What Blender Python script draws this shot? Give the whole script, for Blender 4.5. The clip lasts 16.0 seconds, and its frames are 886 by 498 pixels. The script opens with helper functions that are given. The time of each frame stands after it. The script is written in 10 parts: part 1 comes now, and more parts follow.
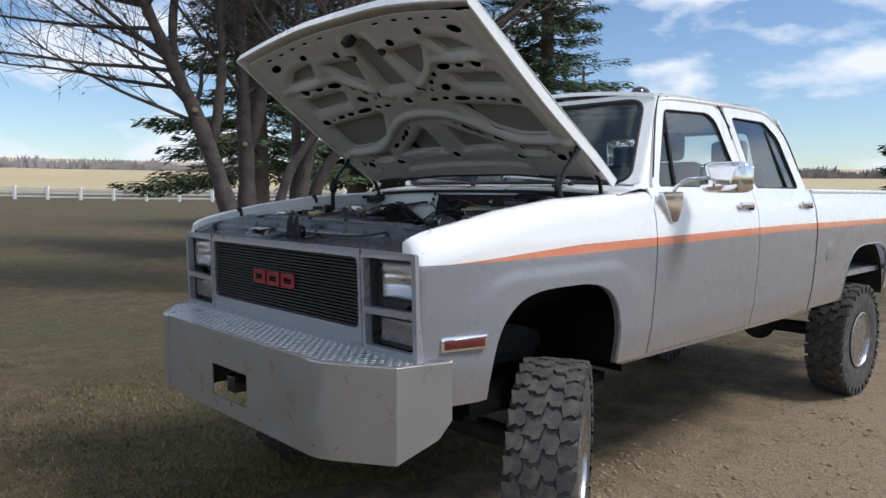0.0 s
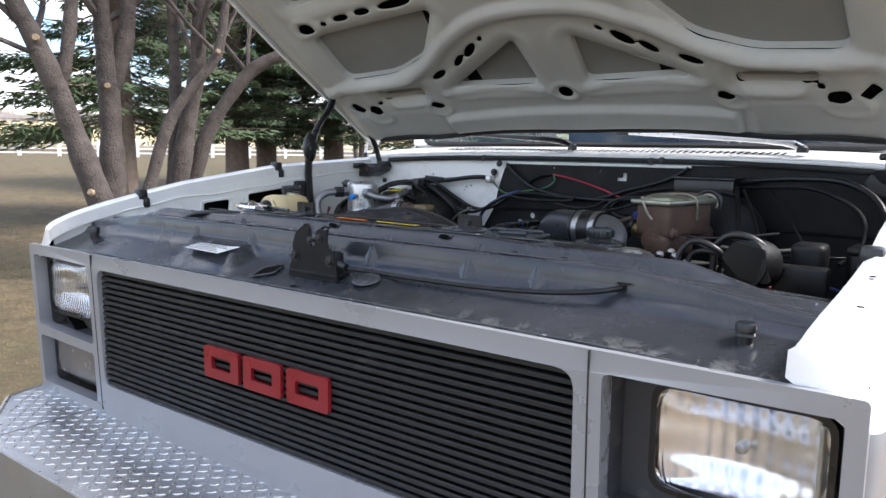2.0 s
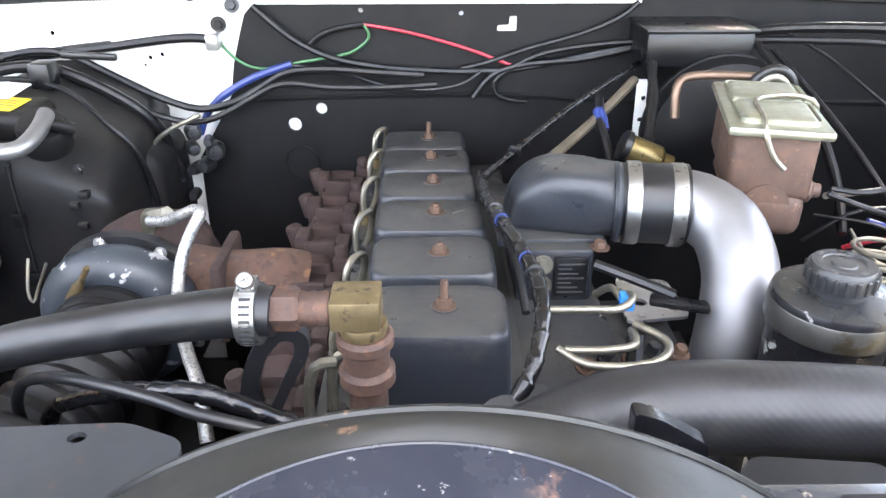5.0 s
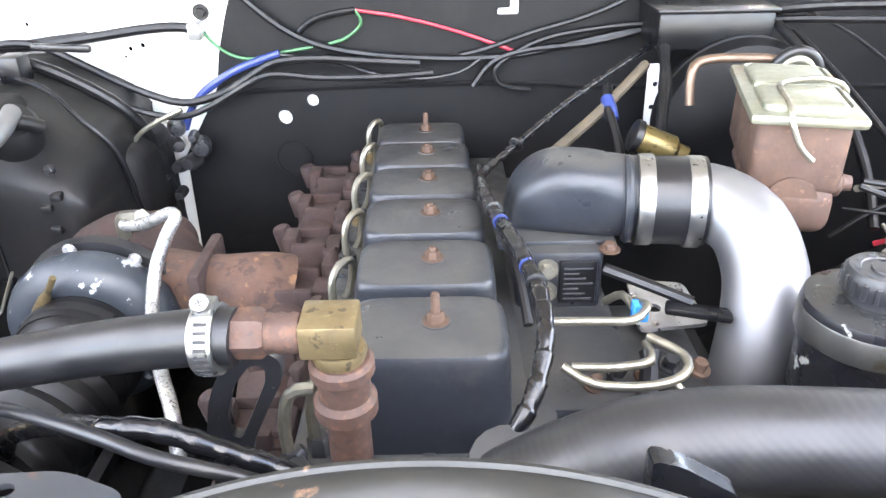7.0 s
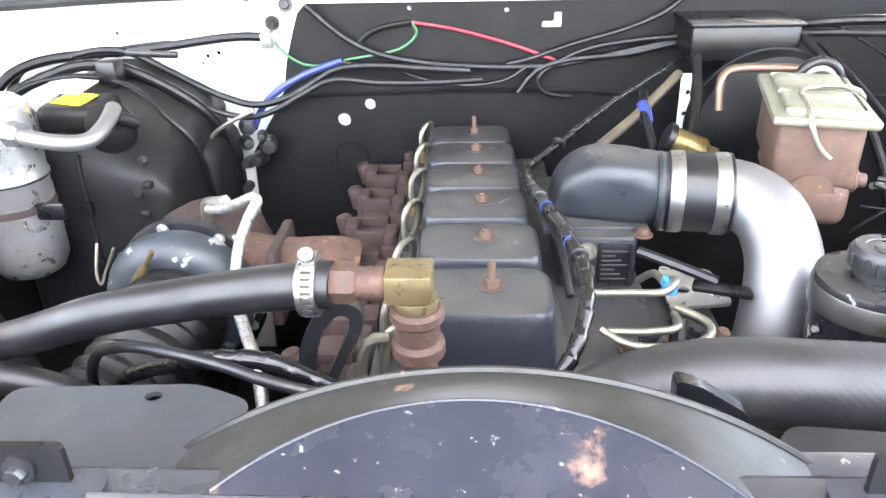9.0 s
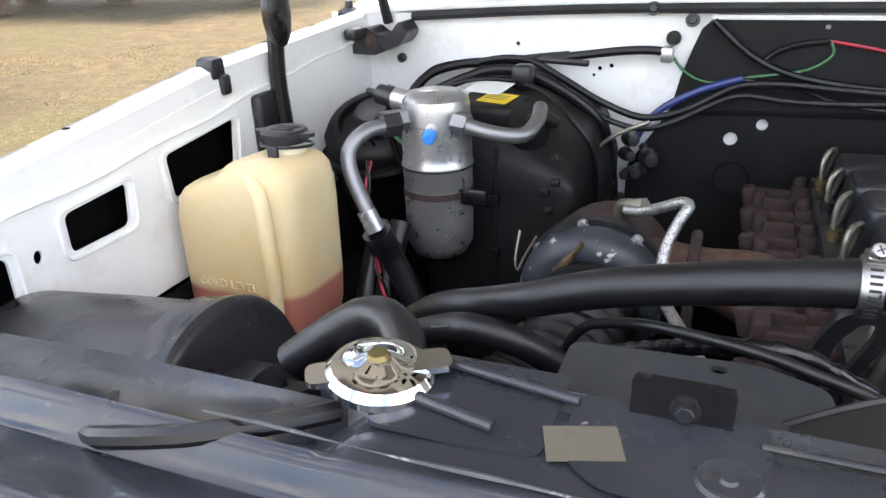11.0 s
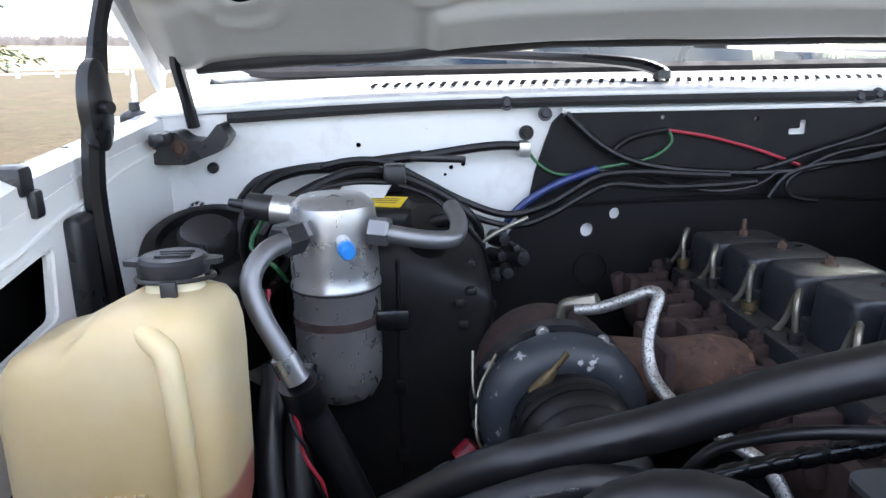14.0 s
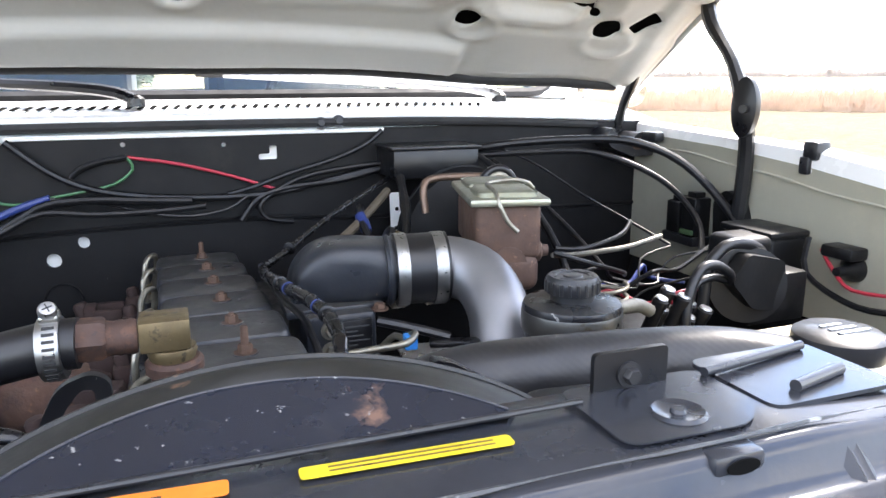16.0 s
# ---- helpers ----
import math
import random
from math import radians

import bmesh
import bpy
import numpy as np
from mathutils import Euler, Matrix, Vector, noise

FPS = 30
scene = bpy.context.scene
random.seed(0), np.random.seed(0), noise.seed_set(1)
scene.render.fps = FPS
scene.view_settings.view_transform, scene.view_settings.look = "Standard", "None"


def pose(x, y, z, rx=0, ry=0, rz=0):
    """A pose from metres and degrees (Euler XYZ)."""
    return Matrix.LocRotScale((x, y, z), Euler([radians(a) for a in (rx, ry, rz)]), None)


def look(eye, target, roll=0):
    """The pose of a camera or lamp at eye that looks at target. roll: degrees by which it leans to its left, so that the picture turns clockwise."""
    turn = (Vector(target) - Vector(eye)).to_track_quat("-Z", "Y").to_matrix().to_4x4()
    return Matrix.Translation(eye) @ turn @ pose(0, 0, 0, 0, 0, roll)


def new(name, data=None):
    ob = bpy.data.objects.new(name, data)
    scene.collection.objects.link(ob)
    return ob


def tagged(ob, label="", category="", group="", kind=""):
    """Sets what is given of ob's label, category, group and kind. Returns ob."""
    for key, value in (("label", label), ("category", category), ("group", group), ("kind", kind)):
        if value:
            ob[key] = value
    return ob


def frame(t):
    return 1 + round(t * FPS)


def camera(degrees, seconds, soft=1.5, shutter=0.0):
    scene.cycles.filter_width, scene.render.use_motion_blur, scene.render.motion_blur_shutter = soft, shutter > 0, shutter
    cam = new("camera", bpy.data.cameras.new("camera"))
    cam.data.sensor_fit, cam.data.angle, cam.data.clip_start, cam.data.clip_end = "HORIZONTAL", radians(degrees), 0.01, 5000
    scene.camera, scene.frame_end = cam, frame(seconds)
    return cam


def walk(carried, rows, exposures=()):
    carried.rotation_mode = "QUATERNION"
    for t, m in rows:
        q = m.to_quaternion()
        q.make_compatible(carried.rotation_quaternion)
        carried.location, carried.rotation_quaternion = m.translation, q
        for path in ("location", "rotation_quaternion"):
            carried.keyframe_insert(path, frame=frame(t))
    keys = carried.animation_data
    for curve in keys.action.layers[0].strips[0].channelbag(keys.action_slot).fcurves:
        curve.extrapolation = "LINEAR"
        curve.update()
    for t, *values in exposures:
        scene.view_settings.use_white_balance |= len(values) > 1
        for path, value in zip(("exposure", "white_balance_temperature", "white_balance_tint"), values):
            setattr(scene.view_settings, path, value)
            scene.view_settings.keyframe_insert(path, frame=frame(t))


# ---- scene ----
cam = camera(62.9, 16.0)
PATH = [
    (0, (2.874, -1.662, 1.559), (1.419, -0.299, 1.402), 0.3),
    (0.5, (2.391, -1.466, 1.567), (0.954, -0.082, 1.431), 0.1),
    (1, (1.929, -1.257, 1.586), (0.529, 0.157, 1.393), 1.7),
    (1.5, (1.448, -1.078, 1.607), (0.226, 0.49, 1.386), 1.1),
    (2, (1.026, -0.849, 1.596), (-0.157, 0.74, 1.319), 0.7),
    (2.5, (0.638, -0.632, 1.598), (-0.35, 1.086, 1.329), -0.3),
    (3, (0.333, -0.446, 1.632), (-0.307, 1.414, 1.269), -1.8),
    (3.5, (0.151, -0.21, 1.677), (-0.3, 1.68, 1.201), -2.3),
    (3.7, (0.083, -0.132, 1.703), (-0.235, 1.751, 1.108), -1.6),
    (4, (0.026, -0.065, 1.739), (-0.131, 1.839, 1.147), -2.0),
    (4.2, (0.011, -0.027, 1.737), (-0.084, 1.844, 1.039), -1.9),
    (4.5, (0.004, 0.006, 1.749), (-0.005, 1.816, 0.899), -0.6),
    (4.6, (0.006, 0.018, 1.741), (0.029, 1.814, 0.861), 0.1),
    (6.8, (0.028, 0.131, 1.706), (0.024, 1.886, 0.746), -1.2),
    (7, (0.031, 0.128, 1.708), (0.027, 1.891, 0.764), -1.2),
    (7.5, (0.033, 0.118, 1.71), (0.027, 1.883, 0.769), -0.9),
    (8, (0.036, 0.103, 1.71), (0.088, 1.865, 0.765), -0.3),
    (8.5, (0.032, 0.076, 1.715), (0.088, 1.843, 0.78), -0.5),
    (9, (0.008, 0.028, 1.721), (-0.08, 1.808, 0.813), -1.3),
    (9.5, (-0.022, -0.019, 1.724), (-0.365, 1.755, 0.868), -1.5),
    (10, (-0.041, -0.053, 1.721), (-0.663, 1.656, 0.89), -2.5),
    (10.2, (-0.049, -0.075, 1.715), (-0.792, 1.594, 0.901), -1.9),
    (12.3, (-0.622, 0.118, 1.622), (-1.0, 1.899, 0.796), -1.4),
    (12.5, (-0.642, 0.141, 1.607), (-0.957, 1.91, 0.729), -1.0),
    (13, (-0.638, 0.146, 1.602), (-0.928, 1.925, 0.735), -0.6),
    (13.5, (-0.608, 0.124, 1.618), (-0.707, 2.001, 0.935), -0.6),
    (14, (-0.563, 0.087, 1.635), (-0.404, 2.013, 1.124), -0.8),
    (14.5, (-0.498, 0.04, 1.644), (-0.078, 1.935, 1.159), -0.8),
    (15, (-0.428, 0.013, 1.643), (0.211, 1.853, 1.19), -1.1),
    (15.2, (-0.395, 0.0, 1.643), (0.355, 1.789, 1.158), -2.0),
    (15.5, (-0.302, -0.023, 1.642), (0.431, 1.779, 1.18), -2.5),
    (16, (-0.027, -0.053, 1.628), (0.656, 1.775, 1.187), -0.3),
]
LIGHTNESS = [(0, -0.15, 6050, 11), (1.0, -0.05, 6150, 11), (1.5, 0.2, 6250, 12), (2.0, 1.3, 6400, 13), (2.5, 2.1, 6400, 13), (3.0, 2.2, 6500, 13), (3.5, 2.4, 6500, 13), (4.0, 2.6, 6550, 14),
             (4.6, 3.45, 7000, 14), (7.0, 4.48, 7150, 14), (8.5, 4.52, 7250, 14), (9.5, 4.36, 7200, 14), (10.2, 3.45, 7300, 15), (12.3, 1.92, 6500, 15), (13.0, 2.0, 6350, 15), (14.0, 2.15, 6250, 14), (14.5, 2.5, 6280, 14), (15.0, 2.75, 6300, 14), (16.0, 2.7, 6700, 14)]
walk(cam, [(t, look(eye, target, roll)) for t, eye, target, roll in PATH], LIGHTNESS)

# ---------------------------------------------------------------- world, sun
SUN_EL, SUN_AZ = 51.0, 60.0       # height and bearing (from +y towards +x) of the sun
world = bpy.data.worlds.new("sky")
scene.world = world
world.use_nodes = True
wn, wl = world.node_tree.nodes, world.node_tree.links
wn.clear()


def node(tree, kind, **values):
    n = tree.nodes.new(kind)
    for k, v in values.items():
        n.inputs[k].default_value = v
    return n


w_out = wn.new("ShaderNodeOutputWorld")
w_bg = node(world.node_tree, "ShaderNodeBackground", Strength=0.14)
w_sky = wn.new("ShaderNodeTexSky")
w_sky.sky_type, w_sky.sun_disc = "NISHITA", False
w_sky.sun_elevation, w_sky.sun_rotation = radians(SUN_EL), radians(SUN_AZ)
w_sky.air_density, w_sky.dust_density, w_sky.ozone_density = 1.0, 0.25, 3.0
w_co = wn.new("ShaderNodeTexCoord")
w_map = wn.new("ShaderNodeMapping")
w_map.inputs["Scale"].default_value = (1.0, 1.0, 2.3)
w_map.inputs["Location"].default_value = (0.35, 0.2, 0.1)
w_n = node(world.node_tree, "ShaderNodeTexNoise", Scale=4.6, Detail=9.0, Roughness=0.52)
w_ramp = wn.new("ShaderNodeValToRGB")
w_ramp.color_ramp.elements[0].position, w_ramp.color_ramp.elements[1].position = 0.455, 0.560
w_mix = wn.new("ShaderNodeMixRGB")
w_mix.inputs[2].default_value = (7.3, 7.5, 7.8, 1)
wl.new(w_co.outputs["Generated"], w_map.inputs["Vector"])
wl.new(w_map.outputs["Vector"], w_n.inputs["Vector"])
wl.new(w_n.outputs["Fac"], w_ramp.inputs["Fac"])
wl.new(w_ramp.outputs["Color"], w_mix.inputs[0])
wl.new(w_sky.outputs["Color"], w_mix.inputs[1])
wl.new(w_mix.outputs["Color"], w_bg.inputs["Color"])
wl.new(w_bg.outputs["Background"], w_out.inputs["Surface"])

sun_data = bpy.data.lights.new("sun", "SUN")
sun_data.energy, sun_data.angle, sun_data.color = 3.5, radians(16.0), (1.0, 0.955, 0.89)
sun = new("sun", sun_data)
sun_way = Vector((math.cos(radians(SUN_EL)) * math.sin(radians(SUN_AZ)), math.cos(radians(SUN_EL)) * math.cos(radians(SUN_AZ)), math.sin(radians(SUN_EL))))
sun.matrix_world = Matrix.Translation(sun_way * 30) @ sun_way.to_track_quat("Z", "Y").to_matrix().to_4x4()


# ---------------------------------------------------------------- materials
def ramp(tree, fac, stops):
    r = tree.nodes.new("ShaderNodeValToRGB")
    while len(r.color_ramp.elements) < len(stops):
        r.color_ramp.elements.new(0.5)
    for e, (p, c) in zip(r.color_ramp.elements, stops):
        e.position = p
        e.color = (c, c, c, 1) if isinstance(c, (int, float)) else (*c, 1)
    tree.links.new(fac, r.inputs["Fac"])
    return r.outputs["Color"]


def mix(tree, fac, a, b, mode="MIX"):
    m = tree.nodes.new("ShaderNodeMixRGB")
    m.blend_type = mode
    for sock, v in zip(m.inputs, (fac, a, b)):
        if isinstance(v, (int, float)):
            sock.default_value = v if sock.type == "VALUE" else (v, v, v, 1)
        elif isinstance(v, tuple):
            sock.default_value = (*v, 1)
        else:
            tree.links.new(v, sock)
    return m.outputs[0]


def noise_of(tree, scale, detail=4.0, rough=0.55, stretch=(1, 1, 1)):
    co = tree.nodes.new("ShaderNodeTexCoord")
    mp = tree.nodes.new("ShaderNodeMapping")
    mp.inputs["Scale"].default_value = stretch
    n = node(tree, "ShaderNodeTexNoise", Scale=scale, Detail=detail, Roughness=rough)
    tree.links.new(co.outputs["Object"], mp.inputs["Vector"])
    tree.links.new(mp.outputs["Vector"], n.inputs["Vector"])
    return n.outputs["Fac"]


def material(name, colour, rough=0.5, metal=0.0, coarse=6.0, fine=120.0, vary=0.12, dust=0.0, dust_colour=(0.30, 0.25, 0.18),
             bump=0.15, coat=0.0, spots=None, rough_vary=0.12, depth=0.002, spec=0.5, top_light_dust=None):
    """A painted, cast or plastic surface: two scales of tone, dust or rust in patches, fine relief."""
    m = bpy.data.materials.new(name)
    m.use_nodes = True
    t = m.node_tree
    b = t.nodes["Principled BSDF"]
    big, small = noise_of(t, coarse, 5), noise_of(t, fine, 3)
    lo = tuple(c * (1 - vary) for c in colour)
    hi = tuple(min(1, c * (1 + vary)) for c in colour)
    col = mix(t, ramp(t, big, [(0.3, 0.0), (0.7, 1.0)]), lo, hi)
    col = mix(t, 0.35, col, mix(t, small, lo, hi))
    if dust:
        col = mix(t, ramp(t, noise_of(t, coarse * 1.7, 8, 0.65), [(0.62 - 0.3 * dust, 0.0), (0.85, 0.8)]), col, dust_colour)
    # lightens up-facing faces: sky light put into the colour, along with dust
    if top_light_dust:
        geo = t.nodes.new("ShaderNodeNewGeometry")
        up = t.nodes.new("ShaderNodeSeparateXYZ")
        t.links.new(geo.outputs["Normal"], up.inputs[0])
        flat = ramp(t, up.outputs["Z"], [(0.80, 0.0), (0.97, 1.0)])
        col = mix(t, mix(t, 1.0, flat, ramp(t, noise_of(t, coarse * 1.3, 6, 0.6), [(0.30, 0.25), (0.65, 0.85)]), "MULTIPLY"), col, top_light_dust)
    for (scale, start, width, c) in spots or ():
        col = mix(t, ramp(t, noise_of(t, scale, 6, 0.6), [(start, 0.0), (start + width, 1.0)]), col, c)
    t.links.new(col, b.inputs["Base Color"])
    r = ramp(t, noise_of(t, coarse * 2.3, 6), [(0.3, max(0.03, rough - rough_vary)), (0.7, min(1, rough + rough_vary))])
    t.links.new(r, b.inputs["Roughness"])
    b.inputs["Metallic"].default_value = metal
    b.inputs["Specular IOR Level"].default_value = spec
    b.inputs["Coat Weight"].default_value = coat
    b.inputs["Coat Roughness"].default_value = 0.08
    if bump:
        bn = node(t, "ShaderNodeBump", Strength=bump, Distance=depth)
        t.links.new(mix(t, 0.6, big, small), bn.inputs["Height"])
        t.links.new(bn.outputs["Normal"], b.inputs["Normal"])
    return m


WHITE = material("white paint", (0.80, 0.80, 0.79), 0.28, coarse=3, vary=0.03, bump=0.03, coat=0.4, spots=[(55, 0.74, 0.03, (0.20, 0.15, 0.11))])
# driver side inner paint: cream, with that side's shade put into the colour
SHADED_INNER = material("cream paint darkened for shade", (0.30, 0.29, 0.235), 0.5, coarse=5, vary=0.06, bump=0.06, dust=0.35, dust_colour=(0.40, 0.36, 0.28), spots=[(60, 0.73, 0.03, (0.13, 0.09, 0.06))])
# bare worn metal, also the colour of painted highlights on the support's ridges
WORN_GLINT = material("worn bright metal and edge glint", (0.06, 0.062, 0.066), 0.42, metal=0.3, coarse=40, vary=0.4, bump=0.2, spots=[(45, 0.60, 0.06, (0.30, 0.30, 0.30))])
WHITE_INNER = material("dusty white paint", (0.80, 0.80, 0.78), 0.45, coarse=5, vary=0.05, bump=0.06, dust=0.25, dust_colour=(0.48, 0.44, 0.37), spots=[(60, 0.73, 0.03, (0.13, 0.09, 0.06))])
GREY_METAL = material("silver grey paint", (0.285, 0.29, 0.31), 0.34, metal=0.25, coarse=3, vary=0.04, bump=0.03, coat=0.3)
BUMPER_PAINT = material("satin silver bumper paint", (0.36, 0.36, 0.36), 0.36, metal=0.65, coarse=4, vary=0.05, bump=0.05, spots=[(34, 0.73, 0.03, (0.20, 0.17, 0.14))])
HOOD_INNER = material("worn pale grey underside paint", (0.44, 0.44, 0.41), 0.42, coarse=4, vary=0.10, dust=0.35, dust_colour=(0.37, 0.35, 0.30), bump=0.08)
# skin behind the hood's openings, a darker grey than the inner panel
RECESS_GREY = material("dull dark grey recess skin", (0.22, 0.22, 0.21), 0.6, coarse=5, vary=0.12, dust=0.3, dust_colour=(0.26, 0.24, 0.20), bump=0.1)
BLACK_PAINT = material("chipped black paint", (0.026, 0.028, 0.034), 0.22, coarse=7, vary=0.3, dust=0.10, dust_colour=(0.045, 0.043, 0.038), bump=0.12, spots=[(80, 0.72, 0.03, (0.22, 0.20, 0.17)), (14, 0.69, 0.02, (0.17, 0.18, 0.19))])
BLACK_SATIN = material("satin black steel", (0.0045, 0.0047, 0.006), 0.34, coarse=9, vary=0.3, dust=0.06, dust_colour=(0.04, 0.038, 0.034), bump=0.1)
BLACK_DUSTY = material("dusty black plastic", (0.014, 0.0145, 0.017), 0.35, coarse=9, vary=0.35, dust=0.30, dust_colour=(0.060, 0.057, 0.050), bump=0.2, spots=[(60, 0.70, 0.04, (0.13, 0.125, 0.11)), (190, 0.70, 0.03, (0.30, 0.29, 0.27))])
BLACK_DEEP = material("dark bay plastic", (0.0048, 0.0048, 0.0055), 0.45, coarse=12, vary=0.4, dust=0.2, dust_colour=(0.022, 0.020, 0.018), bump=0.25, spec=0.3, spots=[(70, 0.72, 0.03, (0.12, 0.11, 0.10))])
FIREWALL_BLACK = material("dull black firewall paint", (0.0052, 0.0053, 0.0062), 0.55, coarse=8, vary=0.35, dust=0.10, dust_colour=(0.018, 0.017, 0.015), bump=0.12, spec=0.25, spots=[(120, 0.74, 0.02, (0.10, 0.10, 0.095))])
BLACK_MATT = material("matt black", (0.014, 0.014, 0.015), 0.75, coarse=10, vary=0.3, bump=0.2)
RUBBER = material("black rubber hose", (0.0065, 0.0066, 0.008), 0.40, coarse=11, vary=0.25, dust=0.12, dust_colour=(0.045, 0.044, 0.040), bump=0.15)
TYRE = material("tyre rubber", (0.045, 0.043, 0.041), 0.78, coarse=9, vary=0.25, dust=0.6, dust_colour=(0.17, 0.15, 0.12), bump=0.3)
WIRE_BLACK = material("black wire sheath", (0.0055, 0.0055, 0.0065), 0.40, coarse=30, vary=0.35, dust=0.2, dust_colour=(0.030, 0.028, 0.025), bump=0.15, spec=0.35)
SPIRAL_WRAP = material("glossy black spiral wrap", (0.0045, 0.0045, 0.0055), 0.22, coarse=30, vary=0.3, dust=0.12, dust_colour=(0.03, 0.029, 0.027), bump=0.1)
RED_WIRE = material("red wire sheath", (0.33, 0.022, 0.040), 0.4, bump=0)
GREEN_WIRE = material("green wire sheath", (0.03, 0.125, 0.045), 0.4, bump=0)
BLUE_WIRE = material("blue wire sheath", (0.022, 0.040, 0.17), 0.4, bump=0)
# the cover tops carry sky light in their colour besides the dust
ENGINE_BLACK = material("dark cast engine paint", (0.016, 0.0185, 0.024), 0.38, coarse=14, vary=0.25, dust=0.3, dust_colour=(0.050, 0.047, 0.042), bump=0.35, top_light_dust=(0.048, 0.047, 0.044), spots=[(70, 0.70, 0.04, (0.10, 0.07, 0.05))])
RUSTY = material("rusted cast iron", (0.034, 0.0195, 0.018), 0.85, coarse=18, vary=0.35, bump=0.7, dust=0.3, dust_colour=(0.062, 0.029, 0.020), spots=[(50, 0.62, 0.06, (0.036, 0.024, 0.023))])
RUST_ORANGE = material("orange scaled rust", (0.068, 0.037, 0.026), 0.9, coarse=22, vary=0.35, bump=0.8, dust=0.45, dust_colour=(0.10, 0.05, 0.038), spots=[(60, 0.53, 0.08, (0.042, 0.024, 0.02)), (40, 0.62, 0.08, (0.16, 0.085, 0.045))])
PIPE_RUST = material("rusty steel fitting", (0.056, 0.029, 0.021), 0.72, metal=0.15, coarse=45, vary=0.4, bump=0.5, spots=[(130, 0.54, 0.10, (0.090, 0.043, 0.026)), (150, 0.58, 0.05, (0.035, 0.022, 0.02))])
BRASS = material("tarnished brass", (0.15, 0.112, 0.058), 0.46, metal=0.6, coarse=38, vary=0.35, bump=0.35, dust=0.3, dust_colour=(0.10, 0.075, 0.045), spots=[(85, 0.60, 0.06, (0.055, 0.042, 0.026)), (140, 0.66, 0.03, (0.26, 0.21, 0.12))])
BOLT_RUST = material("rusty bolt", (0.088, 0.052, 0.036), 0.75, metal=0.3, coarse=80, vary=0.3, bump=0.5)
ALU = material("brushed aluminium", (0.235, 0.235, 0.245), 0.46, metal=0.85, coarse=12, vary=0.07, bump=0.06, rough_vary=0.08)
ALU_DULL = material("dull cast aluminium", (0.54, 0.54, 0.545), 0.30, metal=0.85, coarse=25, vary=0.08, bump=0.12, dust=0.04, dust_colour=(0.34, 0.32, 0.29), rough_vary=0.05)
STEEL = material("bright steel band", (0.34, 0.34, 0.335), 0.36, metal=1.0, coarse=90, vary=0.05, bump=0.04)
ZINC = material("zinc plated line", (0.27, 0.255, 0.21), 0.40, metal=0.85, coarse=60, vary=0.2, bump=0.2, dust=0.35, dust_colour=(0.21, 0.17, 0.12))
SILVERED = material("silvered lamp reflector", (0.74, 0.75, 0.78), 0.22, metal=1.0, coarse=8, vary=0.03, bump=0, rough_vary=0.05)
DULL_LINE = material("dull steel line", (0.17, 0.16, 0.13), 0.45, metal=0.5, coarse=60, vary=0.3, bump=0.2, dust=0.3, dust_colour=(0.10, 0.08, 0.06))
BAR_BLACK = material("matt black grille bar", (0.0055, 0.0055, 0.006), 0.55, coarse=12, vary=0.3, dust=0.1, dust_colour=(0.05, 0.047, 0.04), bump=0.1)
CHROME = material("chrome", (0.82, 0.82, 0.83), 0.06, metal=1.0, coarse=8, vary=0.02, bump=0, rough_vary=0.02)
MC_IRON = material("bare rusted iron", (0.082, 0.048, 0.036), 0.70, metal=0.15, coarse=16, vary=0.35, bump=0.6, dust=0.40, dust_colour=(0.15, 0.082, 0.05), spots=[(22, 0.56, 0.10, (0.048, 0.030, 0.026)), (90, 0.62, 0.06, (0.17, 0.10, 0.065))])
MC_LID = material("zinc stamped lid", (0.31, 0.315, 0.25), 0.42, metal=0.8, coarse=40, vary=0.15, bump=0.2)
GOLD_PART = material("yellow zinc plate", (0.18, 0.135, 0.055), 0.35, metal=0.7, coarse=30, bump=0.15)
ORANGE_TAG = material("orange label", (0.74, 0.20, 0.02), 0.5, coarse=40, vary=0.06, bump=0.04)
YELLOW_TAG = material("yellow label", (0.66, 0.48, 0.02), 0.5, coarse=40, vary=0.1, bump=0.04, dust=0.15)
WHITE_TAG = material("white label", (0.66, 0.67, 0.66), 0.5, coarse=40, vary=0.06, bump=0.03, dust=0.15)
PLATE_TEXT = material("worn plate print", (0.045, 0.047, 0.05), 0.5, bump=0)
INK = material("dark print", (0.03, 0.03, 0.03), 0.6, bump=0)
BADGE_RED = material("red badge enamel", (0.20, 0.010, 0.016), 0.35, bump=0, coat=0.2)
BLUE_CAP = material("blue plastic cap", (0.03, 0.22, 0.62), 0.35, bump=0.05)
# near-black colour stands in for the shade inside holes and voids
VOID_SHADE = material("unlit void black", (0.005, 0.005, 0.005), 0.9, bump=0, spec=0.05)
BRAID = material("braided steel hose", (0.42, 0.42, 0.41), 0.42, metal=0.8, coarse=90, fine=500, vary=0.3, bump=0.6, depth=0.001, spots=[(420, 0.52, 0.08, (0.10, 0.10, 0.10))])
AMBER_RED = material("dark red lens", (0.11, 0.025, 0.02), 0.2, coarse=30, vary=0.2, bump=0.05)
PARK_LENS = material("aged clear lens", (0.15, 0.135, 0.125), 0.18, coarse=12, vary=0.3, bump=0.1, spots=[(9, 0.58, 0.15, (0.24, 0.12, 0.07))])
LAMP_DARK = material("smoked lamp lens", (0.02, 0.02, 0.022), 0.12, coarse=12, bump=0, coat=0.5)
# the sunlit look of the dash is put into this pale colour
DASH = material("grey vinyl paled as if sunlit", (0.26, 0.30, 0.30), 0.55, coarse=9, vary=0.15, bump=0.15)
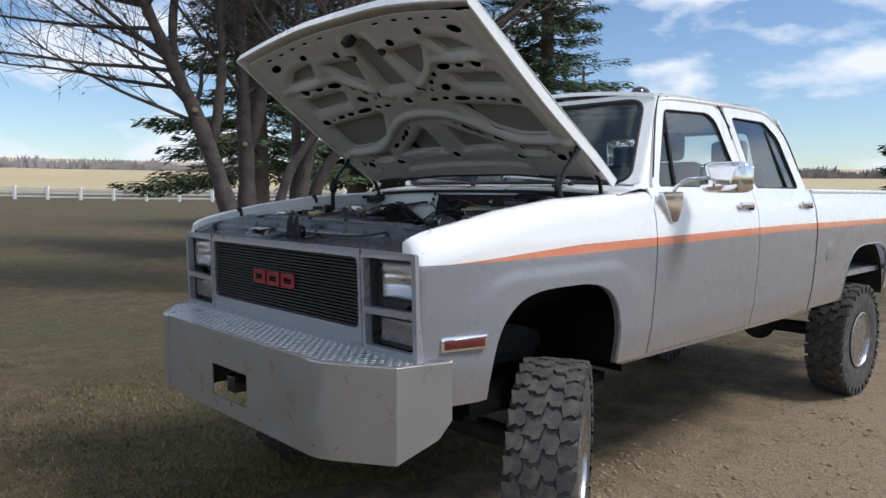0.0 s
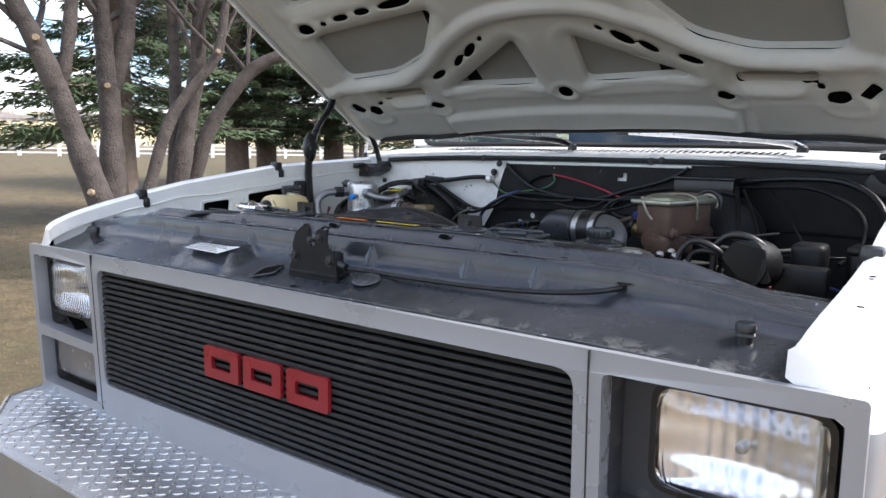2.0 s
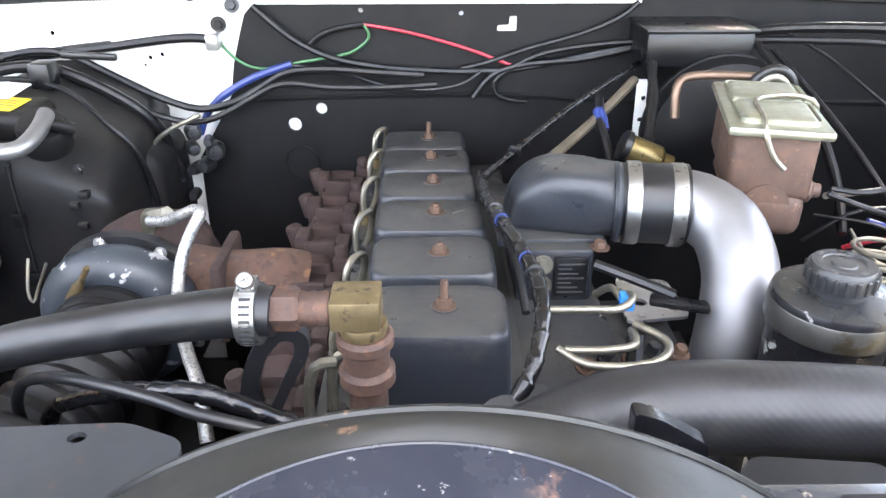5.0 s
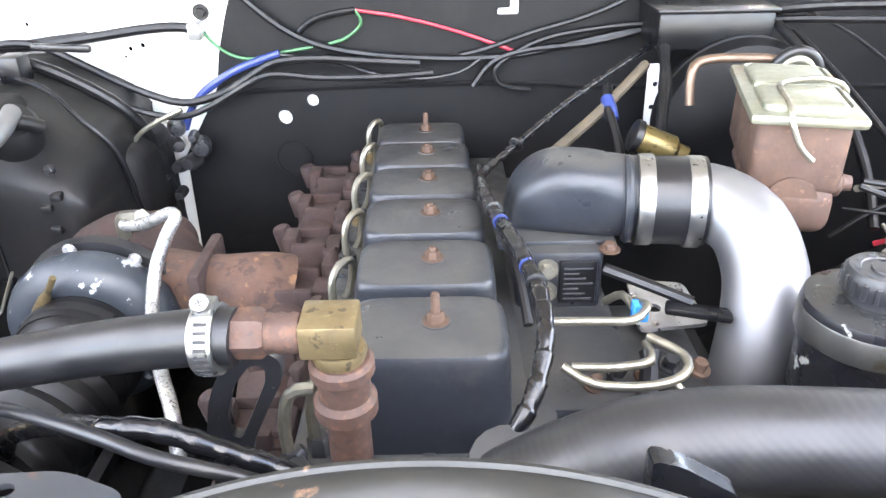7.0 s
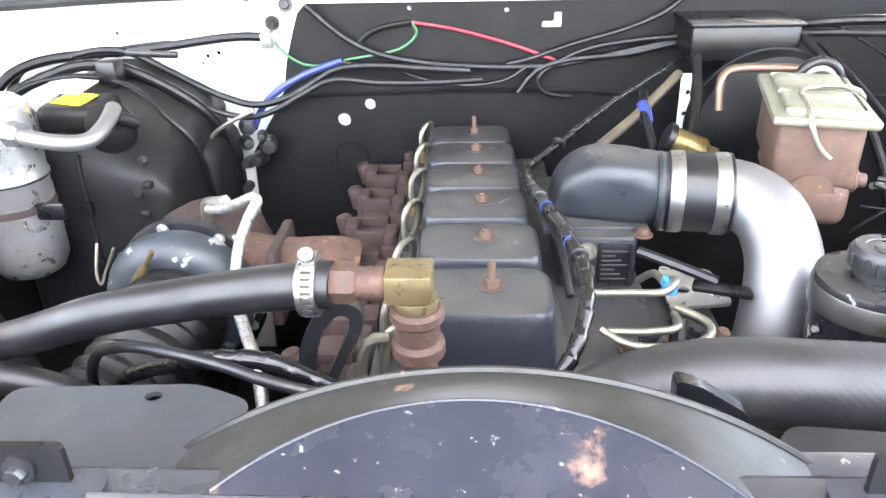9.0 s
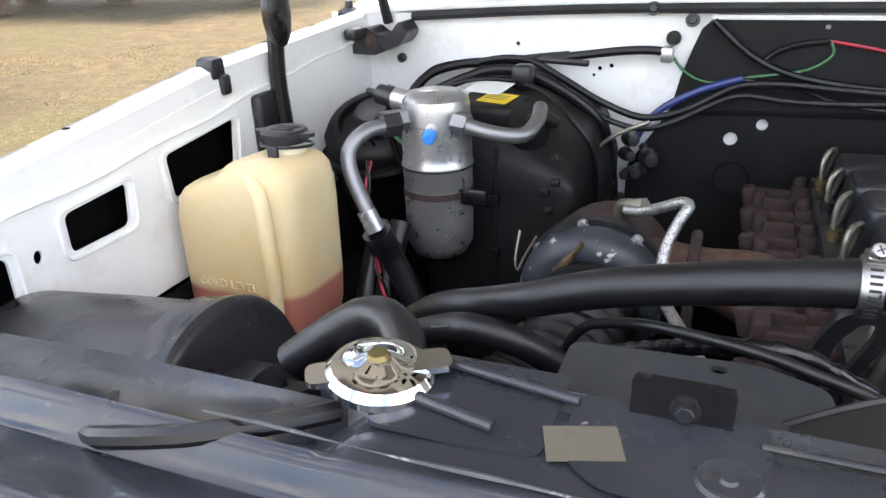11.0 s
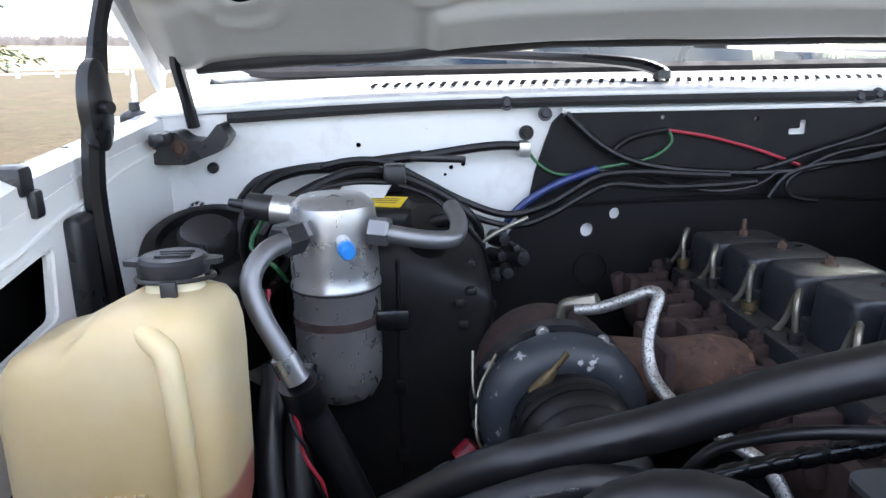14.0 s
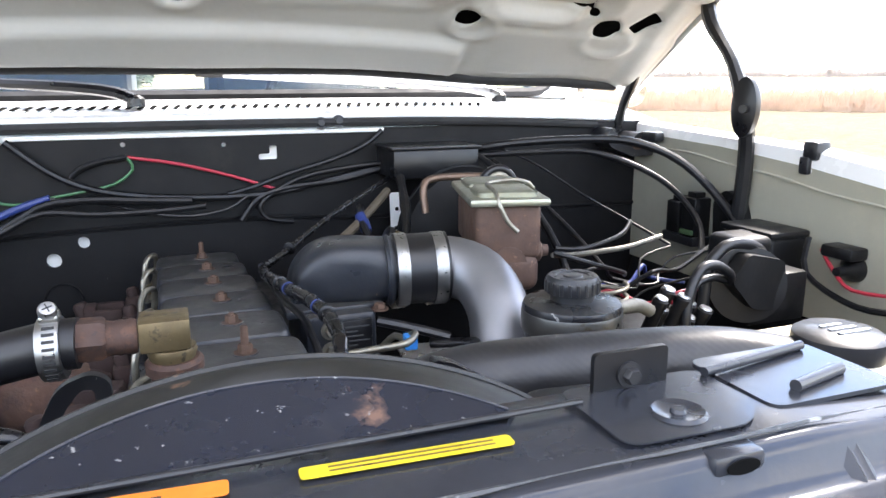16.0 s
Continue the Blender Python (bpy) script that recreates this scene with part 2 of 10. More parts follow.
SEAT = material("grey cloth", (0.16, 0.165, 0.17), 0.9, coarse=20, bump=0.3)
RIM_METAL = material("polished wheel", (0.45, 0.45, 0.47), 0.3, metal=1.0, coarse=8, vary=0.06, bump=0.03)
FENCE_WHITE = material("white fence board", (0.78, 0.78, 0.76), 0.5, coarse=3, vary=0.05, bump=0.05)
POLE_WOOD = material("weathered pole wood", (0.16, 0.13, 0.10), 0.9, coarse=5, vary=0.3, bump=0.3)


def two_tone():
    """White over silver grey, with an orange stripe between that narrows to a point at the front."""
    m = bpy.data.materials.new("two tone body paint")
    m.use_nodes = True
    t = m.node_tree
    b = t.nodes["Principled BSDF"]
    geo = t.nodes.new("ShaderNodeNewGeometry")
    sep = t.nodes.new("ShaderNodeSeparateXYZ")
    t.links.new(geo.outputs["Position"], sep.inputs[0])

    def calc(op, a, b2):
        n = t.nodes.new("ShaderNodeMath")
        n.operation = op
        for s, v in zip(n.inputs, (a, b2)):
            if isinstance(v, (int, float)):
                s.default_value = v
            else:
                t.links.new(v, s)
        return n.outputs[0]

    low = calc("ADD", calc("MULTIPLY", calc("MAXIMUM", calc("SUBTRACT", sep.outputs["Y"], 0.9), 0.0), 0.012), 1.296)
    low = calc("MINIMUM", low, 1.322)
    wide = calc("MINIMUM", calc("MULTIPLY", calc("MAXIMUM", calc("SUBTRACT", sep.outputs["Y"], 0.13), 0.0), 0.052), 0.040)
    above_low = calc("GREATER_THAN", sep.outputs["Z"], low)
    above_high = calc("GREATER_THAN", sep.outputs["Z"], calc("ADD", low, wide))
    big = noise_of(t, 3, 5)
    grey = mix(t, big, (0.205, 0.21, 0.23), (0.24, 0.245, 0.265))
    dirt = t.nodes.new("ShaderNodeMapRange")
    dirt.inputs["From Min"].default_value, dirt.inputs["From Max"].default_value = 0.98, 0.74
    t.links.new(calc("ADD", sep.outputs["Z"], calc("MULTIPLY", noise_of(t, 5, 6, 0.55), 0.10)), dirt.inputs["Value"])
    grey = mix(t, calc("MULTIPLY", dirt.outputs["Result"], 0.6), grey, (0.27, 0.20, 0.14))
    white = mix(t, big, (0.80, 0.80, 0.79), (0.84, 0.84, 0.83))
    orange = mix(t, noise_of(t, 9, 6), (0.60, 0.17, 0.08), (0.72, 0.28, 0.17))
    orange = mix(t, ramp(t, noise_of(t, 1.3, 2), [(0.55, 0.0), (0.62, 1.0)]), orange, (0.62, 0.15, 0.05))
    col = mix(t, above_high, mix(t, above_low, grey, orange), white)
    t.links.new(col, b.inputs["Base Color"])
    t.links.new(ramp(t, noise_of(t, 5, 6), [(0.3, 0.20), (0.7, 0.34)]), b.inputs["Roughness"])
    b.inputs["Coat Weight"].default_value, b.inputs["Coat Roughness"].default_value = 0.9, 0.12
    return m


BODY = two_tone()


def glass(name, colour=(0.9, 0.95, 0.95), rough=0.0):
    m = bpy.data.materials.new(name)
    m.use_nodes = True
    b = m.node_tree.nodes["Principled BSDF"]
    b.inputs["Base Color"].default_value = (*colour, 1)
    b.inputs["Roughness"].default_value = rough
    b.inputs["Transmission Weight"].default_value = 1.0
    b.inputs["IOR"].default_value = 1.52
    return m


GLASS = glass("window glass", (0.62, 0.70, 0.70))
LENS = glass("fluted lamp glass", (0.97, 0.98, 1.0), 0.0)


def translucent_plastic(name, colour, low_colour, level):
    """Milky plastic tank wall with liquid showing up to a level."""
    m = bpy.data.materials.new(name)
    m.use_nodes = True
    t = m.node_tree
    b = t.nodes["Principled BSDF"]
    geo = t.nodes.new("ShaderNodeNewGeometry")
    sep = t.nodes.new("ShaderNodeSeparateXYZ")
    t.links.new(geo.outputs["Position"], sep.inputs[0])
    mr = t.nodes.new("ShaderNodeMapRange")
    mr.inputs["From Min"].default_value, mr.inputs["From Max"].default_value = level - 0.004, level + 0.004
    t.links.new(sep.outputs["Z"], mr.inputs["Value"])
    stain = noise_of(t, 9, 6)
    body_c = mix(t, ramp(t, stain, [(0.35, 0.0), (0.75, 1.0)]), colour, tuple(c * k for c, k in zip(colour, (0.86, 0.78, 0.60))))
    liquid = mix(t, stain, low_colour, tuple(c * 0.8 for c in low_colour))
    t.links.new(mix(t, mr.outputs["Result"], liquid, body_c), b.inputs["Base Color"])
    b.inputs["Roughness"].default_value = 0.42
    b.inputs["Subsurface Weight"].default_value = 0.35
    b.inputs["Subsurface Radius"].default_value = (0.02, 0.014, 0.006)
    bn = node(t, "ShaderNodeBump", Strength=0.12, Distance=0.002)
    t.links.new(noise_of(t, 60, 4), bn.inputs["Height"])
    t.links.new(bn.outputs["Normal"], b.inputs["Normal"])
    return m


TANK = translucent_plastic("milky yellowed tank plastic", (0.64, 0.525, 0.32), (0.42, 0.155, 0.115), 1.270)
TANK_RIB = translucent_plastic("pale tank seam plastic", (0.70, 0.585, 0.36), (0.66, 0.46, 0.33), 1.255)
TANK_PLAIN = material("pale seam plastic", (0.70, 0.64, 0.46), 0.4, coarse=20, vary=0.05, bump=0.05)


# ---------------------------------------------------------------- mesh tools
def part(name, bm, mat, parent=None, label="", smooth=40):
    """Links a bmesh as one mesh object, under a thing or a part."""
    me = bpy.data.meshes.new(name)
    bmesh.ops.recalc_face_normals(bm, faces=bm.faces[:])
    bm.to_mesh(me)
    bm.free()
    for m in mat if isinstance(mat, (list, tuple)) else (mat,):
        me.materials.append(m)
    if smooth:
        for p in me.polygons:
            p.use_smooth = True
        me.set_sharp_from_angle(angle=radians(smooth))
    ob = new(name, me)
    if parent is not None:
        ob.parent = parent
        if parent.parent is None:
            ob.matrix_parent_inverse = Matrix.Translation(parent.location).inverted()
    if label:
        tagged(ob, label)
    return ob


def thing(name, label, category, group="", at=(0, 0, 0)):
    ob = new(name)
    ob.empty_display_size = 0.05
    ob.location = at
    return tagged(ob, label, category, group)


def join_into(bm, other):
    me = bpy.data.meshes.new("tmp")
    other.to_mesh(me)
    other.free()
    bm.from_mesh(me)
    bpy.data.meshes.remove(me)
    return bm


def box(x0, x1, y0, y1, z0, z1, bevel=0.0, seg=2, m=None):
    bm = bmesh.new()
    bmesh.ops.create_cube(bm, size=1)
    bmesh.ops.scale(bm, vec=(x1 - x0, y1 - y0, z1 - z0), verts=bm.verts)
    if bevel:
        bmesh.ops.bevel(bm, geom=bm.edges[:], offset=bevel, segments=seg, affect="EDGES", profile=0.5)
    bmesh.ops.translate(bm, vec=((x0 + x1) / 2, (y0 + y1) / 2, (z0 + z1) / 2), verts=bm.verts)
    if m is not None:
        bmesh.ops.transform(bm, matrix=m, verts=bm.verts)
    return bm


def lathe(profile, m=None, n=28):
    """A body of revolution round z from (radius, height) pairs."""
    bm = bmesh.new()
    rings = []
    for r, h in profile:
        if r < 1e-5:
            rings.append([bm.verts.new((0, 0, h))])
        else:
            rings.append([bm.verts.new((r * math.cos(2 * math.pi * i / n), r * math.sin(2 * math.pi * i / n), h)) for i in range(n)])
    for a, b in zip(rings, rings[1:]):
        for i in range(n):
            j = (i + 1) % n
            if len(a) == 1 and len(b) == 1:
                continue
            if len(a) == 1:
                bm.faces.new((a[0], b[i], b[j]))
            elif len(b) == 1:
                bm.faces.new((a[i], a[j], b[0]))
            else:
                bm.faces.new((a[i], a[j], b[j], b[i]))
    for ring in (rings[0], rings[-1]):
        if len(ring) > 1:
            bm.faces.new(ring)
    if m is not None:
        bmesh.ops.transform(bm, matrix=m, verts=bm.verts)
    return bm


def axis_to(p, way):
    """A matrix that takes z to a direction, at p."""
    return Matrix.Translation(p) @ Vector(way).to_track_quat("Z", "Y").to_matrix().to_4x4()


def smooth_path(pts, step=0.02):
    pts = [Vector(p) for p in pts]
    if len(pts) == 2:
        k = max(2, int((pts[1] - pts[0]).length / step))
        return [pts[0].lerp(pts[1], i / k) for i in range(k + 1)]
    out = []
    for i in range(len(pts) - 1):
        p0, p1, p2, p3 = pts[max(i - 1, 0)], pts[i], pts[i + 1], pts[min(i + 2, len(pts) - 1)]
        k = max(3, int((p2 - p1).length / step))
        for j in range(k):
            t = j / k
            out.append(0.5 * (2 * p1 + (p2 - p0) * t + (2 * p0 - 5 * p1 + 4 * p2 - p3) * t * t + (3 * p1 - p0 - 3 * p2 + p3) * t ** 3))
    out.append(pts[-1])
    return out


def tube(pts, radius, n=12, step=0.02, curved=True, bm=None):
    """A round bar swept along points; radius: a number or a function of 0..1 and of the length so far."""
    path = smooth_path(pts, step) if curved else [Vector(p) for p in pts]
    own = bm is None
    bm = bm or bmesh.new()
    total = sum((b - a).length for a, b in zip(path, path[1:])) or 1
    ways = [(path[min(i + 1, len(path) - 1)] - path[max(i - 1, 0)]).normalized() for i in range(len(path))]
    side = ways[0].orthogonal().normalized()
    rings, run = [], 0.0
    for i, p in enumerate(path):
        if i:
            run += (p - path[i - 1]).length
            side = (side - ways[i] * side.dot(ways[i])).normalized()
        up = ways[i].cross(side)
        r = radius(run / total, run) if callable(radius) else radius
        rings.append([bm.verts.new(p + side * (r * math.cos(2 * math.pi * k / n)) + up * (r * math.sin(2 * math.pi * k / n))) for k in range(n)])
    for a, b in zip(rings, rings[1:]):
        for k in range(n):
            j = (k + 1) % n
            bm.faces.new((a[k], a[j], b[j], b[k]))
    bm.faces.new(rings[0][::-1])
    bm.faces.new(rings[-1])
    return bm


def grid(fun, nu, nv, thick=0.0, us=None, vs=None):
    """A sheet fun(u, v) over 0..1, with a thickness (to its left-hand side)."""
    us = us or [i / nu for i in range(nu + 1)]
    vs = vs or [j / nv for j in range(nv + 1)]
    bm = bmesh.new()
    rows = [[bm.verts.new(fun(u, v)) for v in vs] for u in us]
    faces = []
    for a, b in zip(rows, rows[1:]):
        for j in range(len(vs) - 1):
            faces.append(bm.faces.new((a[j], b[j], b[j + 1], a[j + 1])))
    if thick:
        bm.normal_update()
        shell = bmesh.ops.solidify(bm, geom=faces, thickness=thick)
    return bm


def rounded(pts, r=0.02, n=5):
    """A polygon with rounded corners, in two dimensions."""
    out = []
    k = len(pts)
    for i in range(k):
        p, a, b = Vector(pts[i]), Vector(pts[i - 1]), Vector(pts[(i + 1) % k])
        rr = min(r, (a - p).length * 0.45, (b - p).length * 0.45)
        s, e = p + (a - p).normalized() * rr, p + (b - p).normalized() * rr
        for j in range(n + 1):
            t = j / n
            out.append(tuple(s * (1 - t) ** 2 + p * 2 * t * (1 - t) + e * t * t))
    return out


def plate(outline, holes=(), thick=0.004, place=None, bevel=0.0):
    """A flat plate in two dimensions with true holes, given a thickness; place maps (a, b, c) into space."""
    bm = bmesh.new()
    edges, loops = [], []
    for loop in (outline, *holes):
        vs = [bm.verts.new((p[0], p[1], 0)) for p in loop]
        loops.append(vs)
        edges += [bm.edges.new((vs[i], vs[(i + 1) % len(vs)])) for i in range(len(vs))]
    res = bmesh.ops.triangle_fill(bm, use_beauty=True, use_dissolve=False, edges=edges)
    faces = [g for g in res["geom"] if isinstance(g, bmesh.types.BMFace)]
    top = bmesh.ops.duplicate(bm, geom=bm.verts[:] + bm.edges[:] + bm.faces[:])
    vmap = top["vert_map"]
    for vs in loops:
        up = [vmap[v] for v in vs]
        for v in up:
            v.co.z = thick
        for i in range(len(vs)):
            j = (i + 1) % len(vs)
            bm.faces.new((vs[i], vs[j], up[j], up[i]))
    if place is not None:
        for v in bm.verts:
            v.co = Vector(place(*v.co))
    return bm


def ellipse(cx, cy, a, b, turn=0.0, n=18):
    c, s = math.cos(radians(turn)), math.sin(radians(turn))
    return [(cx + a * math.cos(t) * c - b * math.sin(t) * s, cy + a * math.cos(t) * s + b * math.sin(t) * c) for t in (2 * math.pi * i / n for i in range(n))]


def bolt_bm(p, way=(0, 0, 1), r=0.006, h=0.006, stud=0.0, washer=True):
    prof = [(0, 0)]
    bm = bmesh.new()
    if washer:
        join_into(bm, lathe([(r * 1.55, 0), (r * 1.55, h * 0.25)], axis_to(p, way), 14))
    join_into(bm, lathe([(r, 0), (r, h * 0.9), (r * 0.85, h * 1.05)], axis_to(p, way), 6))
    if stud:
        join_into(bm, lathe([(r * 0.52, 0), (r * 0.52, stud), (r * 0.4, stud + 0.002)], axis_to(p, way), 10))
    return bm


# ---------------------------------------------------------------- ground and distance
def terrain(x, y):
    """Flat round the truck, a slight rise in the yard, fields that climb to the skyline."""
    d = math.hypot(x, y - 1)
    west = 0.5 - 0.5 * x / (d + 1e-6)
    far = max(0.0, d - 62)
    sunk = -0.07 * max(0.0, min(1.0, (24 - d) / 14))
    return sunk + 0.022 * max(0.0, min(d, 34) - 6) + (0.014 + 0.026 * west) * far - 0.000018 * far * far * (d < 420) - (0.000018 * 358 ** 2 if d >= 420 else 0)


def ground_material():
    m = bpy.data.materials.new("yard ground")
    m.use_nodes = True
    t = m.node_tree
    b = t.nodes["Principled BSDF"]
    geo = t.nodes.new("ShaderNodeNewGeometry")
    sep = t.nodes.new("ShaderNodeSeparateXYZ")
    t.links.new(geo.outputs["Position"], sep.inputs[0])
    n_big, n_mid, n_fine = noise_of(t, 0.35, 6), noise_of(t, 3.0, 8, 0.65), noise_of(t, 60, 6, 0.7)
    grass = mix(t, ramp(t, n_mid, [(0.35, 0.0), (0.65, 1.0)]), (0.052, 0.036, 0.016), (0.150, 0.106, 0.048))
    grass = mix(t, ramp(t, n_big, [(0.42, 0.0), (0.62, 1.0)]), grass, mix(t, n_fine, (0.048, 0.043, 0.016), (0.116, 0.102, 0.036)))
    grass = mix(t, ramp(t, noise_of(t, 28, 5, 0.75), [(0.42, 0.0), (0.62, 0.60)]), grass, (0.030, 0.021, 0.011))
    grass = mix(t, ramp(t, noise_of(t, 9, 7, 0.8), [(0.50, 0.0), (0.64, 0.55)]), grass, (0.185, 0.140, 0.072))
    grass = mix(t, ramp(t, noise_of(t, 1.1, 7, 0.7), [(0.50, 0.0), (0.70, 0.8)]), grass, (0.070, 0.043, 0.022))
    gravel = mix(t, ramp(t, n_fine, [(0.3, 0.0), (0.7, 1.0)]), (0.12, 0.083, 0.048), (0.44, 0.33, 0.205))
    gravel = mix(t, ramp(t, n_mid, [(0.4, 0.0), (0.7, 1.0)]), gravel, (0.29, 0.215, 0.13))
    gravel = mix(t, ramp(t, noise_of(t, 22, 6, 0.8), [(0.50, 0.0), (0.68, 0.7)]), gravel, (0.10, 0.07, 0.042))
    # the drive lies on the side of the truck away from the trees
    add = t.nodes.new("ShaderNodeMath")
    add.operation = "MULTIPLY_ADD"
    add.inputs[1].default_value, add.inputs[2].default_value = 2.6, -1.6
    t.links.new(n_mid, add.inputs[0])
    edge = t.nodes.new("ShaderNodeMath")
    t.links.new(sep.outputs["X"], edge.inputs[0])
    t.links.new(add.outputs[0], edge.inputs[1])
    mr = t.nodes.new("ShaderNodeMapRange")
    mr.inputs["From Min"].default_value, mr.inputs["From Max"].default_value = -0.6, 0.6
    t.links.new(edge.outputs[0], mr.inputs["Value"])
    drive_end = t.nodes.new("ShaderNodeMapRange")
    drive_end.inputs["From Min"].default_value, drive_end.inputs["From Max"].default_value = 9.0, 14.0
    drive_end.inputs["To Min"].default_value, drive_end.inputs["To Max"].default_value = 1.0, 0.0
    t.links.new(sep.outputs["X"], drive_end.inputs["Value"])
    mul = t.nodes.new("ShaderNodeMath")
    mul.operation = "MULTIPLY"
    t.links.new(mr.outputs["Result"], mul.inputs[0])
    t.links.new(drive_end.outputs["Result"], mul.inputs[1])
    near = mix(t, mul.outputs[0], grass, gravel)
    field = mix(t, noise_of(t, 0.02, 5), (0.40, 0.31, 0.16), (0.52, 0.43, 0.26))
    ln = t.nodes.new("ShaderNodeVectorMath")
    ln.operation = "LENGTH"
    t.links.new(geo.outputs["Position"], ln.inputs[0])
    fd = t.nodes.new("ShaderNodeMapRange")
    fd.inputs["From Min"].default_value, fd.inputs["From Max"].default_value = 74.0, 92.0
    t.links.new(ln.outputs["Value"], fd.inputs["Value"])
    t.links.new(mix(t, fd.outputs["Result"], near, field), b.inputs["Base Color"])
    b.inputs["Roughness"].default_value = 0.95
    bn = node(t, "ShaderNodeBump", Strength=1.0, Distance=0.04)
    t.links.new(mix(t, 0.5, n_mid, n_fine), bn.inputs["Height"])
    t.links.new(bn.outputs["Normal"], b.inputs["Normal"])
    return m


GROUND = ground_material()


def build_ground():
    radii = [0] + [0.5 * 1.16 ** i for i in range(60)]
    radii = [r for r in radii if r < 2600] + [3200]
    bm = bmesh.new()
    n = 96
    rings = []
    for r in radii:
        if r == 0:
            rings.append([bm.verts.new((0, 1, terrain(0, 1)))])
            continue
        ring = []
        for k in range(n):
            x, y = r * math.cos(2 * math.pi * k / n), 1 + r * math.sin(2 * math.pi * k / n)
            dip = 0.02 * noise.noise((x * 0.7, y * 0.7, 0)) if r < 40 else 0.25 * noise.noise((x * 0.02, y * 0.02, 3)) * min(1, (r - 40) / 60)
            ring.append(bm.verts.new((x, y, terrain(x, y) + dip * (r > 3))))
        rings.append(ring)
    for a, b in zip(rings, rings[1:]):
        for k in range(n):
            j = (k + 1) % n
            if len(a) == 1:
                bm.faces.new((a[0], b[k], b[j]))
            else:
                bm.faces.new((a[k], a[j], b[j], b[k]))
    return tagged(part("ground", bm, GROUND, None, "dry spring lawn meeting a gravel drive and stubble fields"), category="ground", kind="structure")


build_ground()

# ---------------------------------------------------------------- the truck
truck = thing("pickup_truck", "white and silver lifted crew cab pickup with raised hood", "pickup truck", at=(0, 2.5, 0))


def side_x(z):
    pts = ((0.70, 0.955), (0.76, 0.965), (0.90, 0.990), (1.10, 1.006), (1.28, 1.012), (1.36, 1.008), (1.45, 0.996), (1.52, 0.975), (1.58, 0.945))
    return float(np.interp(z, [p[0] for p in pts], [p[1] for p in pts]))


def nose_in(y):
    """The fender draws in towards its front edge."""
    return 0.055 * max(0.0, 1 - (y - 0.02) / 0.34) ** 2


ARCH_Y, ARCH_A = 0.80, 0.445


def arch_z(y, yc, a, top=1.165, low=0.70, n=3.4):
    q = abs(y - yc) / a
    return low + (top - low) * (1 - q ** n) ** (1 / n) if q < 1 else low


def fender_top(y):
    return float(np.interp(y, (0.0, 0.04, 0.10, 0.20, 0.44, 0.80, 1.30, 1.60), (1.372, 1.398, 1.418, 1.440, 1.487, 1.533, 1.558, 1.570)))


def fender_bm(s):
    ys = [0.018, 0.024, 0.034, 0.05] + [0.05 + (0.345 - 0.05) * i / 8 for i in range(1, 9)]
    ys += [ARCH_Y - ARCH_A * math.cos(math.pi * i / 40) for i in range(41)] + [1.26, 1.30, 1.36, 1.42, 1.48, 1.519]
    ys = sorted(set(round(y, 5) for y in ys))
    bm = bmesh.new()
    cols = []
    for y in ys:
        zt, dx = fender_top(y), nose_in(y) + (0.012 if y < 0.02 else 0.004 if y < 0.03 else 0)
        zb = max(0.755, arch_z(y, ARCH_Y, ARCH_A)) if ARCH_Y - ARCH_A < y < ARCH_Y + ARCH_A else 0.755
        zb = max(zb, 0.755)
        col = [(0.902 - dx * 0.55, zt - 0.040), (0.903 - dx * 0.55, zt - 0.008), (0.918 - dx * 0.6, zt), (0.940 - dx * 0.8, zt - 0.003), (0.962 - dx, zt - 0.018), (0.983 - dx, zt - 0.052)]
        z1 = zt - 0.095
        for k in range(25):
            z = z1 + (zb - z1) * k / 24
            away = max(0.0, math.hypot(max(0.0, abs(y - ARCH_Y) - 0.30) * 1.0, max(0.0, z - 0.86)) / 0.335 - 1) if abs(y - ARCH_Y) < 0.62 else 1.0
            col.append((side_x(z) - dx + 0.011 * math.exp(-(away / 0.16) ** 2) * (abs(y - ARCH_Y) < 0.62) * min(1.0, max(0.0, (y - 0.20) / 0.10)), z))
        cols.append([bm.verts.new((s * x, y, z)) for x, z in col])
    faces = []
    for a, b in zip(cols, cols[1:]):
        for k in range(len(a) - 1):
            faces.append(bm.faces.new((a[k], a[k + 1], b[k + 1], b[k])))
    bmesh.ops.recalc_face_normals(bm, faces=faces)
    # the turned-in edge of the wheel opening and of the front
    low = [c[-1] for c in cols]
    inner = [bm.verts.new((v.co.x - s * 0.035, v.co.y, v.co.z)) for v in low]
    for i in range(len(low) - 1):
        bm.faces.new((low[i], low[i + 1], inner[i + 1], inner[i]))
    bm.faces.new(cols[0][:7])
    return bm


def arch_lip_bm(s, yc, a, top, low):
    """The rolled lip round a wheel opening."""
    pts = []
    for i in range(41):
        y = yc - a * math.cos(math.pi * i / 40)
        z = max(low, arch_z(y, yc, a, top))
        pts.append((s * (side_x(z) - nose_in(y) + 0.001), y, z + 0.005))
    return tube(pts, 0.0075, 8, curved=False)


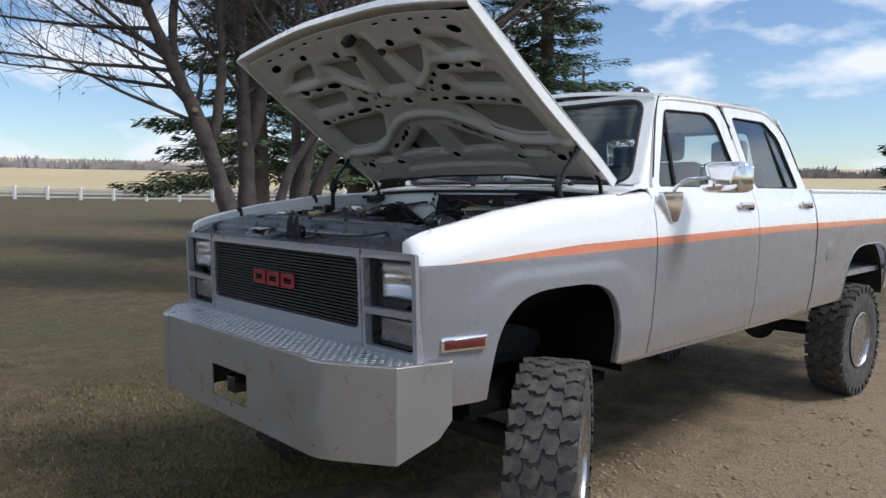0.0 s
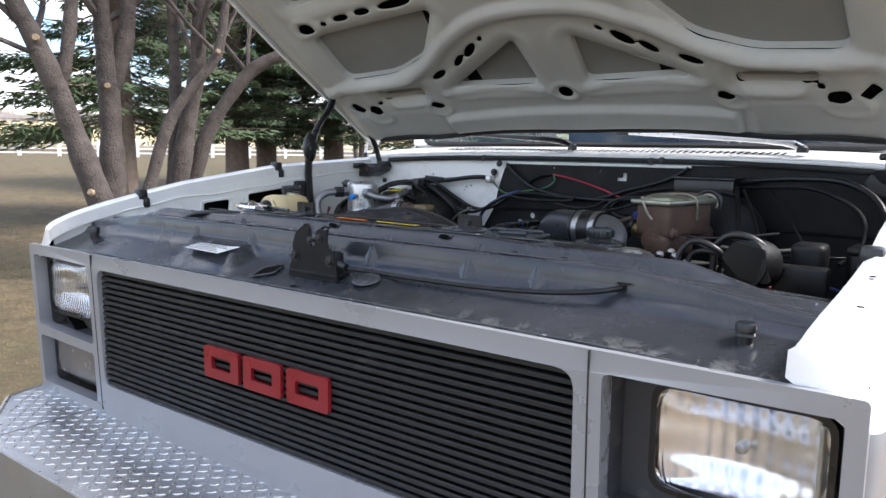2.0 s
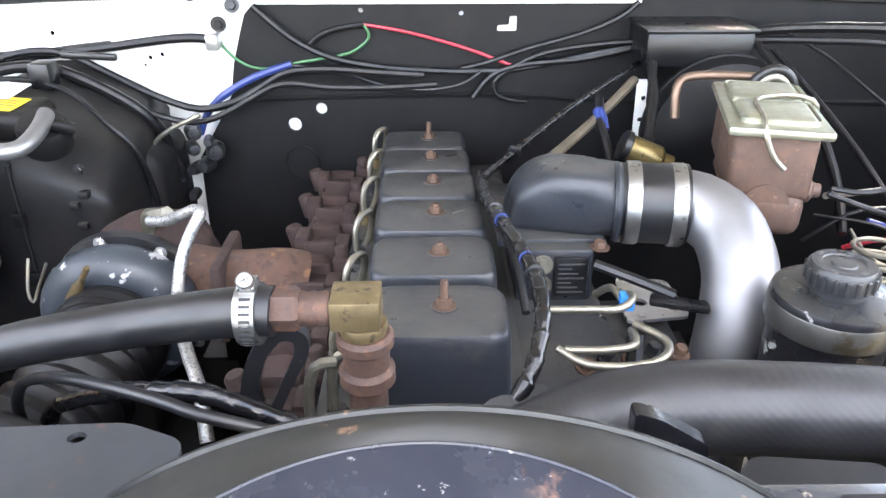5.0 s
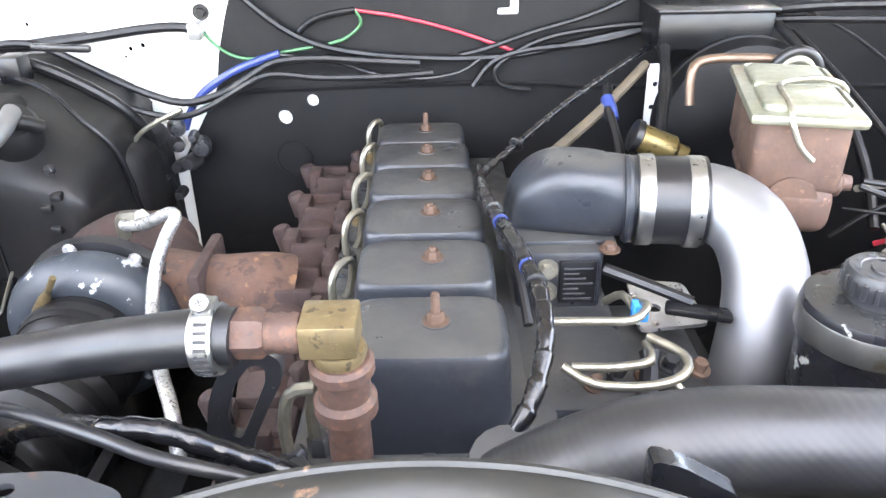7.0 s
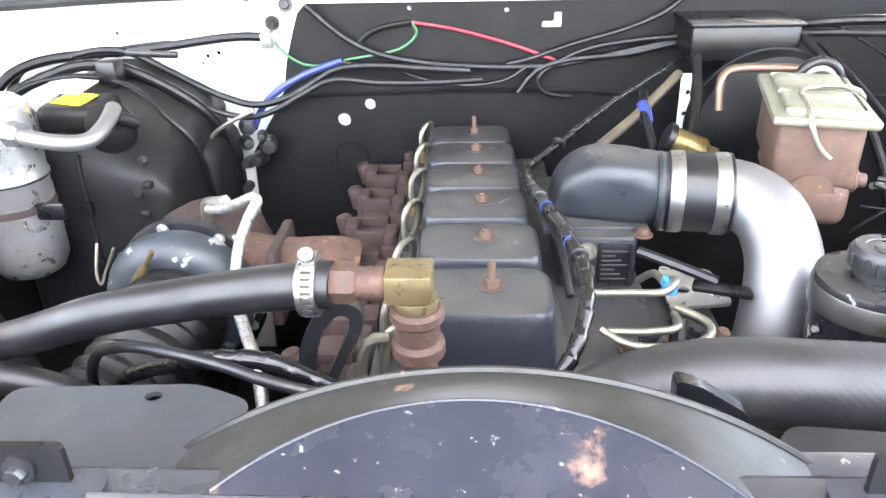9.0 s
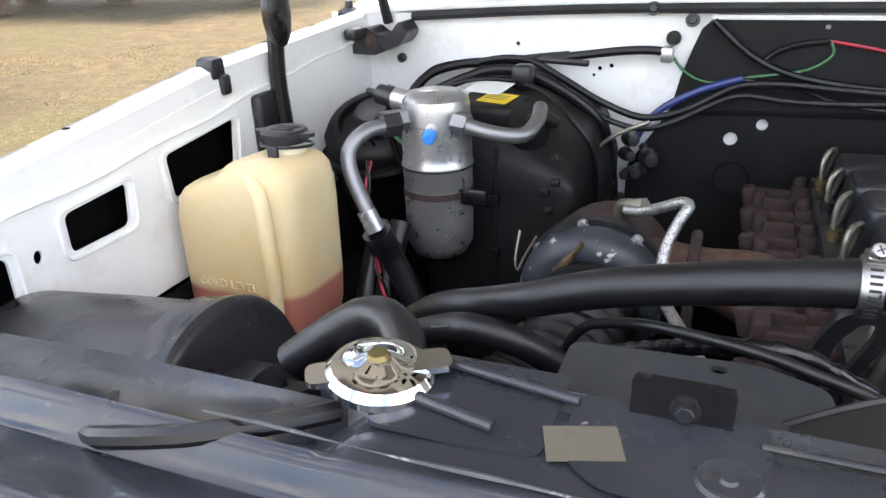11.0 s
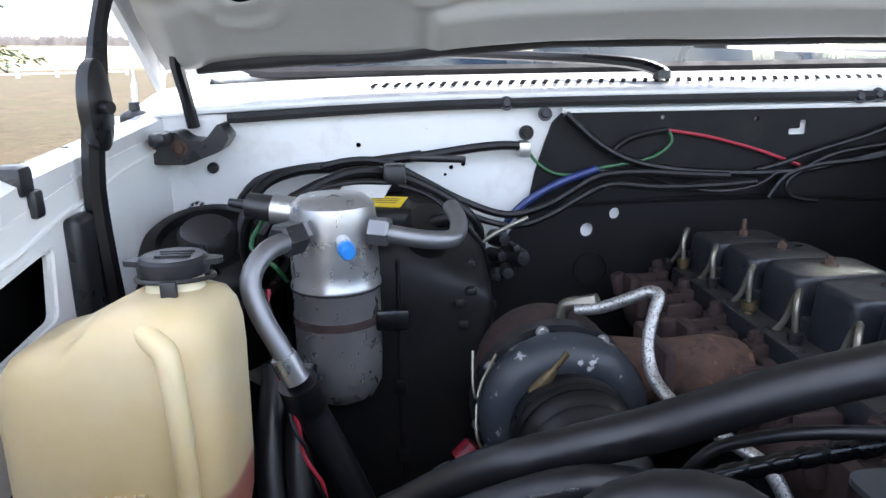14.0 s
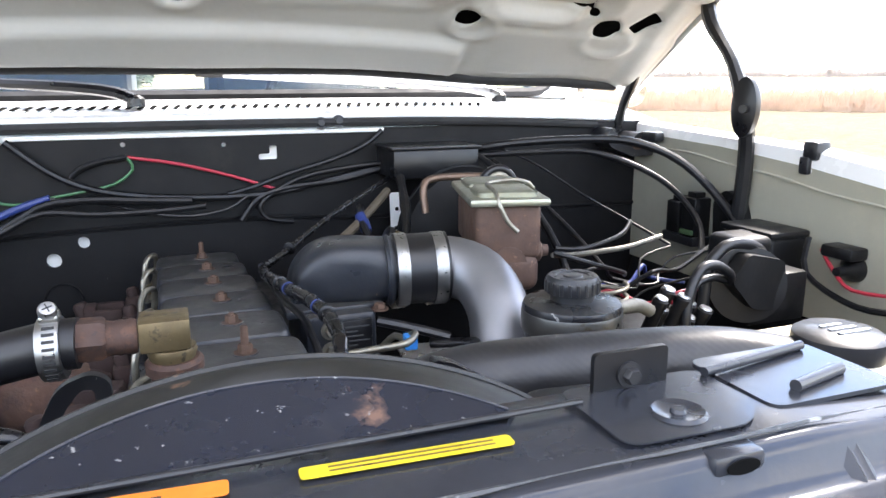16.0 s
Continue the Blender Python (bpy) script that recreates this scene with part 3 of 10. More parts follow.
for s, side in ((1, "driver"), (-1, "passenger")):
    f = part("fender", fender_bm(s), BODY, truck, "white and silver front fender with orange stripe")
    part("arch_lip", arch_lip_bm(s, ARCH_Y, ARCH_A, 1.165, 0.76), BODY, f)
    lamp = part("side_marker", box(-0.008, 0.008, -0.1, 0.1, -0.028, 0.028, 0.004, m=Matrix.Translation((s * 0.992, 0.21, 1.0)) @ Matrix.Rotation(s * radians(-14), 4, "Z")), CHROME, f, "chrome framed side marker lamp")
    part("lens", box(-0.006, 0.008, -0.088, 0.088, -0.018, 0.018, 0.004, m=Matrix.Translation((s * 0.996, 0.21, 1.0)) @ Matrix.Rotation(s * radians(-14), 4, "Z")), AMBER_RED, f, "dark red marker lens")
    # wheel house behind the fender
    def house(u, v, s=s):
        a = math.pi * u
        return (s * (0.50 + 0.455 * v), ARCH_Y - 0.52 * math.cos(a), 0.70 + 0.49 * math.sin(a) ** 0.75 * (0.45 + 0.55 * min(1.0, v / 0.5)))
    # the wheel well's shade is put into this near-black colour
    part("wheel_house", grid(house, 20, 6, 0.004), VOID_SHADE, truck)
    part("wheel_house_wall", box(min(s * 0.48, s * 0.50), max(s * 0.48, s * 0.50), 0.30, 1.34, 0.765, 0.92), BLACK_MATT, truck)


def side_panel(s, y0, y1, ztop, zbot, ny=12):
    def fun(u, v):
        y = y0 + (y1 - y0) * u
        zt, zb = ztop, zbot(y)
        z = zt + (zb - zt) * v
        return (s * (side_x(z) - 0.009), y, z)
    return grid(fun, ny, 18, 0.012)


def tumble(z):
    return 0.948 - max(0.0, z - 1.575) * 0.30


def window_frame_bm(s, outer, inner, thick=0.03):
    bm = plate(outer, [inner], thick)
    for v in bm.verts:
        y, z, c = v.co
        v.co = (s * (tumble(z) - c), y, z)
    return bm


def window_glass_bm(s, poly, back=0.014, thick=0.004):
    bm = plate(poly, (), thick)
    for v in bm.verts:
        y, z, c = v.co
        v.co = (s * (tumble(z) - back - c), y, z)
    return bm


F_OUT = rounded([(1.56, 1.572), (1.83, 2.052), (2.44, 2.085), (2.555, 2.03), (2.685, 1.572)], 0.05)
F_IN = rounded([(1.635, 1.592), (1.875, 2.005), (2.36, 2.022), (2.445, 1.985), (2.58, 1.592)], 0.04)
R_OUT = rounded([(2.695, 1.572), (2.575, 2.085), (3.16, 2.085), (3.40, 1.95), (3.545, 1.572)], 0.05)
R_IN = rounded([(2.762, 1.592), (2.665, 2.02), (3.13, 2.02), (3.29, 1.92), (3.41, 1.592)], 0.04)
for s in (1, -1):
    for (y0, y1, out_f, in_f, hy, split) in ((1.522, 2.672, F_OUT, F_IN, 2.50, 1.81), (2.680, 3.575, R_OUT, R_IN, 3.40, 3.24)):
        d = part("door", side_panel(s, y0, y1, 1.580, lambda y: 0.765), BODY, truck, "white over silver truck door")
        part("window_frame", window_frame_bm(s, out_f, in_f), WHITE, d)
        part("window_pane", window_glass_bm(s, in_f), GLASS, d, "side window pane")
        seal_pts = [(s * (tumble(z) - 0.006), y, z) for y, z in in_f]
        part("window_seal", tube(seal_pts + seal_pts[:1], 0.007, 6, curved=False), BLACK_MATT, d, "black rubber seal")
        zt = 2.0
        part("division_bar", tube([(s * (tumble(1.59) - 0.008), split, 1.592), (s * (tumble(zt) - 0.008), split + (0.07 if y0 < 2 else -0.10), zt - (0.0 if y0 < 2 else 0.03))], 0.009, 6), BLACK_MATT, d)
        h = part("door_handle", box(-0.012, 0.012, -0.085, 0.085, -0.016, 0.016, 0.006, m=Matrix.Translation((s * 1.006, hy, 1.492))), CHROME, d, "chrome door handle")
        part("push_button", lathe([(0.017, -0.01), (0.017, 0.012), (0.012, 0.016)], axis_to((s * 1.0, hy + 0.075, 1.478), (s, 0, 0)), 14), BLACK_SATIN, d)
    # bed side
    part("bed_side", side_panel(s, 3.60, 6.15, 1.580, lambda y: max(0.765, arch_z(y, 4.72, 0.50, 1.165, 0.70)) if 4.22 < y < 5.22 else 0.765, 90), BODY, truck, "white over silver cargo bed side")
    part("arch_lip", arch_lip_bm(s, 4.72, 0.50, 1.165, 0.77), BODY, truck)
    part("bed_rail", box(s * 0.93 - 0.035, s * 0.93 + 0.035, 3.60, 6.15, 1.562, 1.592, 0.012), WHITE, truck)
    part("rear_wheel_house", grid(lambda u, v, s=s: (s * (0.55 + 0.40 * v), 4.72 - 0.55 * math.cos(math.pi * u), 0.72 + 0.50 * math.sin(math.pi * u) ** 0.75), 18, 2, 0.004), BLACK_MATT, truck)
part("fuel_door", box(-0.004, 0.004, -0.075, 0.075, -0.075, 0.075, 0.003, m=Matrix.Translation((1.009, 3.86, 1.17))), BODY, truck)
part("bed_front", box(-0.93, 0.93, 3.60, 3.63, 0.9, 1.56, 0.004), WHITE, truck)
part("tailgate", box(-0.93, 0.93, 6.12, 6.15, 0.9, 1.56, 0.004), WHITE, truck)
part("bed_floor", box(-0.93, 0.93, 3.60, 6.15, 0.92, 0.96), GREY_METAL, truck)


def cab_roof_bm():
    def fun(u, v):
        y = 1.80 + 1.60 * u
        x = (v - 0.5) * 2
        crown = 0.055 * (1 - abs(x) ** 2.4) - 0.02 * abs(2 * u - 1) ** 4 - 0.45 * max(0.0, y - 3.14)
        return (x * 0.800, y, 2.084 + crown)
    return grid(fun, 16, 20, 0.02)


roof = part("cab_roof", cab_roof_bm(), WHITE, truck, "white steel cab roof")
for x in (-0.61, -0.30, 0.0, 0.30, 0.61):
    m = Matrix.Translation((x, 1.98, 2.122 - 0.035 * abs(x) ** 2)) @ Matrix.Diagonal((1, 1.6, 1, 1))
    part("clearance_lamp", lathe([(0.048, 0), (0.047, 0.012), (0.036, 0.034), (0.018, 0.046), (0, 0.048)], m, 18), LAMP_DARK, roof, "smoked clearance lamp")
for s in (1, -1):
    for edge in ([(1.60, 1.640), (1.835, 2.058), (2.0, 2.070), (2.44, 2.090), (2.56, 2.034), (2.60, 1.88)], [(2.61, 1.95), (2.572, 2.090), (3.16, 2.090), (3.40, 1.954), (3.50, 1.70)]):
        part("drip_rail", tube([(s * (tumble(z) + 0.001), y, z) for y, z in edge], 0.0045, 6), BLACK_MATT, roof)
for s in (1, -1):
    def pillar(u, v, s=s):
        a, b = Vector((0.880, 1.500, 1.585)).lerp(Vector((0.785, 1.835, 2.080)), v), Vector((0.938, 1.600, 1.572)).lerp(Vector((0.800, 1.870, 2.060)), v)
        p = a.lerp(b, u) + Vector((0.010, -0.006, 0)) * math.sin(math.pi * u)
        return (s * p.x, p.y, p.z)
    part("front_pillar", grid(pillar, 6, 10, 0.006), WHITE, truck)
    part("centre_pillar", plate([(2.60, 1.575), (2.745, 1.575), (2.65, 2.075), (2.46, 2.075)], (), 0.03, lambda a, b, c, s=s: (s * (tumble(b) - 0.012 - c), a, b)), WHITE, truck)
    part("roof_rail", tube([(s * 0.792, 1.84, 2.050), (s * 0.790, 2.0, 2.072), (s * 0.788, 2.44, 2.085), (s * 0.788, 3.14, 2.085), (s * 0.815, 3.38, 1.96)], 0.016, 8), WHITE, truck)
# windscreen, its frame and pillars
WS_OUT = rounded([(-0.905, 0), (0.905, 0), (0.80, 0.60), (-0.80, 0.60)], 0.05)
WS_IN = rounded([(-0.855, 0.012), (0.855, 0.012), (0.745, 0.555), (-0.745, 0.555)], 0.09)


def ws_place(a, b, c):
    bow = 0.10 * (a / 0.9) ** 2
    way = Vector((0, 0.575, 0.818))
    nrm = Vector((0, -0.818, 0.575))
    p = Vector((a, 1.425 + bow, 1.592)) + way * b + nrm * c
    return p


part("windscreen_frame", plate(WS_OUT, [WS_IN], 0.02, ws_place), WHITE, truck)
part("windscreen", plate(WS_IN, (), 0.005, lambda a, b, c: ws_place(a, b, c + 0.004)), GLASS, truck, "curved windscreen pane")
ws_edge = [ws_place(a, b, 0.016) for a, b in WS_IN]
part("windscreen_seal", tube(ws_edge + ws_edge[:1], 0.011, 6, curved=False), BLACK_MATT, truck)
part("cab_back", plate([(-0.94, 0.9), (0.94, 0.9), (0.94, 1.58), (0.80, 2.06), (-0.80, 2.06), (-0.94, 1.58)], [rounded([(-0.62, 1.62), (0.62, 1.62), (0.58, 1.98), (-0.58, 1.98)], 0.05)], 0.02, lambda a, b, c: (a, 3.52 - 0.30 * max(0, b - 1.58) + c, b)), WHITE, truck)
part("cab_floor", box(-0.95, 0.95, 1.40, 3.57, 0.80, 0.84), BLACK_MATT, truck)
part("dashboard", box(-0.88, 0.88, 1.62, 1.85, 1.20, 1.56, 0.05), DASH, truck)
wheel_pts = [Vector((0.42 + 0.19 * math.cos(a), 2.0 + 0.19 * math.sin(a) * 0.5, 1.56 + 0.19 * math.sin(a) * 0.85)) for a in (2 * math.pi * i / 28 for i in range(29))]
part("steering_wheel", tube(wheel_pts, 0.014, 8, curved=False), BLACK_SATIN, truck)
for x in (-0.42, 0.42):
    for y in (2.35, 3.25):
        st = part("seat", box(x - 0.30, x + 0.30, y - 0.45, y + 0.1, 1.02, 1.22, 0.06), SEAT, truck)
        part("seat_back", box(x - 0.28, x + 0.28, -0.07, 0.07, 0, 0.62, 0.06, m=Matrix.Translation((0, y + 0.08, 1.15)) @ Matrix.Rotation(radians(-14), 4, "X")), SEAT, st)
        part("headrest", box(x - 0.13, x + 0.13, y + 0.18, y + 0.28, 1.76, 1.94, 0.04), SEAT, st)

# front: bezel panel, grille, lamps
# pocket walls, a much darker grey than the bezel
POCKET = material("dark grey lamp pocket", (0.055, 0.056, 0.062), 0.5, coarse=8, vary=0.15, bump=0.08, dust=0.2)
BEZEL = rounded([(-0.952, 0.935), (0.952, 0.935), (0.952, 1.338), (-0.952, 1.338)], 0.008)
GRILLE_HOLE = rounded([(-0.612, 1.026), (0.612, 1.026), (0.612, 1.306), (-0.612, 1.306)], 0.03)


def flip(loop):
    return [(-x, z) for x, z in loop][::-1]


LAMP_HOLE = rounded([(0.652, 1.118), (0.930, 1.126), (0.930, 1.312), (0.652, 1.310)], 0.012)
PARK_HOLE = rounded([(0.655, 0.972), (0.930, 0.972), (0.930, 1.099), (0.655, 1.094)], 0.012)
bezel = part("front_panel", plate(BEZEL, [GRILLE_HOLE, LAMP_HOLE, PARK_HOLE, flip(LAMP_HOLE), flip(PARK_HOLE)], 0.032, lambda a, b, c: (a, c * (1 - 0.6 * max(0.0, b - 1.306) / 0.032) + 0.06 * max(0, abs(a) - 0.75) ** 1.6 + (1.306 - b) * 0.03, b)), GREY_METAL, truck, "silver grey grille surround")
for s in (1, -1):
    part("panel_seam", plate([(s * 0.633 - 0.0011, 0.96), (s * 0.633 + 0.0011, 0.96), (s * 0.633 + 0.0011, 1.337), (s * 0.633 - 0.0011, 1.337)], (), 0.01, lambda a, b, c: (a, c - 0.0008 + (1.306 - b) * 0.03, b)), BLACK_MATT, truck, smooth=0)
grille = part("grille", box(-0.63, 0.63, 0.050, 0.056, 1.015, 1.315), BLACK_MATT, truck, "black billet bar grille")
for i in range(20):
    z = 1.033 + 0.01395 * i
    part("slat", box(-0.612, 0.612, 0.012, 0.040, z - 0.0042, z + 0.0042, 0.0015, 1), BAR_BLACK, grille)
for x in (-0.47, -0.235, 0.0, 0.235, 0.47):
    part("grille_rib", box(x - 0.006, x + 0.006, 0.03, 0.052, 1.022, 1.31), BLACK_SATIN, grille)
for k, x in enumerate((-0.155, -0.032, 0.092)):
    blank = plate(rounded([(x - 0.054, 1.132), (x + 0.054, 1.132), (x + 0.054, 1.197), (x - 0.054, 1.197)], 0.008),
                  [rounded([(x - 0.030, 1.152), (x + 0.030, 1.152), (x + 0.030, 1.177), (x - 0.030, 1.177)], 0.004)], 0.008, lambda a, b, c: (a, 0.004 + c, b))
    part("badge", blank, BADGE_RED, grille, "plain red badge block")
for s in (1, -1):
    x0, x1 = sorted((s * 0.646, s * 0.938))
    lampbox = part("lamp_pocket", box(x0, x1, 0.080, 0.084, 0.965, 1.320), POCKET, truck)
    for wall in (box(x0, x0 + 0.006, 0.034, 0.0795, 0.965, 1.320), box(x1 - 0.006, x1, 0.034, 0.0795, 0.965, 1.320), box(x0 + 0.0065, x1 - 0.0065, 0.034, 0.0795, 1.100, 1.118), box(x0 + 0.0065, x1 - 0.0065, 0.034, 0.0795, 1.314, 1.320)):
        part("pocket_wall", wall, POCKET, lampbox)
    cx = s * 0.814
    head = part("headlight", plate(rounded([(cx - 0.108, 1.156), (cx + 0.108, 1.156), (cx + 0.108, 1.304), (cx - 0.108, 1.304)], 0.028),
                                   [rounded([(cx - 0.100, 1.163), (cx + 0.100, 1.163), (cx + 0.100, 1.297), (cx - 0.100, 1.297)], 0.024)], 0.02, lambda a, b, c: (a, 0.036 + c, b)), BLACK_SATIN, truck, "rectangular sealed beam headlight")
    part("reflector", grid(lambda u, v, cx=cx: (cx + (u - 0.5) * 0.202, 0.051 + 0.023 * (1 - (2 * u - 1) ** 2) * (1 - (2 * v - 1) ** 2) ** 0.6 + 0.0010 * math.cos(u * 2 * math.pi * 11) * (0.8 if v < 0.35 or v > 0.7 else 0.55) + 0.0012 * math.cos(v * 2 * math.pi * 3), 1.231 + (v - 0.5) * 0.130), 66, 30, 0.001), SILVERED, head)
    pull = lambda u, v: 1 - 0.11 * abs((2 * u - 1) * (2 * v - 1)) ** 5
    lens = grid(lambda u, v, cx=cx: (cx + (u - 0.5) * 0.204 * pull(u, v), 0.040 - 0.012 * (1 - (2 * u - 1) ** 4) * (1 - (2 * v - 1) ** 4) + 0.00060 * math.cos(u * 2 * math.pi * 22) * (0.25 if 0.35 < v < 0.7 else 1) + 0.0010 * math.cos(2 * math.pi * (1.3 * u + 0.7 * v)) + 0.0007 * math.cos(2 * math.pi * (2.1 * v - 0.8 * u)), 1.230 + (v - 0.5) * 0.136 * pull(u, v)), 88, 18, 0.003)
    pane = part("lens", lens, LENS, head, "fluted glass lens")
    pane.visible_shadow = False
    part("bulb", lathe([(0.007, 0), (0.008, 0.010), (0.006, 0.018), (0, 0.021)], axis_to((cx, 0.0745, 1.231), (0, -1, 0)), 12), STEEL, head)
    part("parking_lamp", box(cx - 0.108, cx + 0.108, 0.045, 0.075, 0.992, 1.082, 0.008), PARK_LENS, truck, "aged clear and amber parking lamp")

# bumper
PLAN = [(0.62, -0.235, 0.585), (0.655, -0.2335, 0.585), (0.69, -0.2265, 0.586), (0.72, -0.2135, 0.587), (0.75, -0.1975, 0.587), (0.946, -0.075, 0.590), (0.990, 0.088, 0.660), (1.004, 0.140, 0.724)]
bumper = part("bumper", plate(rounded([(-0.62, 0.585), (0.62, 0.585), (0.62, 0.945), (-0.62, 0.945)], 0.001, 1),
                              [rounded([(-0.155, 0.655), (0.160, 0.655), (0.160, 0.795), (-0.155, 0.795)], 0.01)], 0.006, lambda a, b, c: (a, -0.235 + c, b)), BUMPER_PAINT, truck, "folded steel bumper in worn silver paint")


def wing_bm(s):
    bm = bmesh.new()
    cols = []
    for x, y, z0 in PLAN:
        if x == 0.62:
            x = 0.6202
        cols.append([bm.verts.new((s * x, y, z)) for z in (z0, 0.78, 0.925, 0.940)] + [bm.verts.new((s * (x - 0.006), y + 0.006, 0.946))])
    faces = []
    for a, b in zip(cols, cols[1:]):
        for k in range(4):
            faces.append(bm.faces.new((a[k], b[k], b[k + 1], a[k + 1])))
    bm.normal_update()
    bmesh.ops.solidify(bm, geom=faces, thickness=0.006)
    return bm


for s in (1, -1):
    part("bumper_wing", wing_bm(s), BUMPER_PAINT, bumper, smooth=18)
    x0, x1 = sorted((s * 0.30, s * 0.36))
    part("bumper_bracket", box(x0, x1, -0.22, 0.5, 0.66, 0.80), BLACK_MATT, bumper)
part("receiver_tube", box(-0.035, 0.035, -0.225, 0.1, 0.69, 0.76, 0.004), BLACK_SATIN, bumper, "black receiver tube in the bumper opening")
TOP = [(-1.0, 0.135), (-0.945, -0.070), (-0.745, -0.195), (-0.689, -0.221), (-0.62, -0.230), (0.62, -0.230), (0.689, -0.221), (0.745, -0.195), (0.945, -0.070), (1.0, 0.135), (0.93, 0.02), (-0.93, 0.02)]
tread = part("tread_plate", plate(TOP, (), 0.004, lambda a, b, c: (a, b, 0.942 + c)), ALU_DULL, bumper, "aluminium tread plate on the bumper top")


def lozenges():
    bm = bmesh.new()
    rng = random.Random(4)
    for i in range(-44, 45):
        for j in range(12):
            x, y = i * 0.0225, -0.222 + j * 0.0215
            lim = -0.226 + max(0, abs(x) - 0.66) * 0.60
            if y < lim + 0.008 or (abs(x) > 0.935 and y > -0.0) or abs(x) > 0.955:
                continue
            a = radians(45 if (i + j) % 2 else -45)
            c, s = math.cos(a), math.sin(a)
            base = [(0.0105, 0), (0, 0.0034), (-0.0105, 0), (0, -0.0034)]
            lo = [bm.verts.new((x + p * c - q * s, y + p * s + q * c, 0.9455)) for p, q in base]
            hi = [bm.verts.new((x + (p * c - q * s) * 0.7, y + (p * s + q * c) * 0.7, 0.9478)) for p, q in base]
            for k in range(4):
                bm.faces.new((lo[k], lo[(k + 1) % 4], hi[(k + 1) % 4], hi[k]))
            bm.faces.new(hi)
    return bm


for s in (1, -1):
    part("plate_seam", box(s * 0.69 - 0.002, s * 0.69 + 0.002, -0.216, 0.015, 0.9458, 0.9472), ALU, bumper)
tagged(part("tread_pattern", lozenges(), ALU_DULL, bumper, smooth=0), kind="stuff")

# wheels
TYRE_R, TYRE_W = 0.455, 0.268


def tyre_bm():
    w, r = TYRE_W / 2, TYRE_R
    prof = [(0.215, -w * 0.72), (0.225, -w * 0.86), (0.30, -w), (0.39, -w * 0.99), (0.425, -w * 0.93), (r - 0.018, -w * 0.84), (r - 0.014, -w * 0.4), (r - 0.013, 0), (r - 0.014, w * 0.4), (r - 0.018, w * 0.84), (0.425, w * 0.93), (0.39, w * 0.99), (0.30, w), (0.225, w * 0.86), (0.215, w * 0.72)]
    bm = bmesh.new()
    n = 72
    rings = [[bm.verts.new((h, rr * math.cos(2 * math.pi * i / n), rr * math.sin(2 * math.pi * i / n))) for i in range(n)] for rr, h in prof]
    for a, b in zip(rings, rings[1:]):
        for i in range(n):
            bm.faces.new((a[i], a[(i + 1) % n], b[(i + 1) % n], b[i]))
    return bm


def tread_bm():
    bm = bmesh.new()
    r = TYRE_R
    rng = random.Random(3)
    count = 30
    block = ((-1, -0.85), (-0.25, -0.62), (0.1, -1), (1, -0.72), (1, 0.55), (0.35, 0.88), (0.0, 0.60), (-1, 0.82))
    for i in range(count):
        for row, (x, lx, ang) in enumerate(((-0.102, 0.070, 12), (-0.0345, 0.073, -18), (0.0345, 0.073, -18), (0.102, 0.070, 12))):
            a = 2 * math.pi * (i + (0.5 if row % 2 else 0) + rng.uniform(-0.05, 0.05)) / count
            ly = 0.092
            rad = r - (0.004 if abs(x) > 0.1 else 0)
            flip_y = -1 if row in (1, 3) else 1
            m = Matrix.Rotation(a, 4, "X") @ Matrix.Translation((x, 0, rad - 0.012)) @ Matrix.Rotation(radians(ang), 4, "Z")
            lo = [m @ Vector((p * lx * 0.495, q * ly * 0.50 * flip_y, -0.012)) for p, q in block]
            hi = [m @ Vector((p * lx * 0.480, q * ly * 0.478 * flip_y, 0.012)) for p, q in block]
            vl, vh = [bm.verts.new(p) for p in lo], [bm.verts.new(p) for p in hi]
            for q in range(8):
                bm.faces.new((vl[q], vl[(q + 1) % 8], vh[(q + 1) % 8], vh[q]))
            bm.faces.new(vh)
        for sgn in (-1, 1):
            a = 2 * math.pi * (i + 0.25) / count
            m = Matrix.Rotation(a, 4, "X") @ Matrix.Translation((sgn * 0.131, 0, 0.418))
            join_into(bm, box(-0.010, 0.010, -0.02, 0.02, -0.028, 0.022, m=m))
    return bm


def rim_bm():
    prof = [(0.222, 0.118), (0.226, 0.128), (0.216, 0.132), (0.205, 0.118), (0.198, 0.06), (0.190, -0.02), (0.12, -0.035), (0.085, -0.02), (0.075, 0.015), (0.0, 0.02)]
    bm = lathe(prof, Matrix.Rotation(radians(90), 4, "Y"), 48)
    for i in range(8):
        a = 2 * math.pi * i / 8
        join_into(bm, box(-0.045, -0.008, -0.022, 0.022, 0.08, 0.195, 0.006, m=Matrix.Rotation(a, 4, "X")))
        join_into(bm, lathe([(0.011, 0), (0.011, 0.02), (0.006, 0.026)], Matrix.Rotation(a + 0.3, 4, "X") @ Matrix.Translation((-0.02, 0, 0.062)) @ Matrix.Rotation(radians(90), 4, "Y"), 8))
    return bm


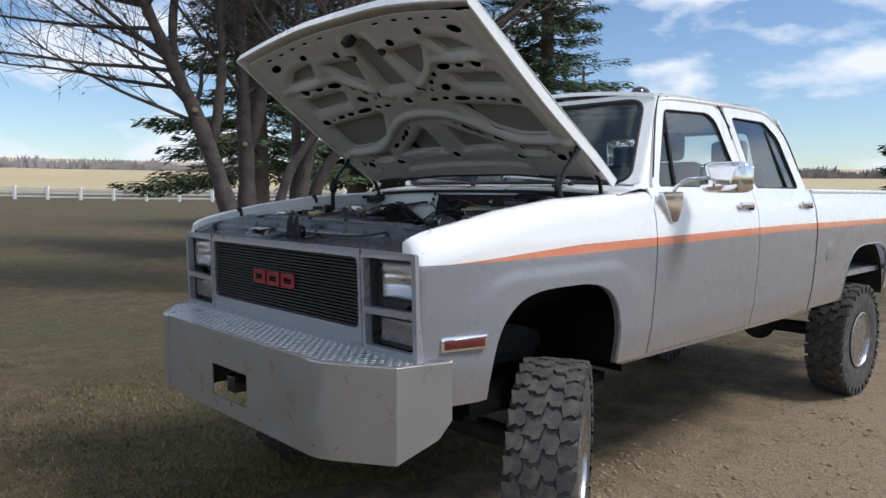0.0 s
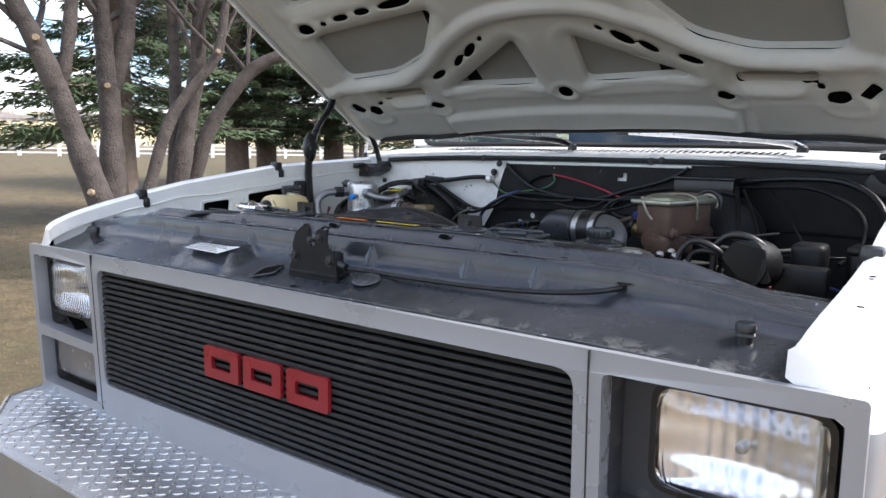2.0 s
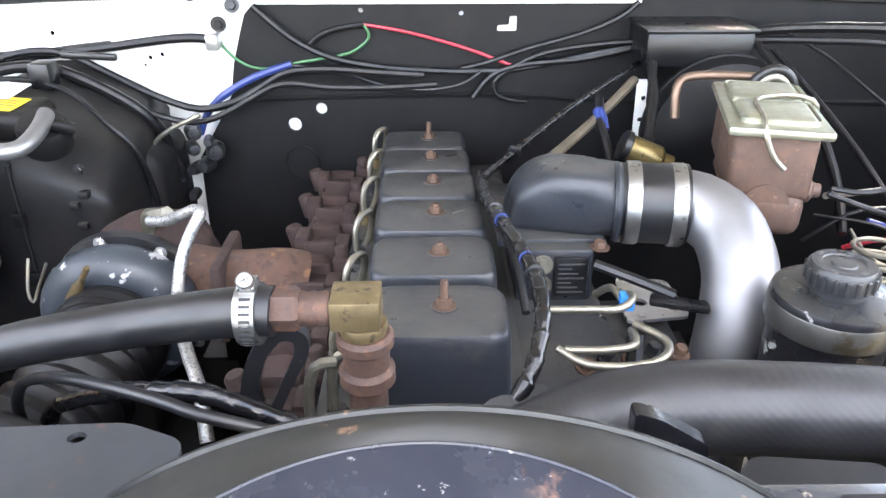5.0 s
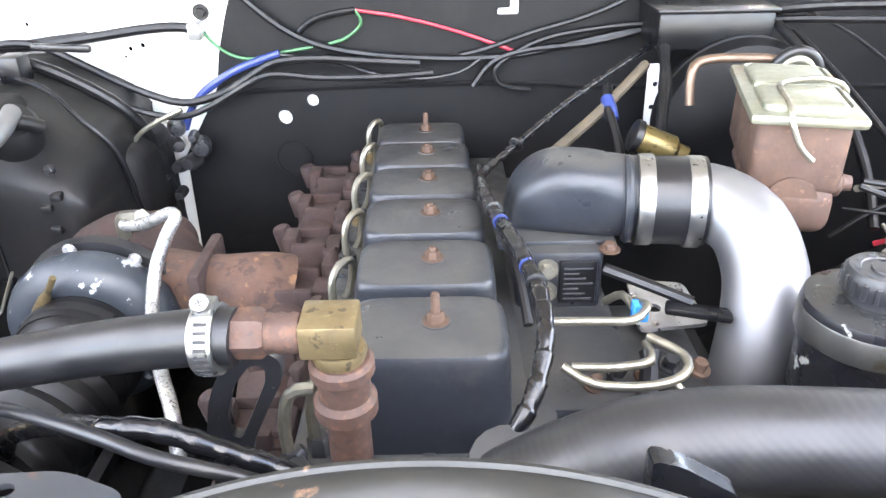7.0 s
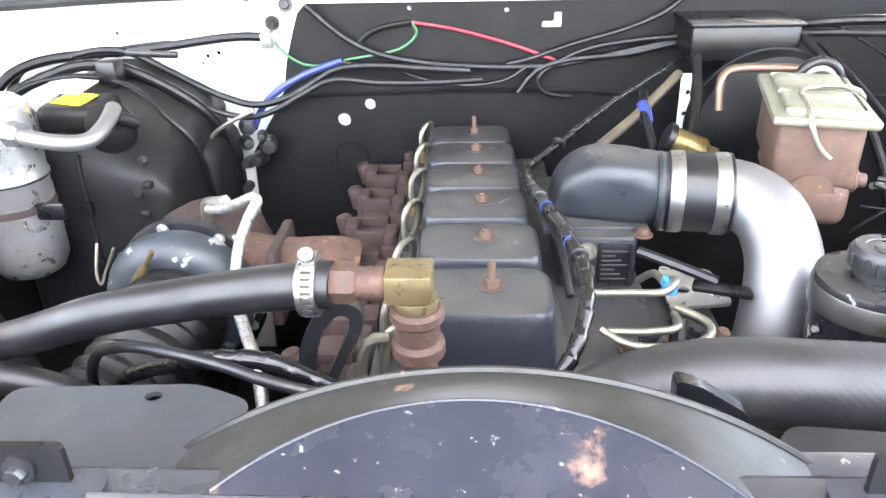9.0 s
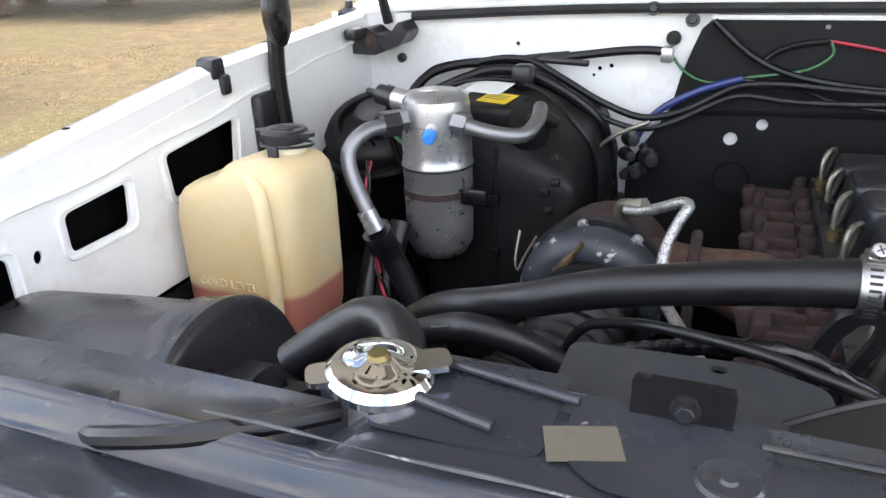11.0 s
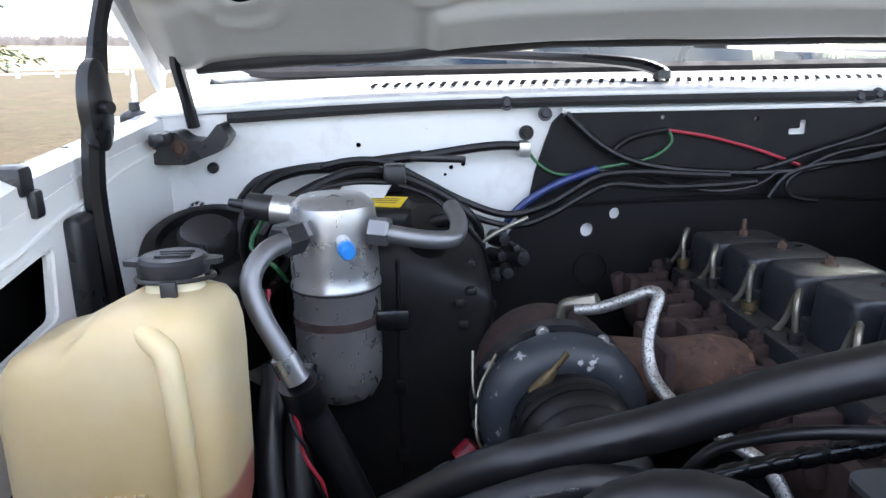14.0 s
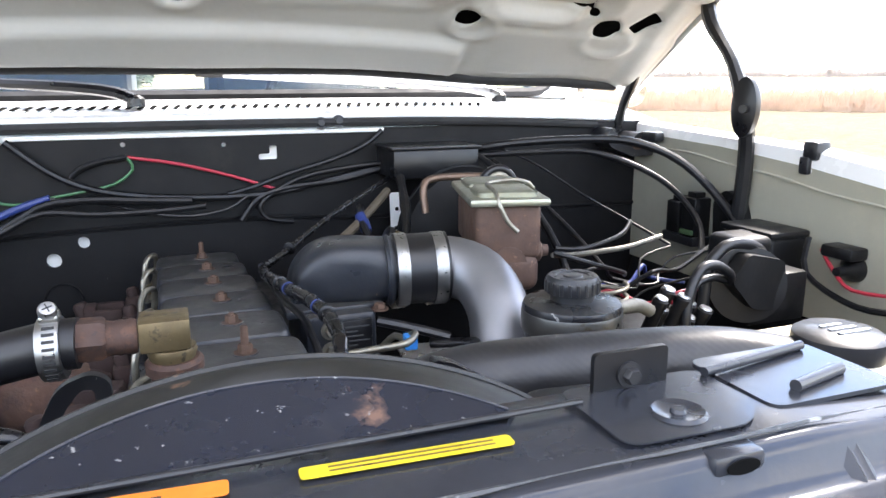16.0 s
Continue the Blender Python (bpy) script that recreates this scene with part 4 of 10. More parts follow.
tyre_me = rim_me = tread_me = None
for (x, y, steer) in ((0.955, 0.80, 31), (-1.0, 0.78, 31), (0.83, 4.78, 0), (-0.83, 4.78, 0)):
    turn = Matrix.Translation((x, y, TYRE_R - 0.074)) @ Matrix.Rotation(radians(steer), 4, "Z") @ (Matrix.Rotation(math.pi, 4, "Z") if x < 0 else Matrix.Identity(4))
    if tyre_me is None:
        ty = part("tyre", tyre_bm(), TYRE, None, "dusty mud terrain tyre", smooth=35)
        ri = part("rim", rim_bm(), RIM_METAL, None, "polished deep dish wheel")
        tr = part("tread", tread_bm(), TYRE, None, smooth=35)
        tyre_me, rim_me, tread_me = ty.data, ri.data, tr.data
    else:
        ty, ri, tr = new("tyre", tyre_me), new("rim", rim_me), new("tread", tread_me)
        tagged(ty, "dusty mud terrain tyre"), tagged(ri, "polished deep dish wheel")
    tagged(tr, "chunky worn tread blocks", kind="stuff")
    for o in (ty, ri, tr):
        o.matrix_basis = turn
    ty.parent = truck
    ty.matrix_parent_inverse = Matrix.Translation(truck.location).inverted()
    for o in (ri, tr):
        o.parent = ty
        o.matrix_parent_inverse = turn.inverted()

# chassis
for s in (1, -1):
    part("frame_rail", box(s * 0.42 - 0.04, s * 0.42 + 0.04, 0.0, 6.0, 0.70, 0.86, 0.008), BLACK_MATT, truck)
    part("leaf_spring", tube([(s * 0.50, 0.15, 0.70), (s * 0.50, 0.80, 0.56), (s * 0.50, 1.45, 0.70)], 0.032, 8), BLACK_MATT, truck)
    part("shock_absorber", tube([(s * 0.56, 0.72, 0.50), (s * 0.52, 0.66, 1.10)], 0.03, 10), BLACK_SATIN, truck)
    part("rocker_panel", box(s * 0.95 - 0.02, s * 0.95 + 0.012, 1.30, 3.60, 0.735, 0.79, 0.008), BODY, truck)
for y in (0.80, 4.72):
    part("axle", tube([(-0.75, y, 0.43), (0.75, y, 0.43)], 0.055, 14), BLACK_MATT, truck)
    part("differential", lathe([(0, -0.14), (0.10, -0.12), (0.15, 0), (0.10, 0.12), (0, 0.14)], axis_to((0.15, y, 0.43), (0, 1, 0)), 20), BLACK_MATT, truck)
part("transfer_case", box(-0.25, 0.25, 1.6, 2.3, 0.55, 0.80, 0.04), BLACK_MATT, truck)
part("exhaust_pipe", tube([(0.55, 1.5, 0.66), (0.60, 3.0, 0.64), (0.62, 4.1, 0.68)], 0.04, 12), RUSTY, truck)

# mirror and radio mast
for s in (1,):
    m = Matrix.Translation((s * 1.19, 1.85, 1.638)) @ Matrix.Rotation(radians(-8 * s), 4, "Z")
    def shell(u, v, m=m):
        a, b = 2 * math.pi * u, math.pi * (v - 0.5)
        sp = lambda k, q: math.copysign(abs(k) ** q, k)
        return m @ Vector((0.135 * sp(math.cos(b), 0.35) * sp(math.cos(a), 0.45), 0.058 * sp(math.cos(b), 0.35) * sp(math.sin(a), 0.75), 0.078 * sp(math.sin(b), 0.45)))
    mir = part("side_mirror", grid(shell, 48, 24), CHROME, truck, "large chrome side mirror")
    part("mirror_glass", box(-0.110, 0.110, 0.0585, 0.0605, -0.060, 0.060, 0.0008, m=m), CHROME, mir)
    part("mirror_base", plate(rounded([(1.555, 1.565), (1.755, 1.565), (1.745, 1.50), (1.70, 1.415), (1.645, 1.415)], 0.014), (), 0.030, lambda a, b, c, s=s: (s * (0.985 + c + 0.02 * (1.57 - b)), a, b)), CHROME, mir)
    part("mirror_arm", tube([(s * 1.005, 1.66, 1.555), (s * 1.03, 1.67, 1.60), (s * 1.07, 1.72, 1.63), (s * 1.12, 1.80, 1.635)], 0.010, 8), CHROME, mir)

mast = part("radio_mast", tube([(-0.947, 1.282, 1.560), (-0.947, 1.290, 1.60), (-0.950, 1.34, 1.86), (-0.955, 1.42, 2.30)], lambda t, l: 0.0052 if l < 0.05 else 0.0024, 8), ALU_DULL, truck, "thin radio mast on a black base")
part("mast_base", lathe([(0.024, -0.020), (0.024, 0.0), (0.018, 0.006), (0.009, 0.010), (0.008, 0.022), (0, 0.022)], Matrix.Translation((-0.947, 1.280, 1.552)), 20), BLACK_SATIN, mast)
# ---------------------------------------------------------------- hood, raised
HINGE = Vector((0, 1.30, 1.643))
HU, HN = Vector((0, -0.804, 0.595)), Vector((0, 0.595, 0.804))


def hood_at(x, u, n=0.0):
    """A place on the raised hood: across, up along it from the hinge, and above its inner face; the sides droop."""
    droop = 0.085 * (max(0.0, abs(x) - 0.28) / 0.62) ** 1.35
    side = min(1.0, max(0.0, (abs(x) - 0.45) / 0.30))
    droop *= 1 - 0.45 * side * side * (3 - 2 * side) * math.exp(-(u / 0.45) ** 2)
    return Vector((x, 0, 0)) + HINGE + HU * u + HN * (n - droop)


HOOD_W = 0.905


def hood_tip(x):
    return 1.205 - 0.03 * (abs(x) / 0.9) ** 2


def hood_skin():
    def fun(u, v):
        x = (2 * v - 1) * HOOD_W
        a = -0.03 + (hood_tip(x) + 0.03) * u
        ridge = 0.008 * max(0, 1 - abs(abs(x) - 0.52) / 0.07)
        return hood_at(x, a, 0.040 + 0.012 * math.sin(math.pi * u) + ridge)
    return grid(fun, 26, 44, 0.003)


hood = part("hood", hood_skin(), WHITE, truck, "white steel hood propped fully open")


def hood_hem(points):
    def fun(u, v):
        x, a = points[min(int(round(u * (len(points) - 1))), len(points) - 1)]
        return hood_at(x, a, 0.043 - 0.046 * v)
    return grid(fun, len(points) - 1, 1, 0.010)


part("front_hem", hood_hem([(-HOOD_W + 2 * HOOD_W * i / 30, hood_tip(-HOOD_W + 2 * HOOD_W * i / 30)) for i in range(31)]), WHITE, hood)
for s in (1, -1):
    part("side_hem", hood_hem([(s * (HOOD_W - 0.002), -0.03 + (hood_tip(HOOD_W) + 0.03) * i / 20) for i in range(21)]), WHITE, hood)


def both(items):
    out = []
    for x, u, a, b, turn in items:
        grow = 1.22 if min(a, b) > 0.0075 else 1.0
        out.append(ellipse(x, u, a * (1 + (grow - 1) * 0.5), b * grow, turn))
        if abs(x) > 1e-6:
            out.append(ellipse(-x, u, a * (1 + (grow - 1) * 0.5), b * grow, -turn))
    return out


HOOD_HOLES = both([(0, 0.208, 0.021, 0.0185, 0),
                   (0.0, 0.645, 0.024, 0.017, 0), (0.185, 0.628, 0.024, 0.009, 0), (0.265, 0.627, 0.021, 0.009, 0), (0.385, 0.622, 0.052, 0.012, 0), (0.505, 0.620, 0.026, 0.010, 0),
                   (0.590, 0.616, 0.026, 0.010, 0), (0.660, 0.611, 0.010, 0.008, 0), (0.735, 0.605, 0.026, 0.018, 0),
                   (0.165, 0.712, 0.028, 0.008, -50), (0.222, 0.692, 0.011, 0.008, -50), (0.330, 0.698, 0.034, 0.018, 20), (0.262, 0.742, 0.017, 0.010, 45), (0.322, 0.788, 0.018, 0.011, 45),
                   (0.430, 0.832, 0.046, 0.015, 8), (0.550, 0.838, 0.026, 0.010, 0), (0.665, 0.846, 0.028, 0.019, 0),
                   (0.185, 0.447, 0.013, 0.007, -42), (0.240, 0.408, 0.033, 0.011, -42), (0.300, 0.370, 0.028, 0.009, -42), (0.400, 0.322, 0.030, 0.010, -25),
                   (0.215, 1.012, 0.024, 0.017, 0), (0.115, 0.975, 0.026, 0.018, 20), (0.455, 1.050, 0.022, 0.015, 0), (0.70, 1.045, 0.038, 0.018, -12),
                   (0.22, 1.128, 0.025, 0.006, 0), (0.36, 1.124, 0.022, 0.006, 0), (0.47, 1.118, 0.022, 0.006, 0), (0.58, 1.112, 0.022, 0.006, 0), (0.69, 1.106, 0.022, 0.006, 0)])
for x, u, a, b in ((0.464, 0.190, 0.023, 0.0210), (0.730, 0.192, 0.027, 0.0235), (0.692, 0.224, 0.010, 0.008)):
    HOOD_HOLES += [ellipse(x, u, a, b), ellipse(-x - 0.014, u, a, b)]
for x, turn in ((0.798, radians(58)), (-0.812, radians(-58))):
    c, d = math.cos(turn), math.sin(turn)
    HOOD_HOLES.append(rounded([(x + a * c - b * d, 0.214 + a * d + b * c) for a, b in ((-0.027, -0.014), (0.027, -0.014), (0.027, 0.014), (-0.027, 0.014))], 0.004, 3))
WINDOWS = [rounded([(0.088, 0.425), (0.076, 0.238), (0.385, 0.248)], 0.025)]
WINDOWS += [rounded([(0.135, 0.955), (0.385, 0.965), (0.295, 0.845), (0.205, 0.775)], 0.02)]
WINDOWS += [rounded([(0.29, 0.570), (0.755, 0.560), (0.765, 0.350), (0.56, 0.350), (0.42, 0.400)], 0.04)]
WINDOWS += [rounded([(0.50, 0.275), (0.69, 0.275), (0.69, 0.235), (0.50, 0.235)], 0.019)]
WINDOWS += [rounded([(0.42, 0.775), (0.74, 0.780), (0.75, 0.690), (0.45, 0.695)], 0.03)]
WINDOWS += [rounded([(0.46, 1.000), (0.62, 0.985), (0.72, 0.92), (0.52, 0.905)], 0.02)]
WINDOWS = WINDOWS + [flip(w) for w in WINDOWS] + [rounded([(-0.082, 0.738), (0.082, 0.738), (0.068, 1.06), (-0.068, 1.06)], 0.025)]


def from_loop(P, loop):
    """Signed distance of points to a closed loop (inside below nought), and the nearest places on it."""
    L = np.array(loop, float)
    A, B = L, np.roll(L, -1, axis=0)
    best, near = np.full(len(P), 1e9), np.zeros_like(P)
    inside = np.zeros(len(P), bool)
    for a, b in zip(A, B):
        d = b - a
        t = np.clip(((P - a) @ d) / max(1e-12, d @ d), 0, 1)[:, None]
        q = a + t * d
        r = np.hypot(*(P - q).T)
        hit = r < best
        best[hit], near[hit] = r[hit], q[hit]
        cross = (a[1] > P[:, 1]) != (b[1] > P[:, 1])
        with np.errstate(divide="ignore", invalid="ignore"):
            inside ^= cross & (P[:, 0] < (b[0] - a[0]) * (P[:, 1] - a[1]) / (b[1] - a[1] + 1e-15) + a[0])
    return np.where(inside, -best, best), near


def from_line(P, pts):
    """Distance of points to an open line."""
    best = np.full(len(P), 1e9)
    pts = np.array(pts, float)
    for a, b in zip(pts, pts[1:]):
        d = b - a
        t = np.clip(((P - a) @ d) / (d @ d), 0, 1)[:, None]
        best = np.minimum(best, np.hypot(*(P - a - t * d).T))
    return best


def ease(v):
    v = np.clip(v, 0, 1)
    return v * v * (3 - 2 * v)


BOW = [(-0.86, 0.318), (-0.70, 0.322), (-0.55, 0.326), (-0.43, 0.372), (-0.30, 0.452), (-0.16, 0.520), (0, 0.540), (0.16, 0.520), (0.30, 0.452), (0.43, 0.372), (0.55, 0.326), (0.70, 0.322), (0.86, 0.318)]
OVALS = [rounded([(0.525, 0.262), (0.640, 0.262), (0.640, 0.226), (0.525, 0.226)], 0.017)]
OVALS += [flip(o) for o in OVALS]


def pressing(P):
    """How far the pressed sheet stands out towards the engine at places (across, up the hood)."""
    x, u = np.abs(P[:, 0]), P[:, 1]
    h = np.zeros(len(P))
    for w in WINDOWS:
        d, _ = from_loop(P, w)
        h += -0.011 * (1 - ease(d / 0.030)) + 0.0035 * np.exp(-((d - 0.046) / 0.014) ** 2)
    d = from_line(P, smooth_line(BOW))
    h += 0.017 * (1 - ease((d - 0.006) / 0.030))
    for side in (1, -1):
        h += 0.009 * (1 - ease((from_line(P, [(side * 0.10, 0.69), (side * 0.30, 0.81), (side * 0.37, 0.872), (side * 0.80, 0.882)]) - 0.004) / 0.026))
        h += 0.010 * (1 - ease((from_line(P, [(side * 0.845, 0.05), (side * 0.838, 0.6), (side * 0.815, 1.12)]) - 0.008) / 0.028))
        h += 0.007 * (1 - ease((from_line(P, [(side * 0.125, 0.72), (side * 0.10, 1.08)]) - 0.004) / 0.026))
        h += 0.006 * (1 - ease((from_line(P, [(side * 0.08, 0.22), (side * 0.17, 0.235), (side * 0.42, 0.232)]) - 0.002) / 0.018))
    for o in OVALS:
        d, _ = from_loop(P, o)
        h += 0.008 * np.exp(-((d - 0.024) / 0.012) ** 2) - 0.004 * (1 - ease(d / 0.012))
    # the raised rear rail with its wavy front edge, and the lower shelf behind it
    front = 0.138 + 0.030 * np.exp(-(x / 0.22) ** 2) * 0.4 + 0.05 * np.clip(x - 0.5, 0, 1)
    h += 0.016 * ease((front - u) / 0.030) * (1 - ease((x - 0.470) / 0.022)) * ease((u - 0.028) / 0.022)
    h += 0.006 * ease((0.185 - u) / 0.02) * ease((x - 0.50) / 0.03) * ease((u - 0.03) / 0.03)
    for hx, hu, a, b, _ in BOSSES:
        r = np.hypot((x - hx) / (a + 0.012), (u - hu) / (b + 0.012))
        h += 0.006 * np.exp(-((r - 1.25) / 0.28) ** 2)
    h += 0.0012 * np.sin(x * 23 + 1.1) * np.sin(u * 17)
    return h


BOSSES = [(0, 0.208, 0.022, 0.015, 0), (0.478, 0.172, 0.022, 0.015, 0), (0.745, 0.158, 0.027, 0.017, 0), (0.0, 0.645, 0.024, 0.017, 0), (0.735, 0.605, 0.026, 0.018, 0), (0.665, 0.846, 0.028, 0.019, 0)]


def smooth_line(pts):
    return [(p.x, p.y) for p in smooth_path([(x, u, 0) for x, u in pts], 0.03)]


def inner_panel_bm():
    """One pressed sheet on a fine grid; its grid lines are drawn onto the rims of the openings, which are then cut out."""
    step = 0.0068
    nx, nu = int(1.77 / step), int(1.125 / step)
    gx, gu = np.meshgrid(np.linspace(-0.885, 0.885, nx + 1), np.linspace(0.0, 1.0, nu + 1), indexing="ij")
    tip = 1.163 - 0.028 * (np.abs(gx) / 0.885) ** 2
    P = np.stack([gx.ravel(), (0.028 + gu * (tip - 0.028)).ravel()], -1)
    gone = np.zeros(len(P), bool)
    for loop in HOOD_HOLES + WINDOWS:
        lo, hi = np.min(loop, axis=0) - 0.02, np.max(loop, axis=0) + 0.02
        idx = np.nonzero(((P > lo) & (P < hi)).all(1))[0]
        d, near = from_loop(P[idx], loop)
        snap = np.abs(d) < step * 0.74
        P[idx[snap]] = near[snap]
        gone[idx[(d < 0) | snap]] = True
    h = pressing(P)
    bm = bmesh.new()
    vs = [bm.verts.new(hood_at(float(x), float(u), float(-k))) for (x, u), k in zip(P, h)]
    for i in range(nx):
        for j in range(nu):
            q = (i * (nu + 1) + j, (i + 1) * (nu + 1) + j, (i + 1) * (nu + 1) + j + 1, i * (nu + 1) + j + 1)
            if not all(gone[k] for k in q):
                bm.faces.new([vs[k] for k in q])
    bmesh.ops.delete(bm, geom=[v for v in bm.verts if not v.link_faces], context="VERTS")
    bmesh.ops.dissolve_degenerate(bm, dist=0.0002, edges=bm.edges[:])
    return bm


sheet = part("inner_panel", inner_panel_bm(), HOOD_INNER, hood, "pale pressed hood inner panel with punched holes", smooth=55)
gauge = sheet.modifiers.new("gauge", "SOLIDIFY")
gauge.thickness, gauge.offset = 0.0014, 0.0


def hood_sheet(outline, n):
    """A flat piece of the hood in its own place, cut fine enough to follow the droop of the sides."""
    bm = plate(outline, (), 0.002)
    for _ in range(3):
        es = [e for e in bm.edges if e.calc_length() > 0.14]
        if es:
            bmesh.ops.subdivide_edges(bm, edges=es, cuts=1)
            bmesh.ops.triangulate(bm, faces=[f for f in bm.faces if len(f.verts) > 4])
    for v in bm.verts:
        a, b, c = v.co
        v.co = hood_at(a, b, n - c)
    return bm


def grown(poly, by):
    cx, cy = sum(p[0] for p in poly) / len(poly), sum(p[1] for p in poly) / len(poly)
    return [(cx + (x - cx) * (1 + by / max(0.05, abs(x - cx) + abs(y - cy))), cy + (y - cy) * (1 + by / max(0.05, abs(x - cx) + abs(y - cy)))) for x, y in poly]


# added black sheet: the darkness inside the hood's ribs as colour
part("rib_shade_sheet", hood_sheet([(-0.88, 0.035), (0.88, 0.035), (0.88, 1.12), (-0.88, 1.12)], 0.038), VOID_SHADE, hood)
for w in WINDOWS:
    part("skin_recess", hood_sheet(grown(w, 0.016), 0.0345), RECESS_GREY, hood, smooth=30)

    def wall(u, v, w=w):
        x, a = w[int(round(u * len(w))) % len(w)]
        return hood_at(x, a, 0.011 + 0.022 * v)
    part("recess_wall", grid(wall, len(w), 1), HOOD_INNER, hood)
part("hood_seal", tube([hood_at(-0.84 + 1.68 * i / 12, 0.026, 0.002) for i in range(13)], 0.0125, 10, curved=False), BLACK_MATT, hood, "black rubber hood seal")
part("latch_striker", box(-0.03, 0.03, -0.02, 0.02, 0, 0.05, 0.004, m=Matrix.Translation(hood_at(0, 1.09, -0.05)) @ Matrix.Rotation(radians(-36), 4, "X")), BLACK_SATIN, hood)
for s in (1, -1):
    stay = part("hood_stay", tube([(s * 0.882, 0.935, 1.33), (s * 0.884, 0.925, 1.405), (s * 0.885, 0.92, 1.50), (s * 0.872, 0.912, 1.585)], 0.013, 8), BLACK_SATIN, truck, "black jointed hood stay")
    part("stay_arm", tube([(s * 0.870, 0.912, 1.575), (s * 0.874, 0.955, 1.66), (s * 0.878, 1.02, 1.73), (s * 0.882, 1.04, 1.775)], lambda t, l: 0.0115 + 0.0015 * math.sin(t * 9), 8), BLACK_SATIN, stay)
    part("stay_joint", lathe([(0.0, -0.010), (0.030, -0.010), (0.033, -0.004), (0.033, 0.006), (0.018, 0.012), (0.0, 0.013)], Matrix.Translation((s * 0.868, 0.912, 1.590)) @ Matrix.Diagonal((0.9, 0.72, 1.5, 1)) @ axis_to((0, 0, 0), (-s, -0.15, 0)), 28), BLACK_SATIN, stay)
    part("joint_pin", lathe([(0.007, 0.0), (0.007, 0.018)], axis_to((s * 0.864, 0.905, 1.588), (-s, -0.5, 0)), 12), BLACK_SATIN, stay)
    hinge = part("hood_hinge", tube([(s * 0.855, 1.262, 1.535), (s * 0.86, 1.250, 1.585), (s * 0.862, 1.225, 1.63), (s * 0.855, 1.20, 1.655)], 0.010, 8), BLACK_SATIN, truck, "black hood hinge arm")
    pocket = [(0.903, 1.486), (0.900, 1.528), (0.866, 1.534), (0.852, 1.522), (0.826, 1.519), (0.803, 1.546), (0.788, 1.524), (0.802, 1.504), (0.855, 1.484)]
    part("hinge_block", plate(rounded([(s * a, b) for a, b in pocket][::s], 0.006), (), 0.060, lambda a, b, c: (a, 1.196 + c, b)), BLACK_DUSTY, hinge)
    part("hinge_link", box(s * 0.882 - 0.012, s * 0.882 + 0.012, 1.150, 1.200, 1.516, 1.536, 0.006), BLACK_DUSTY, hinge)
    part("hinge_pin", bolt_bm((s * 0.862, 1.196, 1.510), (0, -1, 0), 0.008, 0.008), BOLT_RUST, hinge)


# ---------------------------------------------------------------- front support, inner fenders, firewall
PROFILE = [(0.016, 1.332), (0.018, 1.337), (0.024, 1.3395), (0.040, 1.343), (0.074, 1.353), (0.102, 1.3632), (0.115, 1.3675), (0.1235, 1.3715), (0.133, 1.3815), (0.1385, 1.3865), (0.1418, 1.3920), (0.1430, 1.4000), (0.1442, 1.4170), (0.1462, 1.4225), (0.1505, 1.4255), (0.1560, 1.4258), (0.166, 1.4222), (0.184, 1.4168), (0.198, 1.4150), (0.2065, 1.4165), (0.2115, 1.4210), (0.2165, 1.4330), (0.2200, 1.4380), (0.2260, 1.4400), (0.270, 1.4402), (0.316, 1.440), (0.3205, 1.4375), (0.322, 1.4300), (0.322, 1.28)]


def support_paint():
    """Black paint rubbed through to grey metal along the front lip and the pressed edges."""
    m = BLACK_PAINT.copy()
    m.name = "rubbed black support paint"
    t = m.node_tree
    b = t.nodes["Principled BSDF"]
    co = t.nodes.new("ShaderNodeTexCoord")
    sep = t.nodes.new("ShaderNodeSeparateXYZ")
    t.links.new(co.outputs["Object"], sep.inputs[0])
    lip = t.nodes.new("ShaderNodeMapRange")
    lip.inputs["From Min"].default_value, lip.inputs["From Max"].default_value = 0.060, 0.018
    t.links.new(sep.outputs["Y"], lip.inputs["Value"])
    right = t.nodes.new("ShaderNodeMapRange")
    right.inputs["From Min"].default_value, right.inputs["From Max"].default_value = 0.20, 0.75
    right.inputs["To Min"].default_value = 0.30
    t.links.new(sep.outputs["X"], right.inputs["Value"])
    rub = mix(t, 1.0, lip.outputs["Result"], right.outputs["Result"], "MULTIPLY")
    rub = mix(t, 1.0, rub, ramp(t, noise_of(t, 34, 8, 0.72), [(0.50, 0.0), (0.60, 0.8)]), "MULTIPLY")
    scuff = ramp(t, noise_of(t, 46, 9, 0.78, (1.0, 2.2, 1.0)), [(0.64, 0.0), (0.70, 0.55)])
    both_worn = mix(t, 1.0, rub, scuff, "LIGHTEN")
    old = b.inputs["Base Color"].links[0].from_socket
    t.links.new(mix(t, both_worn, old, (0.15, 0.15, 0.152)), b.inputs["Base Color"])
    return m


SUPPORT_PAINT = support_paint()
RUBBED_EMBOSS = material("paint rubbed pale on the embossing", (0.022, 0.024, 0.029), 0.36, coarse=40, vary=0.4, bump=0.15, spots=[(44, 0.55, 0.08, (0.085, 0.086, 0.088))])
support = thing("radiator_support", "scuffed black steel radiator support across the nose of the truck", "radiator support", at=(0, 0.2, 1.3))


